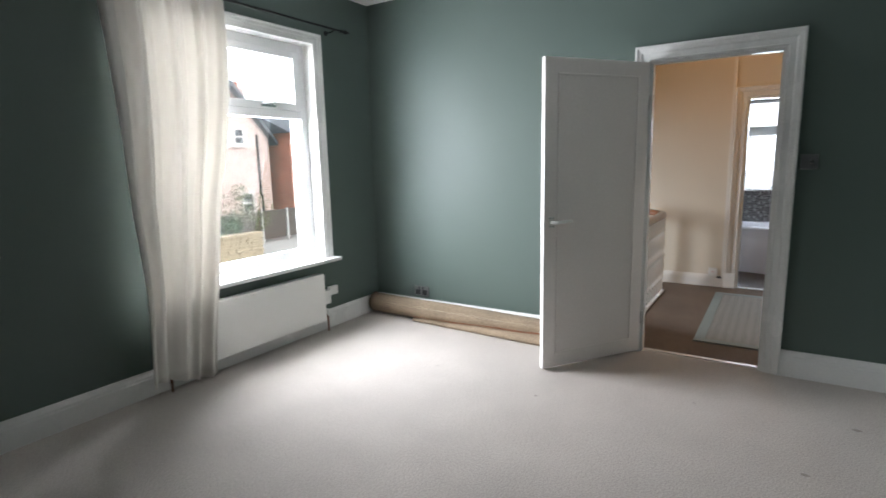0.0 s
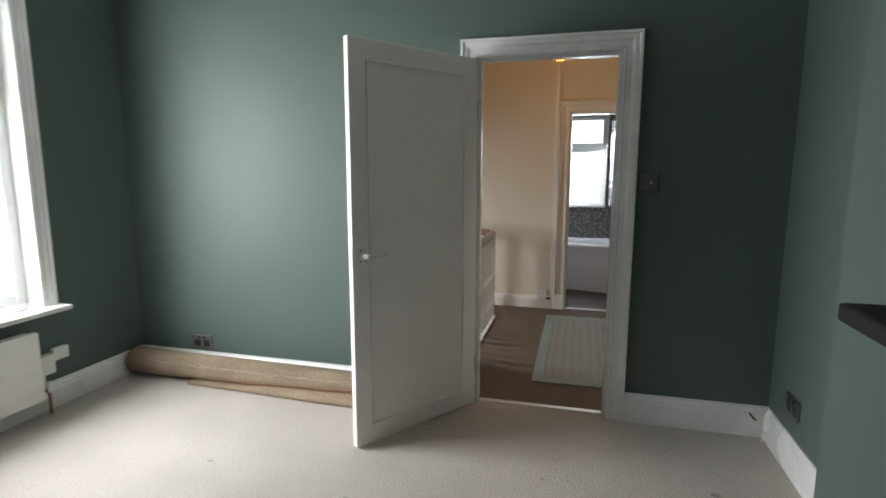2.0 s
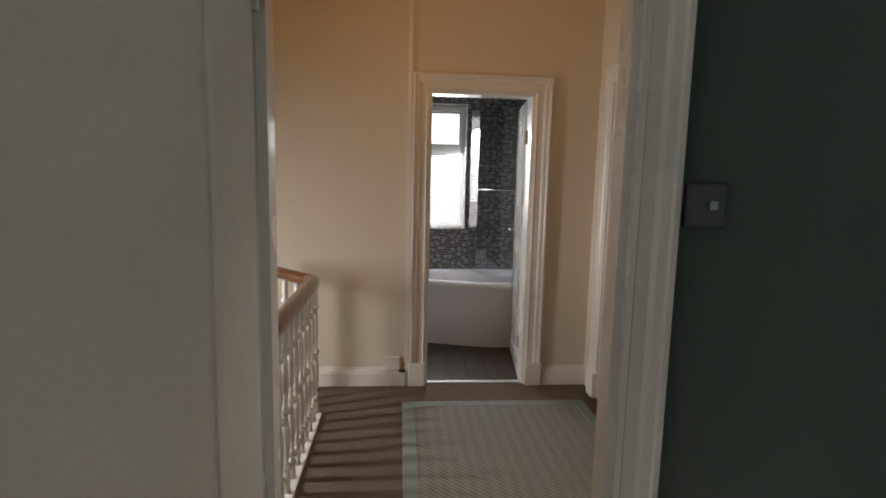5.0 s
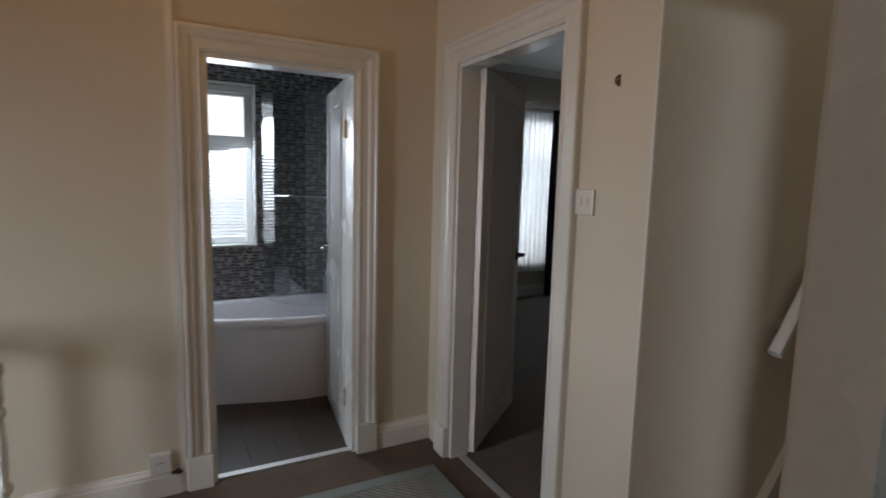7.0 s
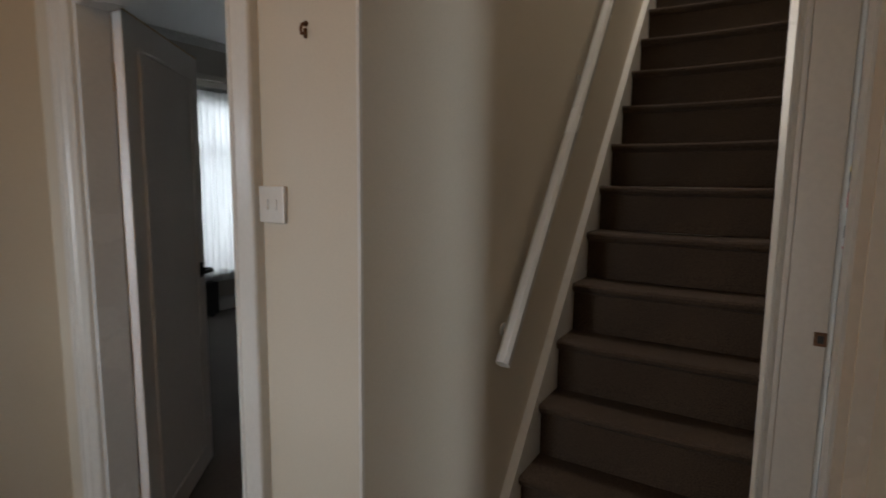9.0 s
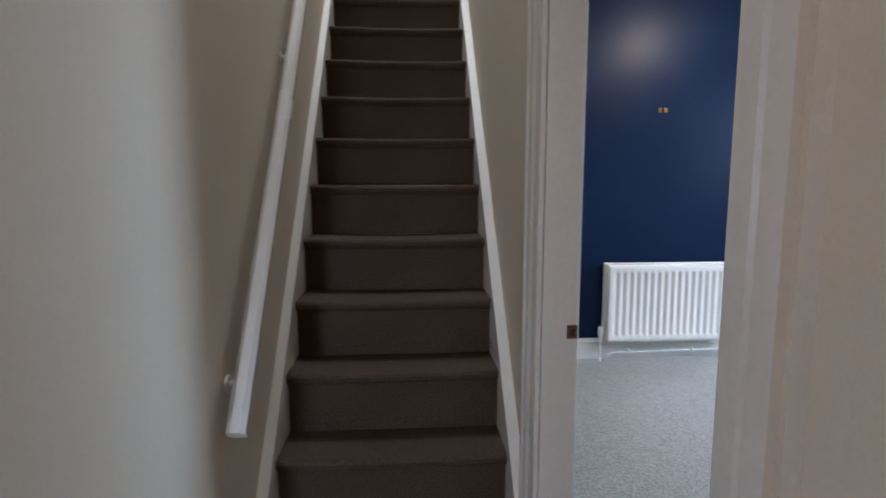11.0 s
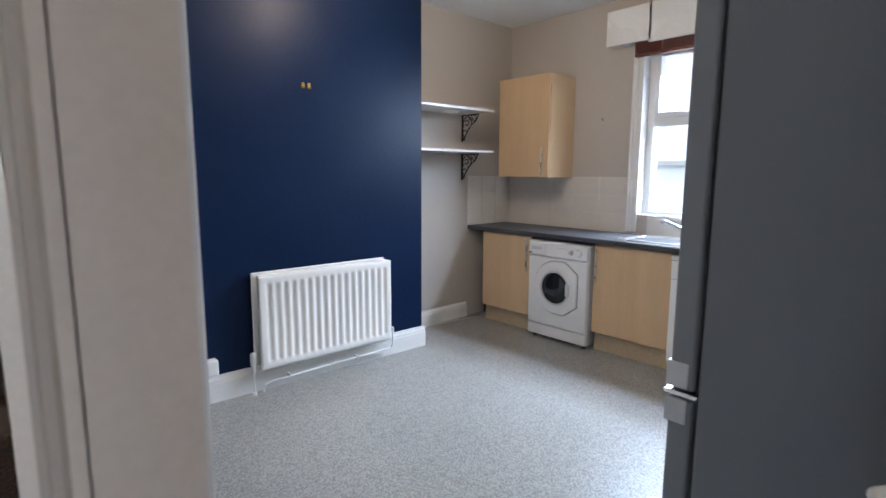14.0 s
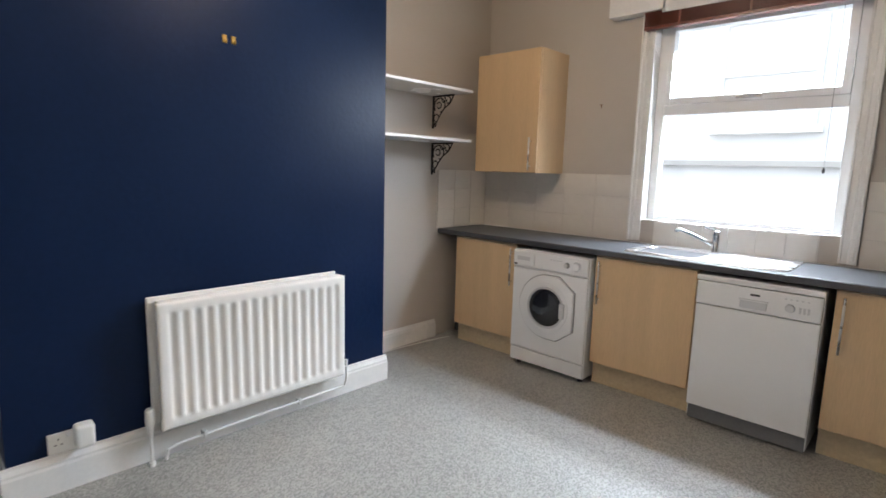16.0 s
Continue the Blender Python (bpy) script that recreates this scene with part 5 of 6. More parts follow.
hanging("net_curtain", "white net curtain over the rear bedroom window", NET, 3.72, 5.32, 10.36, 0.34, 2.30, 22, 0.012)
hanging("dark_curtain", "long navy curtain beside the rear bedroom window", DARKCURT, 4.52, 4.95, 10.30, 0.02, 2.33, 7, 0.03)
rp = thing("curtain_rail", "slim white curtain rail over the rear window", "curtain rail", (4.5, 10.36, 2.32))
part("rail", box(3.5, 5.5, 10.34, 10.38, 2.30, 2.335, bev=0.004), PLASTIC, rp)
for xx in (3.6, 5.4):
    part("bracket", box(xx, xx + 0.02, 10.37, 10.452, 2.305, 2.33), PLASTIC, rp)
rb = thing("storage_heater", "dark low heater under the rear window", "heater", (4.0, 10.35, 0.02))
part("casing", box(3.55, 4.05, 10.24, 10.40, 0.03, 0.36, bev=0.01), DARKP, rb)
for xx in (3.6, 3.96):
    part("foot", box(xx, xx + 0.05, 10.26, 10.38, 0.0, 0.032), DARKP, rb)
# ---- kitchen things ----
kd = door_leaf("kitchen_door", "white kitchen door swung open against the fridge", (1.635, 5.262), -71, 0.715, 1.955, DOORWHITE, beads=False)
lever_handle(kd, 0.66, 0.0, 1.02, -1, 1, "white lever handle", PLASTIC)
lever_handle(kd, 0.66, -0.036, 1.02, -1, -1, "white lever handle", PLASTIC)
knuckle(kd, 0.2)
knuckle(kd, 1.65)
t = thing("strike_plate", "dark metal strike plate on the door jamb", "strike plate", (2.29, 5.30, 1.02))
bm = box(2.306, 2.3105, 5.2905, 5.318, 1.0, 1.036, bev=0.0008)
part("plate", bm, COPPER, t)
part("keep", box(2.3045, 2.307, 5.297, 5.311, 1.008, 1.028), DARKP, t)

fr = thing("fridge_freezer", "tall grey fridge freezer standing beside the door", "fridge freezer", (1.99, 4.02, 0))
part("body", box(1.745, 2.24, 3.72, 4.32, 0.03, 1.98, bev=0.006), FRIDGE, fr)
part("freezer_door", box(2.248, 2.305, 3.722, 4.318, 0.06, 0.925, bev=0.010, seg=3), FRIDGED, fr, "silver freezer door")
part("fridge_door", box(2.248, 2.305, 3.722, 4.318, 0.942, 1.978, bev=0.010, seg=3), FRIDGED, fr, "silver fridge door")
part("handle_trim", box(2.262, 2.312, 3.73, 4.3205, 0.946, 1.005, bev=0.004), APPL2, fr)
part("handle_trim", box(2.262, 2.312, 3.73, 4.3205, 0.865, 0.922, bev=0.004), APPL2, fr)
part("divider", box(2.24, 2.316, 3.73, 4.322, 0.928, 0.939, bev=0.003), CHROME, fr, "bright chrome strip between the doors")
part("seal", box(2.239, 2.250, 3.735, 4.305, 0.06, 1.97), DARKP, fr)
for yy in (3.78, 4.23):
    part("foot", box(1.79, 1.84, yy, yy + 0.04, 0, 0.032), DARKP, fr)
    part("foot", box(2.17, 2.22, yy, yy + 0.04, 0, 0.032), DARKP, fr)

# ribbed radiator on the navy chimney breast
kr = thing("kitchen_radiator", "white ribbed double panel radiator on the navy wall", "radiator", (5.0, 3.67, 0.15))
def ribbed(x_face, depth, y0, y1, z0, z1, n):
    """Pressed steel panel: n rounded flutes between plain margins, rolled edges."""
    bm = bmesh.new()
    pitch = (y1 - y0 - 0.07) / n
    flute = [(0.0, 0.0), (0.12, 0.0012), (0.24, 0.006), (0.34, 0.0105), (0.44, 0.0125), (0.56, 0.0125), (0.66, 0.0105), (0.76, 0.006), (0.88, 0.0012)]
    pts = [(y0, 0.0, 0.007), (y0 + 0.004, 0.0, 0.002), (y0 + 0.012, 0.0, 0.0)]
    for i in range(n):
        pts += [(y0 + 0.035 + (i + a) * pitch, o, 0.0) for a, o in flute]
    pts += [(y1 - 0.035, 0.0, 0.0), (y1 - 0.012, 0.0, 0.0), (y1 - 0.004, 0.0, 0.002), (y1, 0.0, 0.007)]
    zs = [(z0, 0.0, 0.007), (z0 + 0.004, 0.0, 0.002), (z0 + 0.012, 0.0, 0.0), (z0 + 0.040, 0.0, 0.0), (z0 + 0.050, 0.35, 0.0), (z0 + 0.062, 1.0, 0.0),
          (z1 - 0.062, 1.0, 0.0), (z1 - 0.050, 0.35, 0.0), (z1 - 0.040, 0.0, 0.0), (z1 - 0.012, 0.0, 0.0), (z1 - 0.004, 0.0, 0.002), (z1, 0.0, 0.007)]
    rows = [[bm.verts.new((x_face + o * rib + max(e, back), y, z)) for y, o, e in pts] for z, rib, back in zs]
    for p, q in zip(rows, rows[1:]):
        for i in range(len(p) - 1):
            bm.faces.new((p[i], p[i + 1], q[i + 1], q[i]))
    r0 = bmesh.ops.extrude_face_region(bm, geom=list(bm.faces))
    for v in r0["geom"]:
        if isinstance(v, bmesh.types.BMVert):
            v.co.x = x_face + depth
    bmesh.ops.recalc_face_normals(bm, faces=bm.faces)
    return bm
part("front_panel", ribbed(4.945, 0.026, 3.155, 4.165, 0.165, 0.765, 17), RADP, kr, smooth=True)
part("rear_panel", box(5.012, 5.030, 3.175, 4.185, 0.175, 0.785, bev=0.005), RADP, kr)
part("convector", box(4.972, 5.012, 3.19, 4.13, 0.20, 0.745), APPL2, kr)
part("top_rail", box(4.958, 5.02, 3.165, 4.15, 0.755, 0.768, bev=0.003), RADP, kr)
for yy in (3.4, 3.95):
    part("wall_bracket", box(5.028, 5.062, yy, yy + 0.03, 0.25, 0.70), RADP, kr)
v = bmesh.new()
lathe(v, [(0.010, 0), (0.014, 0.02), (0.014, 0.05), (0.019, 0.055), (0.021, 0.075), (0.021, 0.125), (0.015, 0.135)], 4.985, 4.205, 0.145, 14)
tube(v, [(4.985, 4.205, 0.185), (4.985, 4.16, 0.19)], 0.011, 8)
part("valve", v, PLASTIC, kr, "white thermostatic valve", smooth=False)
v = bmesh.new()
tube(v, [(4.985, 4.205, 0.0), (4.985, 4.205, 0.15)], 0.0075, 8)
lathe(v, [(0.014, 0), (0.014, 0.02)], 4.985, 4.205, 0.0, 10)
part("pipe", v, RADP, kr, smooth=False)
v = bmesh.new()
tube(v, [(4.985, 3.12, 0.21), (4.985, 3.115, 0.12), (4.99, 3.13, 0.075), (5.0, 3.2, 0.07), (5.005, 3.7, 0.062), (5.005, 4.08, 0.055), (5.0, 4.13, 0.045), (4.998, 4.14, 0.0)], 0.0075, 8)
lathe(v, [(0.012, 0), (0.012, 0.05)], 4.985, 3.12, 0.19, 10)
tube(v, [(4.985, 3.12, 0.20), (4.985, 3.16, 0.20)], 0.009, 8)
part("pipe", v, RADP, kr)
for yy in (3.42, 3.95):
    part("pipe_clip", box(4.992, 5.037, yy, yy + 0.014, 0.045, 0.078), PLASTIC, kr)

t = socket_plate("wall_socket", "white double wall socket with a plugged-in adaptor", "x", 5.06, -1, 4.50, 0.212, 0.148, 0.088, PLASTIC,
             UKS(0.036, DARKP) + [("rocker", 0.0, 0.03, 0.014, 0.02, APPL, 0.004)])
bm = bmesh.new()
bx(bm, 4.985, 5.049, 4.415, 4.485, 0.185, 0.285, bev=0.012, seg=3)
part("adaptor", bm, PLASTIC, t, "white plug-in adaptor")
t = thing("wall_hook", "pair of small brass picture hooks on the navy wall", "hook", (5.06, 3.745, 1.97))
for yy in (3.725, 3.768):
    bm = bmesh.new()
    bx(bm, 5.053, 5.062, yy - 0.011, yy + 0.011, 1.955, 1.99, bev=0.003)
    tube(bm, [(5.054, yy, 1.965), (5.046, yy, 1.952), (5.04, yy, 1.955), (5.038, yy, 1.966)], 0.004, 6)
    part("hook", bm, BRASS, t)

# alcove shelves on scrolled brackets
def scroll(y, z, parent):
    bm = bmesh.new()
    bx(bm, 5.470, 5.481, y - 0.008, y + 0.008, z - 0.245, z, bev=0.002)
    bx(bm, 5.26, 5.470, y - 0.008, y + 0.008, z - 0.010, z, bev=0.002)
    def curl(cx, cz, r, a0, a1, k=0.0):
        n = 16
        tube(bm, [(cx + (r - k * i / n) * math.cos(a0 + (a1 - a0) * i / n), y, cz + (r - k * i / n) * math.sin(a0 + (a1 - a0) * i / n)) for i in range(n + 1)], 0.0045, 6)
    curl(5.405, z - 0.075, 0.062, -0.6, 4.6, 0.012)
    curl(5.415, z - 0.075, 0.028, 0.5, 5.8, 0.008)
    curl(5.32, z - 0.042, 0.032, 1.2, 7.0, 0.018)
    curl(5.438, z - 0.165, 0.034, -1.8, 4.0, 0.014)
    curl(5.37, z - 0.034, 0.024, 2.0, 7.4, 0.012)
    curl(5.455, z - 0.222, 0.018, -1.0, 4.6, 0.008)
    tube(bm, [(5.475, y, z - 0.235), (5.44, y, z - 0.20), (5.40, y, z - 0.145), (5.36, y, z - 0.10), (5.30, y, z - 0.065), (5.265, y, z - 0.012)], 0.0045, 6)
    part("bracket", bm, BLACK, parent, "black scrolled iron bracket")
for zz in (1.95, 1.592):
    s = thing("shelf", "white wall shelf on black scrolled brackets in the alcove", "shelf", (5.3, 2.33, zz), group="alcove shelves")
    part("board", box(5.11, 5.479, 1.885, 2.768, zz, zz + 0.02, bev=0.003), GLOSS, s)
    scroll(1.93, zz, s)
    scroll(2.62, zz, s)

# wall cupboard
wc = thing("wall_cupboard", "beech laminate wall cupboard with a steel bar handle", "cupboard", (4.99, 1.43, 1.38))
part("body", box(4.70, 5.285, 1.252, 1.605, 1.38, 2.275, bev=0.001), BEECH, wc)
dr = part("door", box(4.702, 5.283, 1.608, 1.628, 1.382, 2.273, bev=0.003), BEECH, wc)
def bar_handle(x, y, z0, z1, parent, axis="y"):
    bm = bmesh.new()
    tube(bm, [(x, y + 0.028, z0), (x, y + 0.028, z1)], 0.006, 10)
    for z in (z0 + 0.03, z1 - 0.03):
        tube(bm, [(x, y, z), (x, y + 0.028, z)], 0.004, 8)
    return part("handle", bm, STEEL, parent, "brushed steel bar handle", smooth=True)
bar_handle(4.755, 1.628, 1.40, 1.64, dr)

# worktop and units
wt = thing("worktop", "charcoal laminate worktop along the window wall", "worktop", (3.57, 1.55, 0.872))
part("slab", box(1.66, 5.478, 1.252, 1.838, 0.872, 0.91, bev=0.003), WORKTOP, wt)
part("front_edge", box(1.66, 5.478, 1.8385, 1.847, 0.873, 0.9085, bev=0.004, seg=3), WORKTOP, wt, "rounded charcoal laminate edge")
part("wall_sealant", box(1.66, 5.464, 1.2622, 1.268, 0.9095, 0.915, bev=0.002), PLASTIC, wt, "thin white sealant bead")
def base_unit(label, x0, x1, handle_x, side="", plinth=True):
    u = thing("base_unit", label, "cabinet", ((x0 + x1) / 2, 1.55, 0), group="kitchen base units")
    part("body", box(x0, x1, 1.262, 1.795, 0.15, 0.870), BEECH, u)
    dd = part("door", box(x0 + 0.002, x1 - 0.002, 1.798, 1.818, 0.155, 0.862, bev=0.003), BEECH, u)
    part("plinth", box(x0, x1, 1.745, 1.762, 0.0, 0.149, bev=0.001), PLINTH, u, "pale scuffed plinth board")
    bar_handle(handle_x, 1.818, 0.555, 0.835, dd)
base_unit("beech laminate base unit with a steel bar handle in the corner", 4.70, 5.29, 4.735)
base_unit("beech laminate base unit under the sink", 3.45, 4.075, 4.04)
base_unit("beech laminate base unit beside the dishwasher", 2.24, 2.815, 2.775)
# Dark box closing the gap between corner unit and east wall.
solid("filler_panel", box(5.292, 5.476, 1.262, 1.60, 0.0, 0.868), DARKP, "dark box set back between the corner unit and the wall", "panel")

wm = thing("washing_machine", "white front-loading washing machine under the worktop", "washing machine", (4.385, 1.6, 0))
part("body", box(4.09, 4.685, 1.30, 1.858, 0.025, 0.848, bev=0.012, seg=3), APPL, wm)
part("front_panel", box(4.094, 4.681, 1.855, 1.872, 0.13, 0.715, bev=0.008, seg=3), APPL, wm)
part("kick_panel", box(4.096, 4.679, 1.853, 1.868, 0.03, 0.124, bev=0.006), APPL, wm)
cp = part("control_panel", box(4.094, 4.681, 1.853, 1.880, 0.722, 0.842, bev=0.010, seg=3), APPL, wm)
part("drawer", box(4.50, 4.668, 1.878, 1.886, 0.735, 0.832, bev=0.005), APPL, cp)
part("drawer_pull", box(4.535, 4.640, 1.885, 1.8885, 0.772, 0.800, bev=0.001), APPL2, cp, "grey drawer recess")
for xx, rd_ in ((4.175, 0.030), (4.245, 0.018)):
    bm = bmesh.new()
    lathe(bm, [(rd_ * 1.15, 0), (rd_, 0.006), (rd_ * 0.85, 0.022), (rd_ * 0.5, 0.024)], xx, 1.879, 0.782, 20, "y")
    part("dial", bm, APPL2 if rd_ < 0.02 else APPL, cp, smooth=False)
for xx in (4.285, 4.31, 4.335, 4.36):
    part("button", box(xx, xx + 0.014, 1.879, 1.884, 0.80, 0.808, bev=0.001), APPL2, cp)
part("mark", box(4.64, 4.668, 1.886, 1.8875, 0.738, 0.748), DARKP, cp, "small dark maker mark")
WX, WZ = 4.385, 0.470
def door_outline(k=0.0):
    """Round on the hinge side, squared off with cut corners on the latch side; k grows it."""
    pts = [(WX + (0.222 + k) * math.cos(a), WZ + (0.222 + k) * math.sin(a)) for a in [radians(-88 + i * 176 / 22) for i in range(23)]]
    return pts + [(WX - 0.085, WZ + 0.222 + k), (WX - 0.205 - k, WZ + 0.135), (WX - 0.205 - k, WZ - 0.135), (WX - 0.085, WZ - 0.222 - k)]
# Dark strip round the door: shade of its gap put into colour.
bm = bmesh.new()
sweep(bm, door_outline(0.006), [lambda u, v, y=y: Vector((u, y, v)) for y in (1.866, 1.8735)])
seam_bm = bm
bm = bmesh.new()
rows_ = [[bm.verts.new((u, y, v)) for u, v in door_outline(k)] for k, y in ((0.0, 1.866), (0.0, 1.882), (-0.006, 1.889), (-0.05, 1.8935))]
for p, q in zip(rows_, rows_[1:]):
    bridge(bm, p, q)
bm.faces.new(rows_[-1])
bmesh.ops.recalc_face_normals(bm, faces=bm.faces)
dm = part("door", bm, APPL, wm, "white door rounded at the hinge with cut corners")
part("door_seal", seam_bm, SEAM, dm, "dark grey strip painted as the gap's shade round the door")
bm2 = bmesh.new()
lathe(bm2, [(0.172, 0.020), (0.170, 0.0285), (0.158, 0.032), (0.146, 0.031), (0.140, 0.026)], WX, 1.868, WZ, 40, "y")
part("door_surround", bm2, APPL, dm, "raised white ring", smooth=False)
bm = bmesh.new()
tube(bm, [(WX + 0.138 * math.cos(i * math.pi / 20), 1.896, WZ + 0.138 * math.sin(i * math.pi / 20)) for i in range(41)], 0.009, 8, cap=False)
part("inner_rim", bm, APPL2, dm)
bm = bmesh.new()
lathe(bm, [(0.138, 0.0), (0.136, 0.004), (0.10, 0.010), (0.06, 0.014), (0.004, 0.016)], WX, 1.891, WZ, 36, "y")
part("glass", bm, DRUM, dm, "smoked door glass", smooth=True)
part("latch_handle", box(WX - 0.150, WX - 0.112, 1.895, 1.912, WZ - 0.052, WZ + 0.052, bev=0.006), APPL2, dm)
for xx in (4.12, 4.62):
    bm = bmesh.new()
    lathe(bm, [(0.018, 0), (0.018, 0.03)], xx + 0.01, 1.82, 0, 10)
    part("foot", bm, DARKP, wm)

dw = thing("dishwasher", "white freestanding dishwasher with a grey kick strip", "dishwasher", (3.14, 1.6, 0))
part("body", box(2.85, 3.432, 1.30, 1.838, 0.02, 0.848, bev=0.004), APPL, dw)
part("top", box(2.847, 3.436, 1.30, 1.875, 0.826, 0.856, bev=0.006), APPL, dw)
part("door", box(2.852, 3.430, 1.836, 1.872, 0.10, 0.690, bev=0.006), APPL, dw)
pn = part("control_panel", box(2.852, 3.430, 1.836, 1.880, 0.694, 0.822, bev=0.008, seg=3), APPL, dw)
part("pull_recess", box(3.085, 3.21, 1.878, 1.8825, 0.712, 0.752, bev=0.002), APPL2, pn, "grey recessed door pull")
part("pull_lip", box(3.08, 3.215, 1.878, 1.886, 0.752, 0.760, bev=0.002), APPL, pn)
part("mark", box(3.12, 3.165, 1.8795, 1.8815, 0.782, 0.792), DARKP, pn, "small dark maker mark")
bm = bmesh.new()
lathe(bm, [(0.022, 0), (0.020, 0.010), (0.006, 0.012)], 2.985, 1.879, 0.748, 20, "y")
part("dial", bm, APPL2, pn)
for i in range(5):
    part("button", box(2.905 + i * 0.024, 2.915 + i * 0.024, 1.879, 1.883, 0.790, 0.796), APPL2, pn)
for i in range(3):
    part("button", box(2.90 + i * 0.018, 2.91 + i * 0.018, 1.879, 1.883, 0.730, 0.760), APPL2, pn)
part("kick_strip", box(2.856, 3.426, 1.815, 1.845, 0.012, 0.098, bev=0.003), mat("grey_kick_strip", (0.16, 0.165, 0.175), 0.45), dw, "dark grey kick strip")
for xx in (2.88, 3.38):
    part("foot", box(xx, xx + 0.03, 1.76, 1.80, 0, 0.022), DARKP, dw)

# sink and tap
sk = thing("sink", "stainless steel inset sink with a drainer", "sink", (3.5, 1.52, 0.91))
bm = bmesh.new()
X0, X1, X2, X3, Y0, Y1 = 3.03, 3.50, 3.88, 3.93, 1.335, 1.765
def rect(x0, x1, y0, y1, z, r=0.03, m=5):
    out = []
    for cx, cy, a0 in ((x1 - r, y1 - r, 0), (x0 + r, y1 - r, 90), (x0 + r, y0 + r, 180), (x1 - r, y0 + r, 270)):
        for i in range(m):
            a = radians(a0 + 90 * i / (m - 1))
            out.append(bm.verts.new((cx + r * math.cos(a), cy + r * math.sin(a), z)))
    return out
o1, o2, i1, i2, i3, i4 = rect(X0, X3, Y0, Y1, 0.911), rect(X0 + 0.004, X3 - 0.004, Y0 + 0.004, Y1 - 0.004, 0.918), rect(X1, X2, Y0 + 0.07, Y1 - 0.04, 0.917, 0.05), rect(X1 + 0.008, X2 - 0.008, Y0 + 0.078, Y1 - 0.048, 0.905, 0.05), rect(X1 + 0.02, X2 - 0.02, Y0 + 0.09, Y1 - 0.06, 0.80, 0.05), rect(X1 + 0.06, X2 - 0.06, Y0 + 0.13, Y1 - 0.10, 0.785, 0.04)
for p, q in ((o1, o2), (o2, i1), (i1, i2), (i2, i3), (i3, i4)):
    bridge(bm, p, q)
bm.faces.new(i4)
bmesh.ops.recalc_face_normals(bm, faces=bm.faces)
part("bowl", bm, STEEL, sk)
for i in range(9):
    part("drainer_rib", box(3.07, 3.44, 1.40 + i * 0.035, 1.408 + i * 0.035, 0.9175, 0.9205, bev=0.001), STEEL, sk)
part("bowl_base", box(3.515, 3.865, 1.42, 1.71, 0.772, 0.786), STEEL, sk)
ta = thing("kitchen_tap", "chrome mixer tap with a swivel spout", "tap", (3.50, 1.385, 0.92))
bm = bmesh.new()
lathe(bm, [(0.026, 0), (0.024, 0.01), (0.021, 0.015), (0.021, 0.10), (0.023, 0.105), (0.023, 0.13), (0.014, 0.14)], 3.50, 1.378, 0.917, 18)
part("body", bm, CHROME, ta, smooth=True)
bm = bmesh.new()
tube(bm, [(3.50, 1.378, 0.96), (3.56, 1.405, 0.99), (3.63, 1.435, 1.025), (3.69, 1.46, 1.05), (3.71, 1.468, 1.05), (3.718, 1.472, 1.035)], 0.011, 10, radii=[0.014, 0.012, 0.0115, 0.012, 0.012, 0.011])
part("spout", bm, CHROME, ta, smooth=True)
bm = bmesh.new()
tube(bm, [(3.50, 1.378, 1.055), (3.52, 1.40, 1.068), (3.555, 1.43, 1.078)], 0.009, 8)
part("lever", bm, CHROME, ta, smooth=True)

# blind and pelmet
pe = thing("pelmet", "white box pelmet above the kitchen window", "pelmet", (3.46, 1.30, 2.46))
part("front_board", box(2.72, 3.975, 1.335, 1.353, 2.44, 2.74, bev=0.002), GLOSS, pe)
part("end_board", box(3.955, 4.345, 1.252, 1.353, 2.462, 2.74, bev=0.002), GLOSS, pe)
part("end_board", box(2.60, 2.72, 1.252, 1.353, 2.462, 2.74, bev=0.002), GLOSS, pe)
bl = thing("wooden_blind", "dark red wooden slat blind drawn up under the pelmet", "blind", (3.46, 1.28, 2.36))
slat = part("slat", box(2.80, 4.10, 1.275, 1.325, 2.372, 2.376, bev=0.001), BLIND, bl)
for i in range(1, 13):
    twin(slat, 0, 0.001 * (i % 3), i * 0.0075)
part("bottom_rail", box(2.80, 4.10, 1.276, 1.324, 2.35, 2.370, bev=0.003), BLIND, bl)
for xx in (3.05, 3.45, 3.86):
    part("tape", box(xx, xx + 0.012, 1.325, 1.329, 2.35, 2.47), BLIND, bl)

cl = thing("ceiling_light", "bare warm bulb hanging from a white ceiling rose", "ceiling light", (BULB[0], BULB[1], KZ - 0.01))
bm = bmesh.new()
lathe(bm, [(0.03, -0.03), (0.05, -0.012), (0.052, 0.0)], BULB[0], BULB[1], KZ - 0.012, 20)
part("ceiling_rose", bm, PLASTIC, cl)
bm = bmesh.new()
tube(bm, [(BULB[0], BULB[1], KZ - 0.03), (BULB[0], BULB[1], BULB[2] + 0.09)], 0.0035, 8)
lathe(bm, [(0.018, 0), (0.019, 0.03), (0.012, 0.05)], BULB[0], BULB[1], BULB[2] + 0.045, 14)
part("lamp_holder", bm, PLASTIC, cl)
bm = bmesh.new()
lathe(bm, [(0.006, -0.046), (0.024, -0.038), (0.032, -0.016), (0.03, 0.006), (0.018, 0.03), (0.014, 0.048)], BULB[0], BULB[1], BULB[2], 18)
part("bulb", bm, PAPER, cl, smooth=True).visible_shadow = False
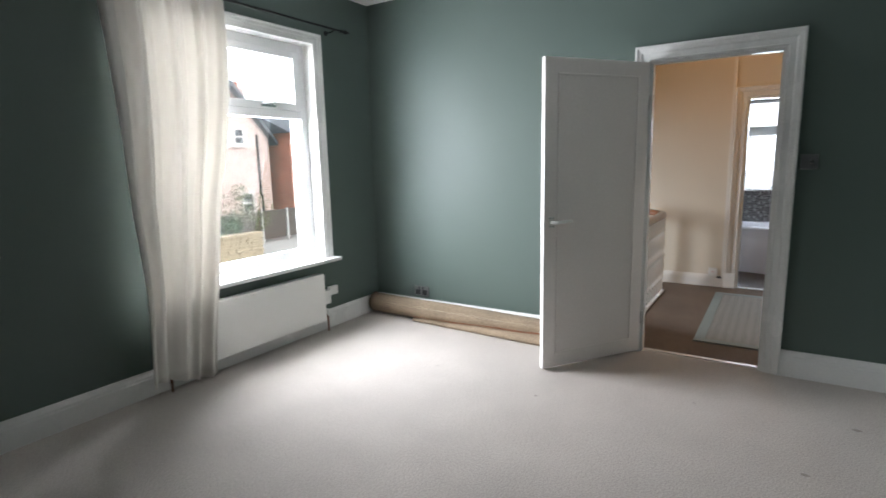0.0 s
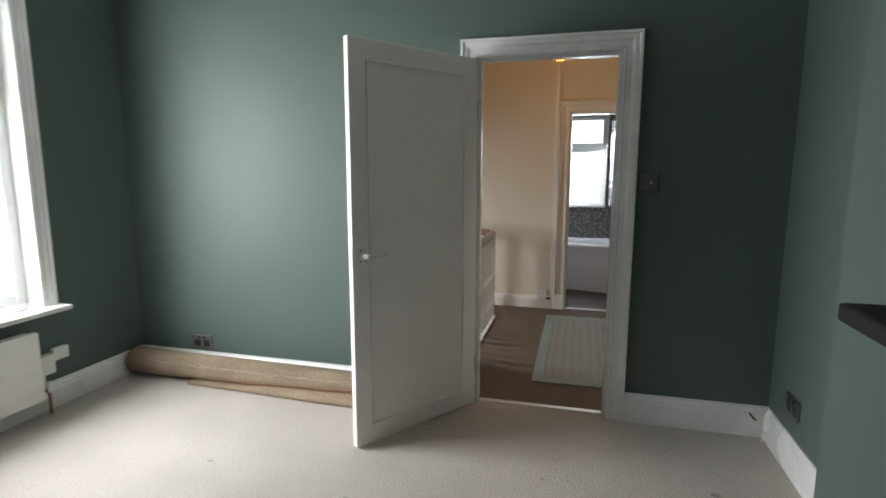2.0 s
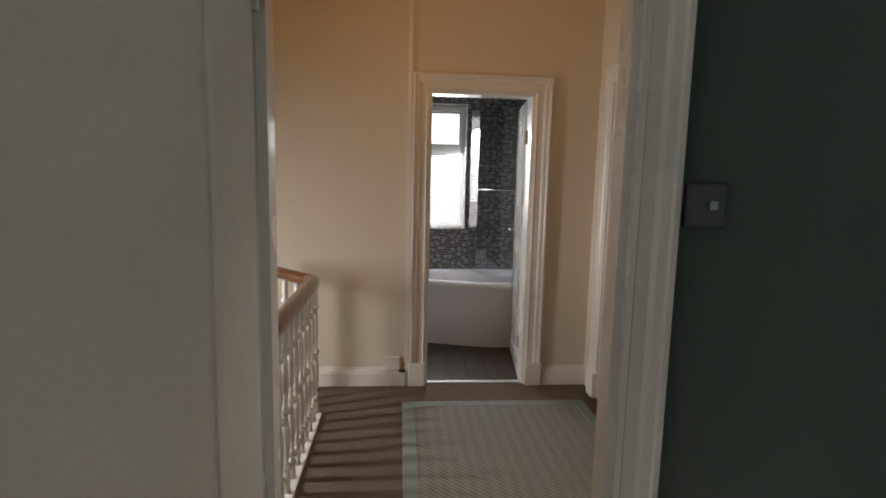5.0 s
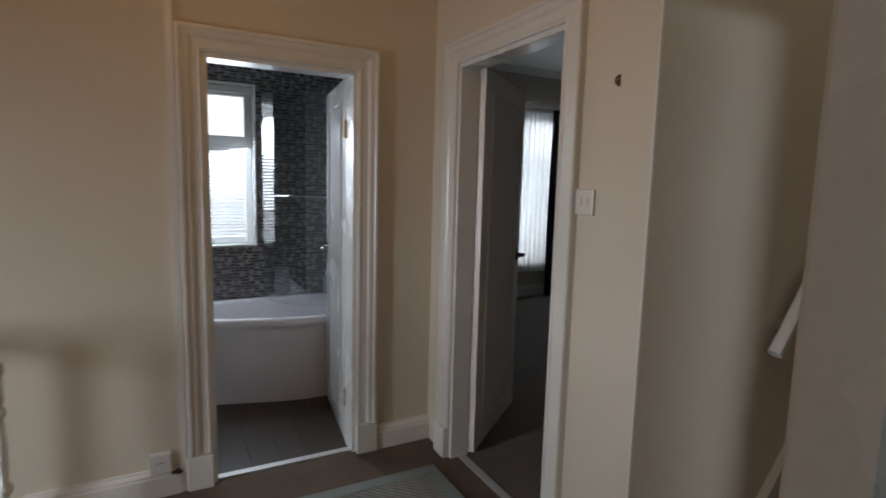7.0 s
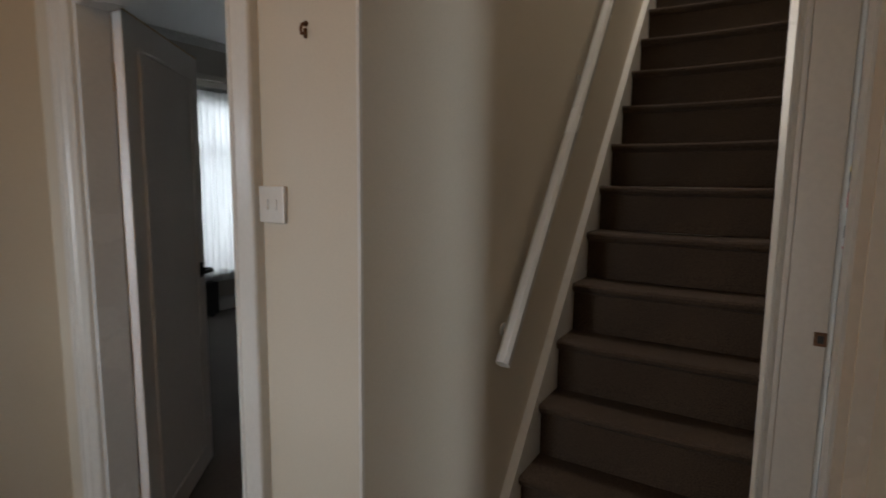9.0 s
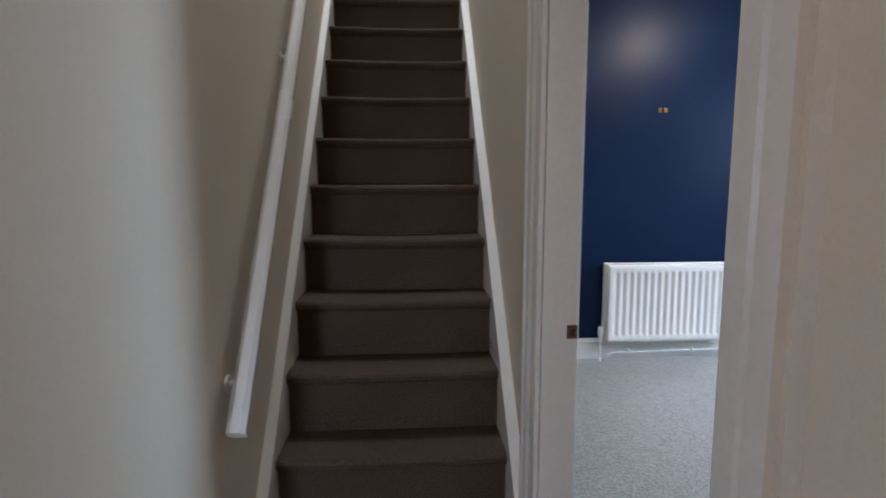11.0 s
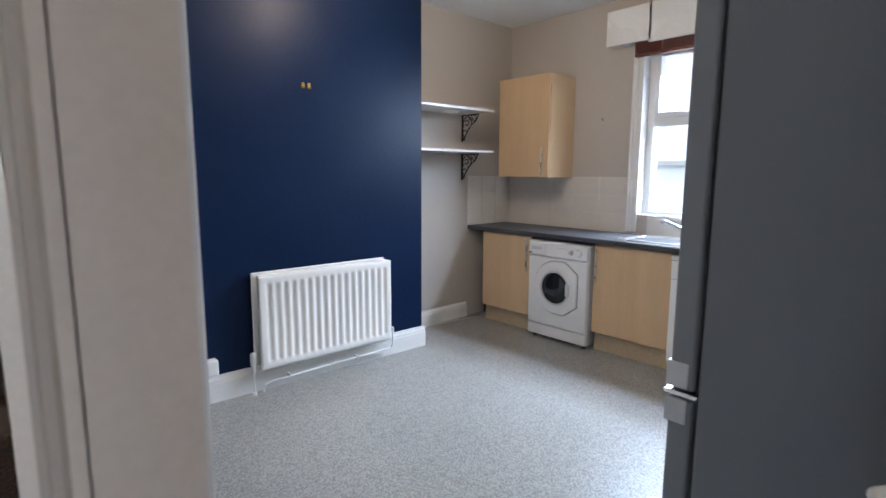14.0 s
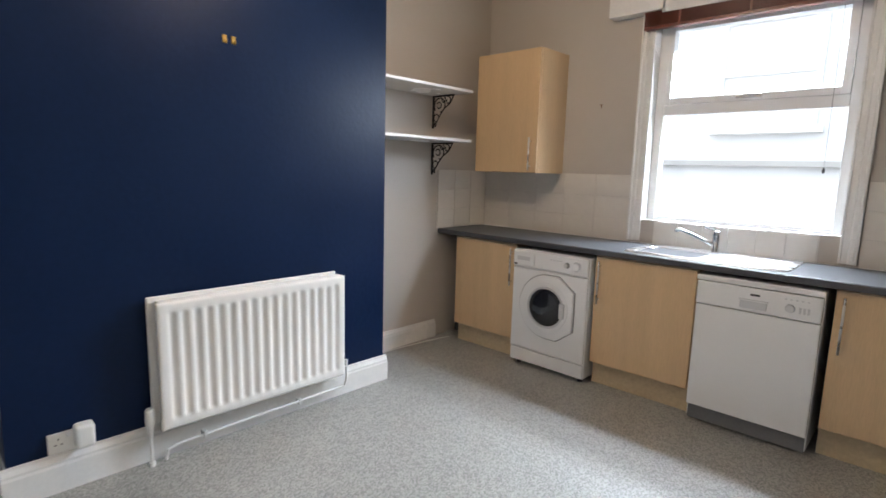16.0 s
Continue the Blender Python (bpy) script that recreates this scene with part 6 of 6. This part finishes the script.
# small things on the kitchen walls
t = thing("nail", "single rusty nail stuck in the greige wall", "nail", (4.405, 1.25, 1.885))
bm = bmesh.new()
tube(bm, [(4.405, 1.249, 1.885), (4.405, 1.275, 1.888)], 0.0035, 6)
tube(bm, [(4.405, 1.252, 1.865), (4.405, 1.252, 1.895)], 0.004, 6)
part("nail", bm, COPPER, t)
fx = thing("fire_extinguisher", "small red and white fire extinguisher hung on the wall", "fire extinguisher", (2.96, 5.24, 1.13))
EX, EY = 2.96, 5.240
bm = bmesh.new()
lathe(bm, [(0.044, 1.185), (0.047, 1.19), (0.047, 1.345), (0.043, 1.368), (0.032, 1.388), (0.018, 1.400), (0.016, 1.412)], EX, EY, 0, 28)
cyl = part("cylinder", bm, RED, fx, "glossy red cylinder", smooth=True)
bm = bmesh.new()
lathe(bm, [(0.0472, 1.205), (0.0479, 1.206), (0.0479, 1.335), (0.0472, 1.336)], EX, EY, 0, 28)
part("wrap_label", bm, PLASTIC, cyl, "white wrap-round label", smooth=False)
part("label_block", box(EX - 0.051, EX - 0.035, EY - 0.032, EY - 0.008, 1.235, 1.275, bev=0.001), SEAM, cyl, "dark printed block")
for z in (1.300, 1.312, 1.322):
    part("print_bar", box(EX - 0.045, EX - 0.025, EY - 0.044, EY - 0.028, z, z + 0.005), RED, cyl)
bm = bmesh.new()
lathe(bm, [(0.040, 1.146), (0.0485, 1.150), (0.0495, 1.158), (0.0495, 1.196), (0.047, 1.198)], EX, EY, 0, 28)
part("base_cup", bm, IVORY, fx, "cream plastic base cup", smooth=True)
bm = bmesh.new()
lathe(bm, [(0.018, 1.408), (0.02, 1.412), (0.02, 1.435), (0.013, 1.45)], EX, EY, 0, 16)
bx(bm, EX - 0.011, EX + 0.011, EY - 0.06, EY + 0.02, 1.448, 1.458, bev=0.003)
bx(bm, EX - 0.009, EX + 0.009, EY - 0.045, EY + 0.015, 1.424, 1.432, bev=0.003)
part("valve", bm, BLACK, fx, "black valve with squeeze handle")
bm = bmesh.new()
tube(bm, [(EX - 0.012, EY - 0.034 + 0.024 * math.cos(i * 0.4), 1.418 + 0.024 * math.sin(i * 0.4)) for i in range(17)], 0.0055, 8)
part("hose_loop", bm, BLACK, fx, smooth=True)
bm = bmesh.new()
tube(bm, [(EX + 0.02, EY - 0.052 + 0.026 * math.cos(i * 0.4), 1.463 + 0.017 * math.sin(i * 0.4)) for i in range(17)], 0.004, 8)
tube(bm, [(EX + 0.02, EY - 0.034, 1.463), (EX, EY, 1.452)], 0.004, 8)
part("safety_pin", bm, YELLOW, fx, "yellow safety pin ring", smooth=True)
bm = box(EX - 0.02, EX + 0.02, EY + 0.046, 5.292, 1.18, 1.40, bev=0.003)
part("wall_bracket", bm, BLACK, fx)
t = thing("cable", "pale cable lying along the foot of the wall", "cable", (5.4, 2.3, 0.0))
bm = bmesh.new()
tube(bm, [(5.44, 2.72, 0.005), (5.435, 2.5, 0.005), (5.42, 2.25, 0.006), (5.40, 2.0, 0.005), (5.38, 1.86, 0.005), (5.36, 1.80, 0.006)], 0.004, 6)
part("cable", bm, PLASTIC, t)


# ---- outside ----
GZ = -3.1
solid("ground", box(-160, 160, -160, 160, GZ - 0.3, GZ), PAVING, kind="structure")
solid("road", box(-17.4, -9.5, -60, 80, GZ - 0.1, GZ + 0.02), ASPHALT, kind="structure")


def house_window(parent, x, y, z, w, h, axis, sign, glass_col=DRUM):
    """White sash window set in a wall: frame, mullions, pane, sill."""
    def g(a0, a1, o0, o1, z0, z1):
        p, q = sorted((x + sign * o0, x + sign * o1)) if axis == "x" else sorted((y + sign * o0, y + sign * o1))
        return box(p, q, y + a0, y + a1, z0, z1) if axis == "x" else box(x + a0, x + a1, p, q, z0, z1)
    wf = part("window", g(-w / 2, w / 2, 0.0, 0.03, z, z + h), glass_col, parent)
    for a0, a1, c0, c1 in ((-w / 2, -w / 2 + 0.09, z, z + h), (w / 2 - 0.09, w / 2, z, z + h), (-w / 2 + 0.09, w / 2 - 0.09, z + h - 0.09, z + h), (-w / 2 + 0.09, w / 2 - 0.09, z, z + 0.1), (-w / 2 + 0.09, w / 2 - 0.09, z + h * 0.5 - 0.05, z + h * 0.5 + 0.05)):
        part("frame", g(a0, a1, 0.02, 0.08, c0, c1), GLOSS, wf)
    part("sill", g(-w / 2 - 0.1, w / 2 + 0.1, 0, 0.16, z - 0.12, z - 0.005), GLOSS, wf)


h1 = thing("brick_house", "pale weathered brick house with a steep slate gable", "house", (-30, 22, GZ))
bm = bmesh.new()
pr = [(19.1, GZ), (24.4, GZ), (24.4, 3.0), (21.75, 5.9), (19.1, 3.0)]
sweep(bm, pr, [lambda u, v, e=e: Vector((e, u, v)) for e in (-27.0, -38.0)])
part("wall", bm, BRICK_PALE, h1)
for a, b_ in (((18.65, 2.55), (21.75, 5.98)), ((24.85, 2.55), (21.75, 5.98))):
    bm = bmesh.new()
    sweep(bm, [(a[0], a[1]), (b_[0], b_[1]), (b_[0], b_[1] + 0.28), (a[0], a[1] + 0.28)], [lambda u, v, e=e: Vector((e, u, v)) for e in (-26.6, -38.3)])
    part("roof", bm, SLATE, h1)
bm = box(-29.4, -28.5, 23.2, 24.0, 3.6, 6.2)
ch = part("chimney", bm, BRICK_PALE, h1)
for yy in (23.4, 23.8):
    bm = bmesh.new()
    lathe(bm, [(0.13, 0), (0.11, 0.4)], -28.95, yy, 6.2, 10)
    part("chimney_pot", bm, BRICK_RED, ch)
house_window(h1, -27.0, 21.1, 2.55, 0.72, 1.0, "x", 1)
house_window(h1, -27.0, 22.2, 2.55, 0.72, 1.0, "x", 1)
house_window(h1, -27.0, 22.5, -1.6, 0.9, 1.3, "x", 1)
for yy in (20.3, 23.6):
    bm = bmesh.new()
    tube(bm, [(-26.94, yy, GZ), (-26.94, yy, -0.6), (-26.94, yy - 0.1, -0.4), (-26.94, yy - 0.1, 3.2)], 0.07, 8)
    part("drainpipe", bm, BLACK, h1)

h2 = thing("red_brick_house", "red brick villa with white sash windows and a bay", "house", (-24, 12.8, GZ))
part("wall", box(-32, -22.0, 8.5, 15.2, GZ, 4.9), BRICK_RED, h2)
part("eaves", box(-32.2, -21.7, 8.2, 15.5, 4.9, 5.15), GLOSS, h2)
bm = bmesh.new()
sweep(bm, [(8.1, 5.15), (15.6, 5.15), (11.85, 8.0)], [lambda u, v, e=e: Vector((e, u, v)) for e in (-21.6, -32.3)])
part("roof", bm, SLATE, h2)
part("string_course", box(-22.06, -21.95, 8.5, 15.25, 3.5, 3.62), SLATE, h2)
bay = part("bay", box(-22.0, -21.2, 12.3, 15.0, GZ, -0.05), BRICK_RED, h2)
part("bay_roof", box(-22.0, -21.0, 12.15, 15.15, -0.05, 0.22), SLATE, bay)
house_window(h2, -22.0, 13.6, 0.75, 1.0, 1.9, "x", 1)
house_window(h2, -22.0, 10.8, 0.75, 1.0, 1.9, "x", 1)
house_window(h2, -21.2, 13.5, -2.1, 1.3, 1.6, "x", 1)

h3 = thing("red_brick_wing", "red brick house end with tall white windows", "house", (-27, 29, GZ))
part("wall", box(-36, -25.6, 24.9, 34, GZ, 3.3), BRICK_RED, h3)
bm = bmesh.new()
sweep(bm, [(-25.2, 3.3), (-36.4, 3.3), (-30.8, 5.6)], [lambda u, v, e=e: Vector((u, e, v)) for e in (24.6, 34.3)])
part("roof", bm, SLATE, h3)
house_window(h3, -25.6, 27.0, 0.4, 1.1, 1.9, "x", 1)
house_window(h3, -25.6, 27.0, -2.4, 1.2, 1.8, "x", 1)
house_window(h3, -25.6, 29.6, 0.4, 1.1, 1.9, "x", 1)

# stone boundary wall
gw = thing("stone_wall", "buff coursed sandstone garden wall along the street", "garden wall", (-19, 13, GZ))
part("core", box(-19.35, -18.95, -5.0, 17.0, GZ, -1.76), STONE, gw)
bm = bmesh.new()
z = GZ
while z < -1.85:
    hh = 0.11 + 0.07 * random.random()
    y = 7.0 + random.random() * 0.2
    while y < 16.9:
        ww = 0.22 + 0.35 * random.random()
        o = 0.015 + 0.05 * random.random()
        bx(bm, -18.96, -18.92 + o, y, min(y + ww - 0.02, 17.02), z, z + hh - 0.018)
        y += ww
    z += hh
tagged(part("stones", bm, STONE, gw), kind="stuff")
cope = part("coping", box(-19.42, -18.85, 16.32, 17.0, -1.76, -1.62, bev=0.02, seg=1), STONE, gw)
for i in range(1, 15):
    twin(cope, 0, -0.7 * i, 0)
# boarded fence with concrete posts
fe = thing("fence", "dark boarded fence with concrete posts", "fence", (-24, 21, GZ))
bd_ = part("board", box(-24.03, -24.0, 15.6, 15.735, GZ + 0.2, -1.25), FENCE, fe)
for i in range(1, 90):
    twin(bd_, 0, 0.14 * i, 0)
po = part("post", box(-24.0, -23.88, 15.5, 15.62, GZ, -1.15), CONC, fe)
for i in range(1, 8):
    twin(po, 0, 1.82 * i, 0)
part("rail", box(-24.0, -23.93, 15.5, 28.2, -1.36, -1.24), FENCE, fe)


def leaves(n, cx, cy, cz, sx, sy, sz, size, seed, lumps=7):
    rnd = random.Random(seed)
    bm = bmesh.new()
    cs = [(rnd.uniform(-0.7, 0.7), rnd.uniform(-0.8, 0.8), rnd.uniform(-0.6, 0.7), rnd.uniform(0.3, 0.55)) for _ in range(lumps)]
    for _ in range(n):
        a, b_, c_, r_ = rnd.choice(cs)
        d_ = Vector((rnd.gauss(0, 1), rnd.gauss(0, 1), rnd.gauss(0, 1))).normalized() * r_ * rnd.uniform(0.5, 1.05)
        p = Vector((cx + (a + d_.x) * sx, cy + (b_ + d_.y) * sy, cz + (c_ + d_.z) * sz))
        u = Vector((rnd.gauss(0, 1), rnd.gauss(0, 1), rnd.gauss(0, 1))).normalized()
        w_ = u.orthogonal().normalized()
        s_ = size * rnd.uniform(0.6, 1.3)
        bm.faces.new([bm.verts.new(p + u * s_), bm.verts.new(p + w_ * s_ * 0.5), bm.verts.new(p - u * s_ * 0.8), bm.verts.new(p - w_ * s_ * 0.5)])
    return bm
for i, (yy, zz, sx_) in enumerate(((9.5, -1.9, 0.9), (11.3, -1.8, 1.0), (13.0, -1.65, 1.0), (14.7, -1.7, 0.95), (16.0, -1.9, 0.8))):
    hg = thing("shrub", "dense green shrub behind the stone wall", "shrub", (-20.6, yy, GZ), group="garden shrubs")
    part("foliage", leaves(2600, -20.6, yy, zz, sx_, 1.1, 1.1, 0.07, i), LEAF, hg)
    bm = bmesh.new()
    for a in range(5):
        tube(bm, [(-20.6 + 0.1 * math.cos(a), yy + 0.1 * math.sin(a), GZ), (-20.6 + 0.4 * math.cos(a * 1.3), yy + 0.5 * math.sin(a * 1.3), zz)], 0.03, 6)
    part("stem", bm, BARK, hg)
tr = thing("tree", "young street tree with sparse yellow-green leaves", "tree", (-20.2, 17.6, GZ))
bm = bmesh.new()
tube(bm, [(-20.2, 17.6, GZ), (-20.15, 17.62, -2.2), (-20.2, 17.6, -1.2), (-20.2, 17.65, 0.2)], 0.05, 8, radii=[0.06, 0.05, 0.035, 0.012])
rnd = random.Random(5)
for i in range(12):
    z0_ = -2.2 + i * 0.18
    a = i * 2.4
    tube(bm, [(-20.2, 17.6, z0_), (-20.2 + 0.45 * math.cos(a), 17.6 + 0.45 * math.sin(a), z0_ + 0.35), (-20.2 + 0.8 * math.cos(a), 17.6 + 0.8 * math.sin(a), z0_ + 0.5)], 0.014, 5, radii=[0.018, 0.011, 0.005])
part("trunk", bm, BARK, tr)
part("crown", leaves(1500, -20.2, 17.6, -0.7, 1.2, 1.3, 1.4, 0.055, 9, 14), LEAF2, tr)
t2 = thing("tree", "tall garden tree between the houses", "tree", (-36, 19.0, GZ))
bm = bmesh.new()
tube(bm, [(-40, 22.4, GZ), (-40, 22.5, 0), (-40.1, 22.6, 2.5)], 0.2, 8, radii=[0.25, 0.18, 0.08])
part("trunk", bm, BARK, t2)
part("crown", leaves(3500, -40, 22.6, 1.6, 2.6, 2.6, 3.0, 0.16, 12, 14), LEAF, t2)

# white rendered neighbour seen from the kitchen window
nb = thing("rendered_neighbour", "white rendered house across the yard with glare-white window panes", "house", (3.5, -7, GZ))
part("wall", box(-8, 16, -8.5, -6.0, GZ, 6.5), RENDER, nb)
part("gutter", box(-8, 16, -6.02, -5.86, 1.60, 1.70), CONC, nb)
part("roof_edge", box(-8, 16, -8.5, -5.7, 6.5, 6.8), SLATE, nb)
# Panes are plain white: outdoor glare put into their colour.
house_window(nb, 2.2, -6.0, 2.3, 1.6, 1.9, "y", 1, UPVC)
house_window(nb, 5.0, -6.0, 2.3, 1.6, 1.9, "y", 1, UPVC)


# ---- wall tiles and planks ----
WALL_S = bpy.data.objects["wall_kitchen_south"]
WALL_E = bpy.data.objects["wall_kitchen_east"]
for ob_, b in ((WALL_S, (4.135, 5.46, 1.249, 1.256, 0.91, 1.385)), (WALL_S, (1.66, 2.795, 1.249, 1.256, 0.91, 1.385)), (WALL_S, (2.985, 3.945, 1.249, 1.256, 0.91, 1.072))):
    part("grout_bed", box(*b), GROUT, ob_)
part("grout_bed", box(5.472, 5.481, 1.25, 1.862, 0.91, 1.385), GROUT, WALL_E)
TW, TH = 0.25, 0.158
def tile_run(ob_, x0, x1, rows, z0=0.911, tw=TW):
    n = max(1, round((x1 - x0) / tw))
    w_ = (x1 - x0) / n
    base = part("tile", box(x0 + 0.0005, x0 + w_ - 0.0005, 1.252, 1.262, z0 + 0.0016, z0 + TH - 0.0016, bev=0.001, seg=1), TILEW, ob_)
    for j in range(rows):
        for i in range(n):
            if i or j:
                twin(base, i * w_, 0, j * TH)
tile_run(WALL_S, 4.135, 5.465, 3)
tile_run(WALL_S, 1.66, 2.795, 3)
tile_run(WALL_S, 2.99, 3.94, 1, tw=0.155)
base = part("tile", box(5.466, 5.476, 1.263, 1.461, 0.9125, 0.911 + TH - 0.0015, bev=0.0015, seg=1), TILEW, WALL_E)
for j in range(3):
    for i in range(3):
        if i or j:
            twin(base, 0, i * 0.2, j * TH)
# bathroom wall tiles
WALL_B = bpy.data.objects["wall_bath_north"]
base = part("tile", box(-0.778, -0.482, 9.058, 9.0685, 0.56, 0.856, bev=0.001, seg=1), PATTERN, WALL_B)
for j in range(7):
    for i in range(8):
        xa, za = -0.778 + i * 0.3, 0.56 + j * 0.3
        if (i or j) and not (xa < BWIN[1] + 0.01 and xa + 0.296 > BWIN[0] - 0.01 and za < BWIN[3] + 0.01 and za + 0.296 > BWIN[2] - 0.01):
            twin(base, i * 0.3, 0, j * 0.3)
plank = part("plank", box(-0.775, -0.637, 7.622, 9.06, -0.008, 0.0, bev=0.001, seg=1), BATHPLANK, bathfloor)
for i in range(1, 17):
    twin(plank, i * 0.14)
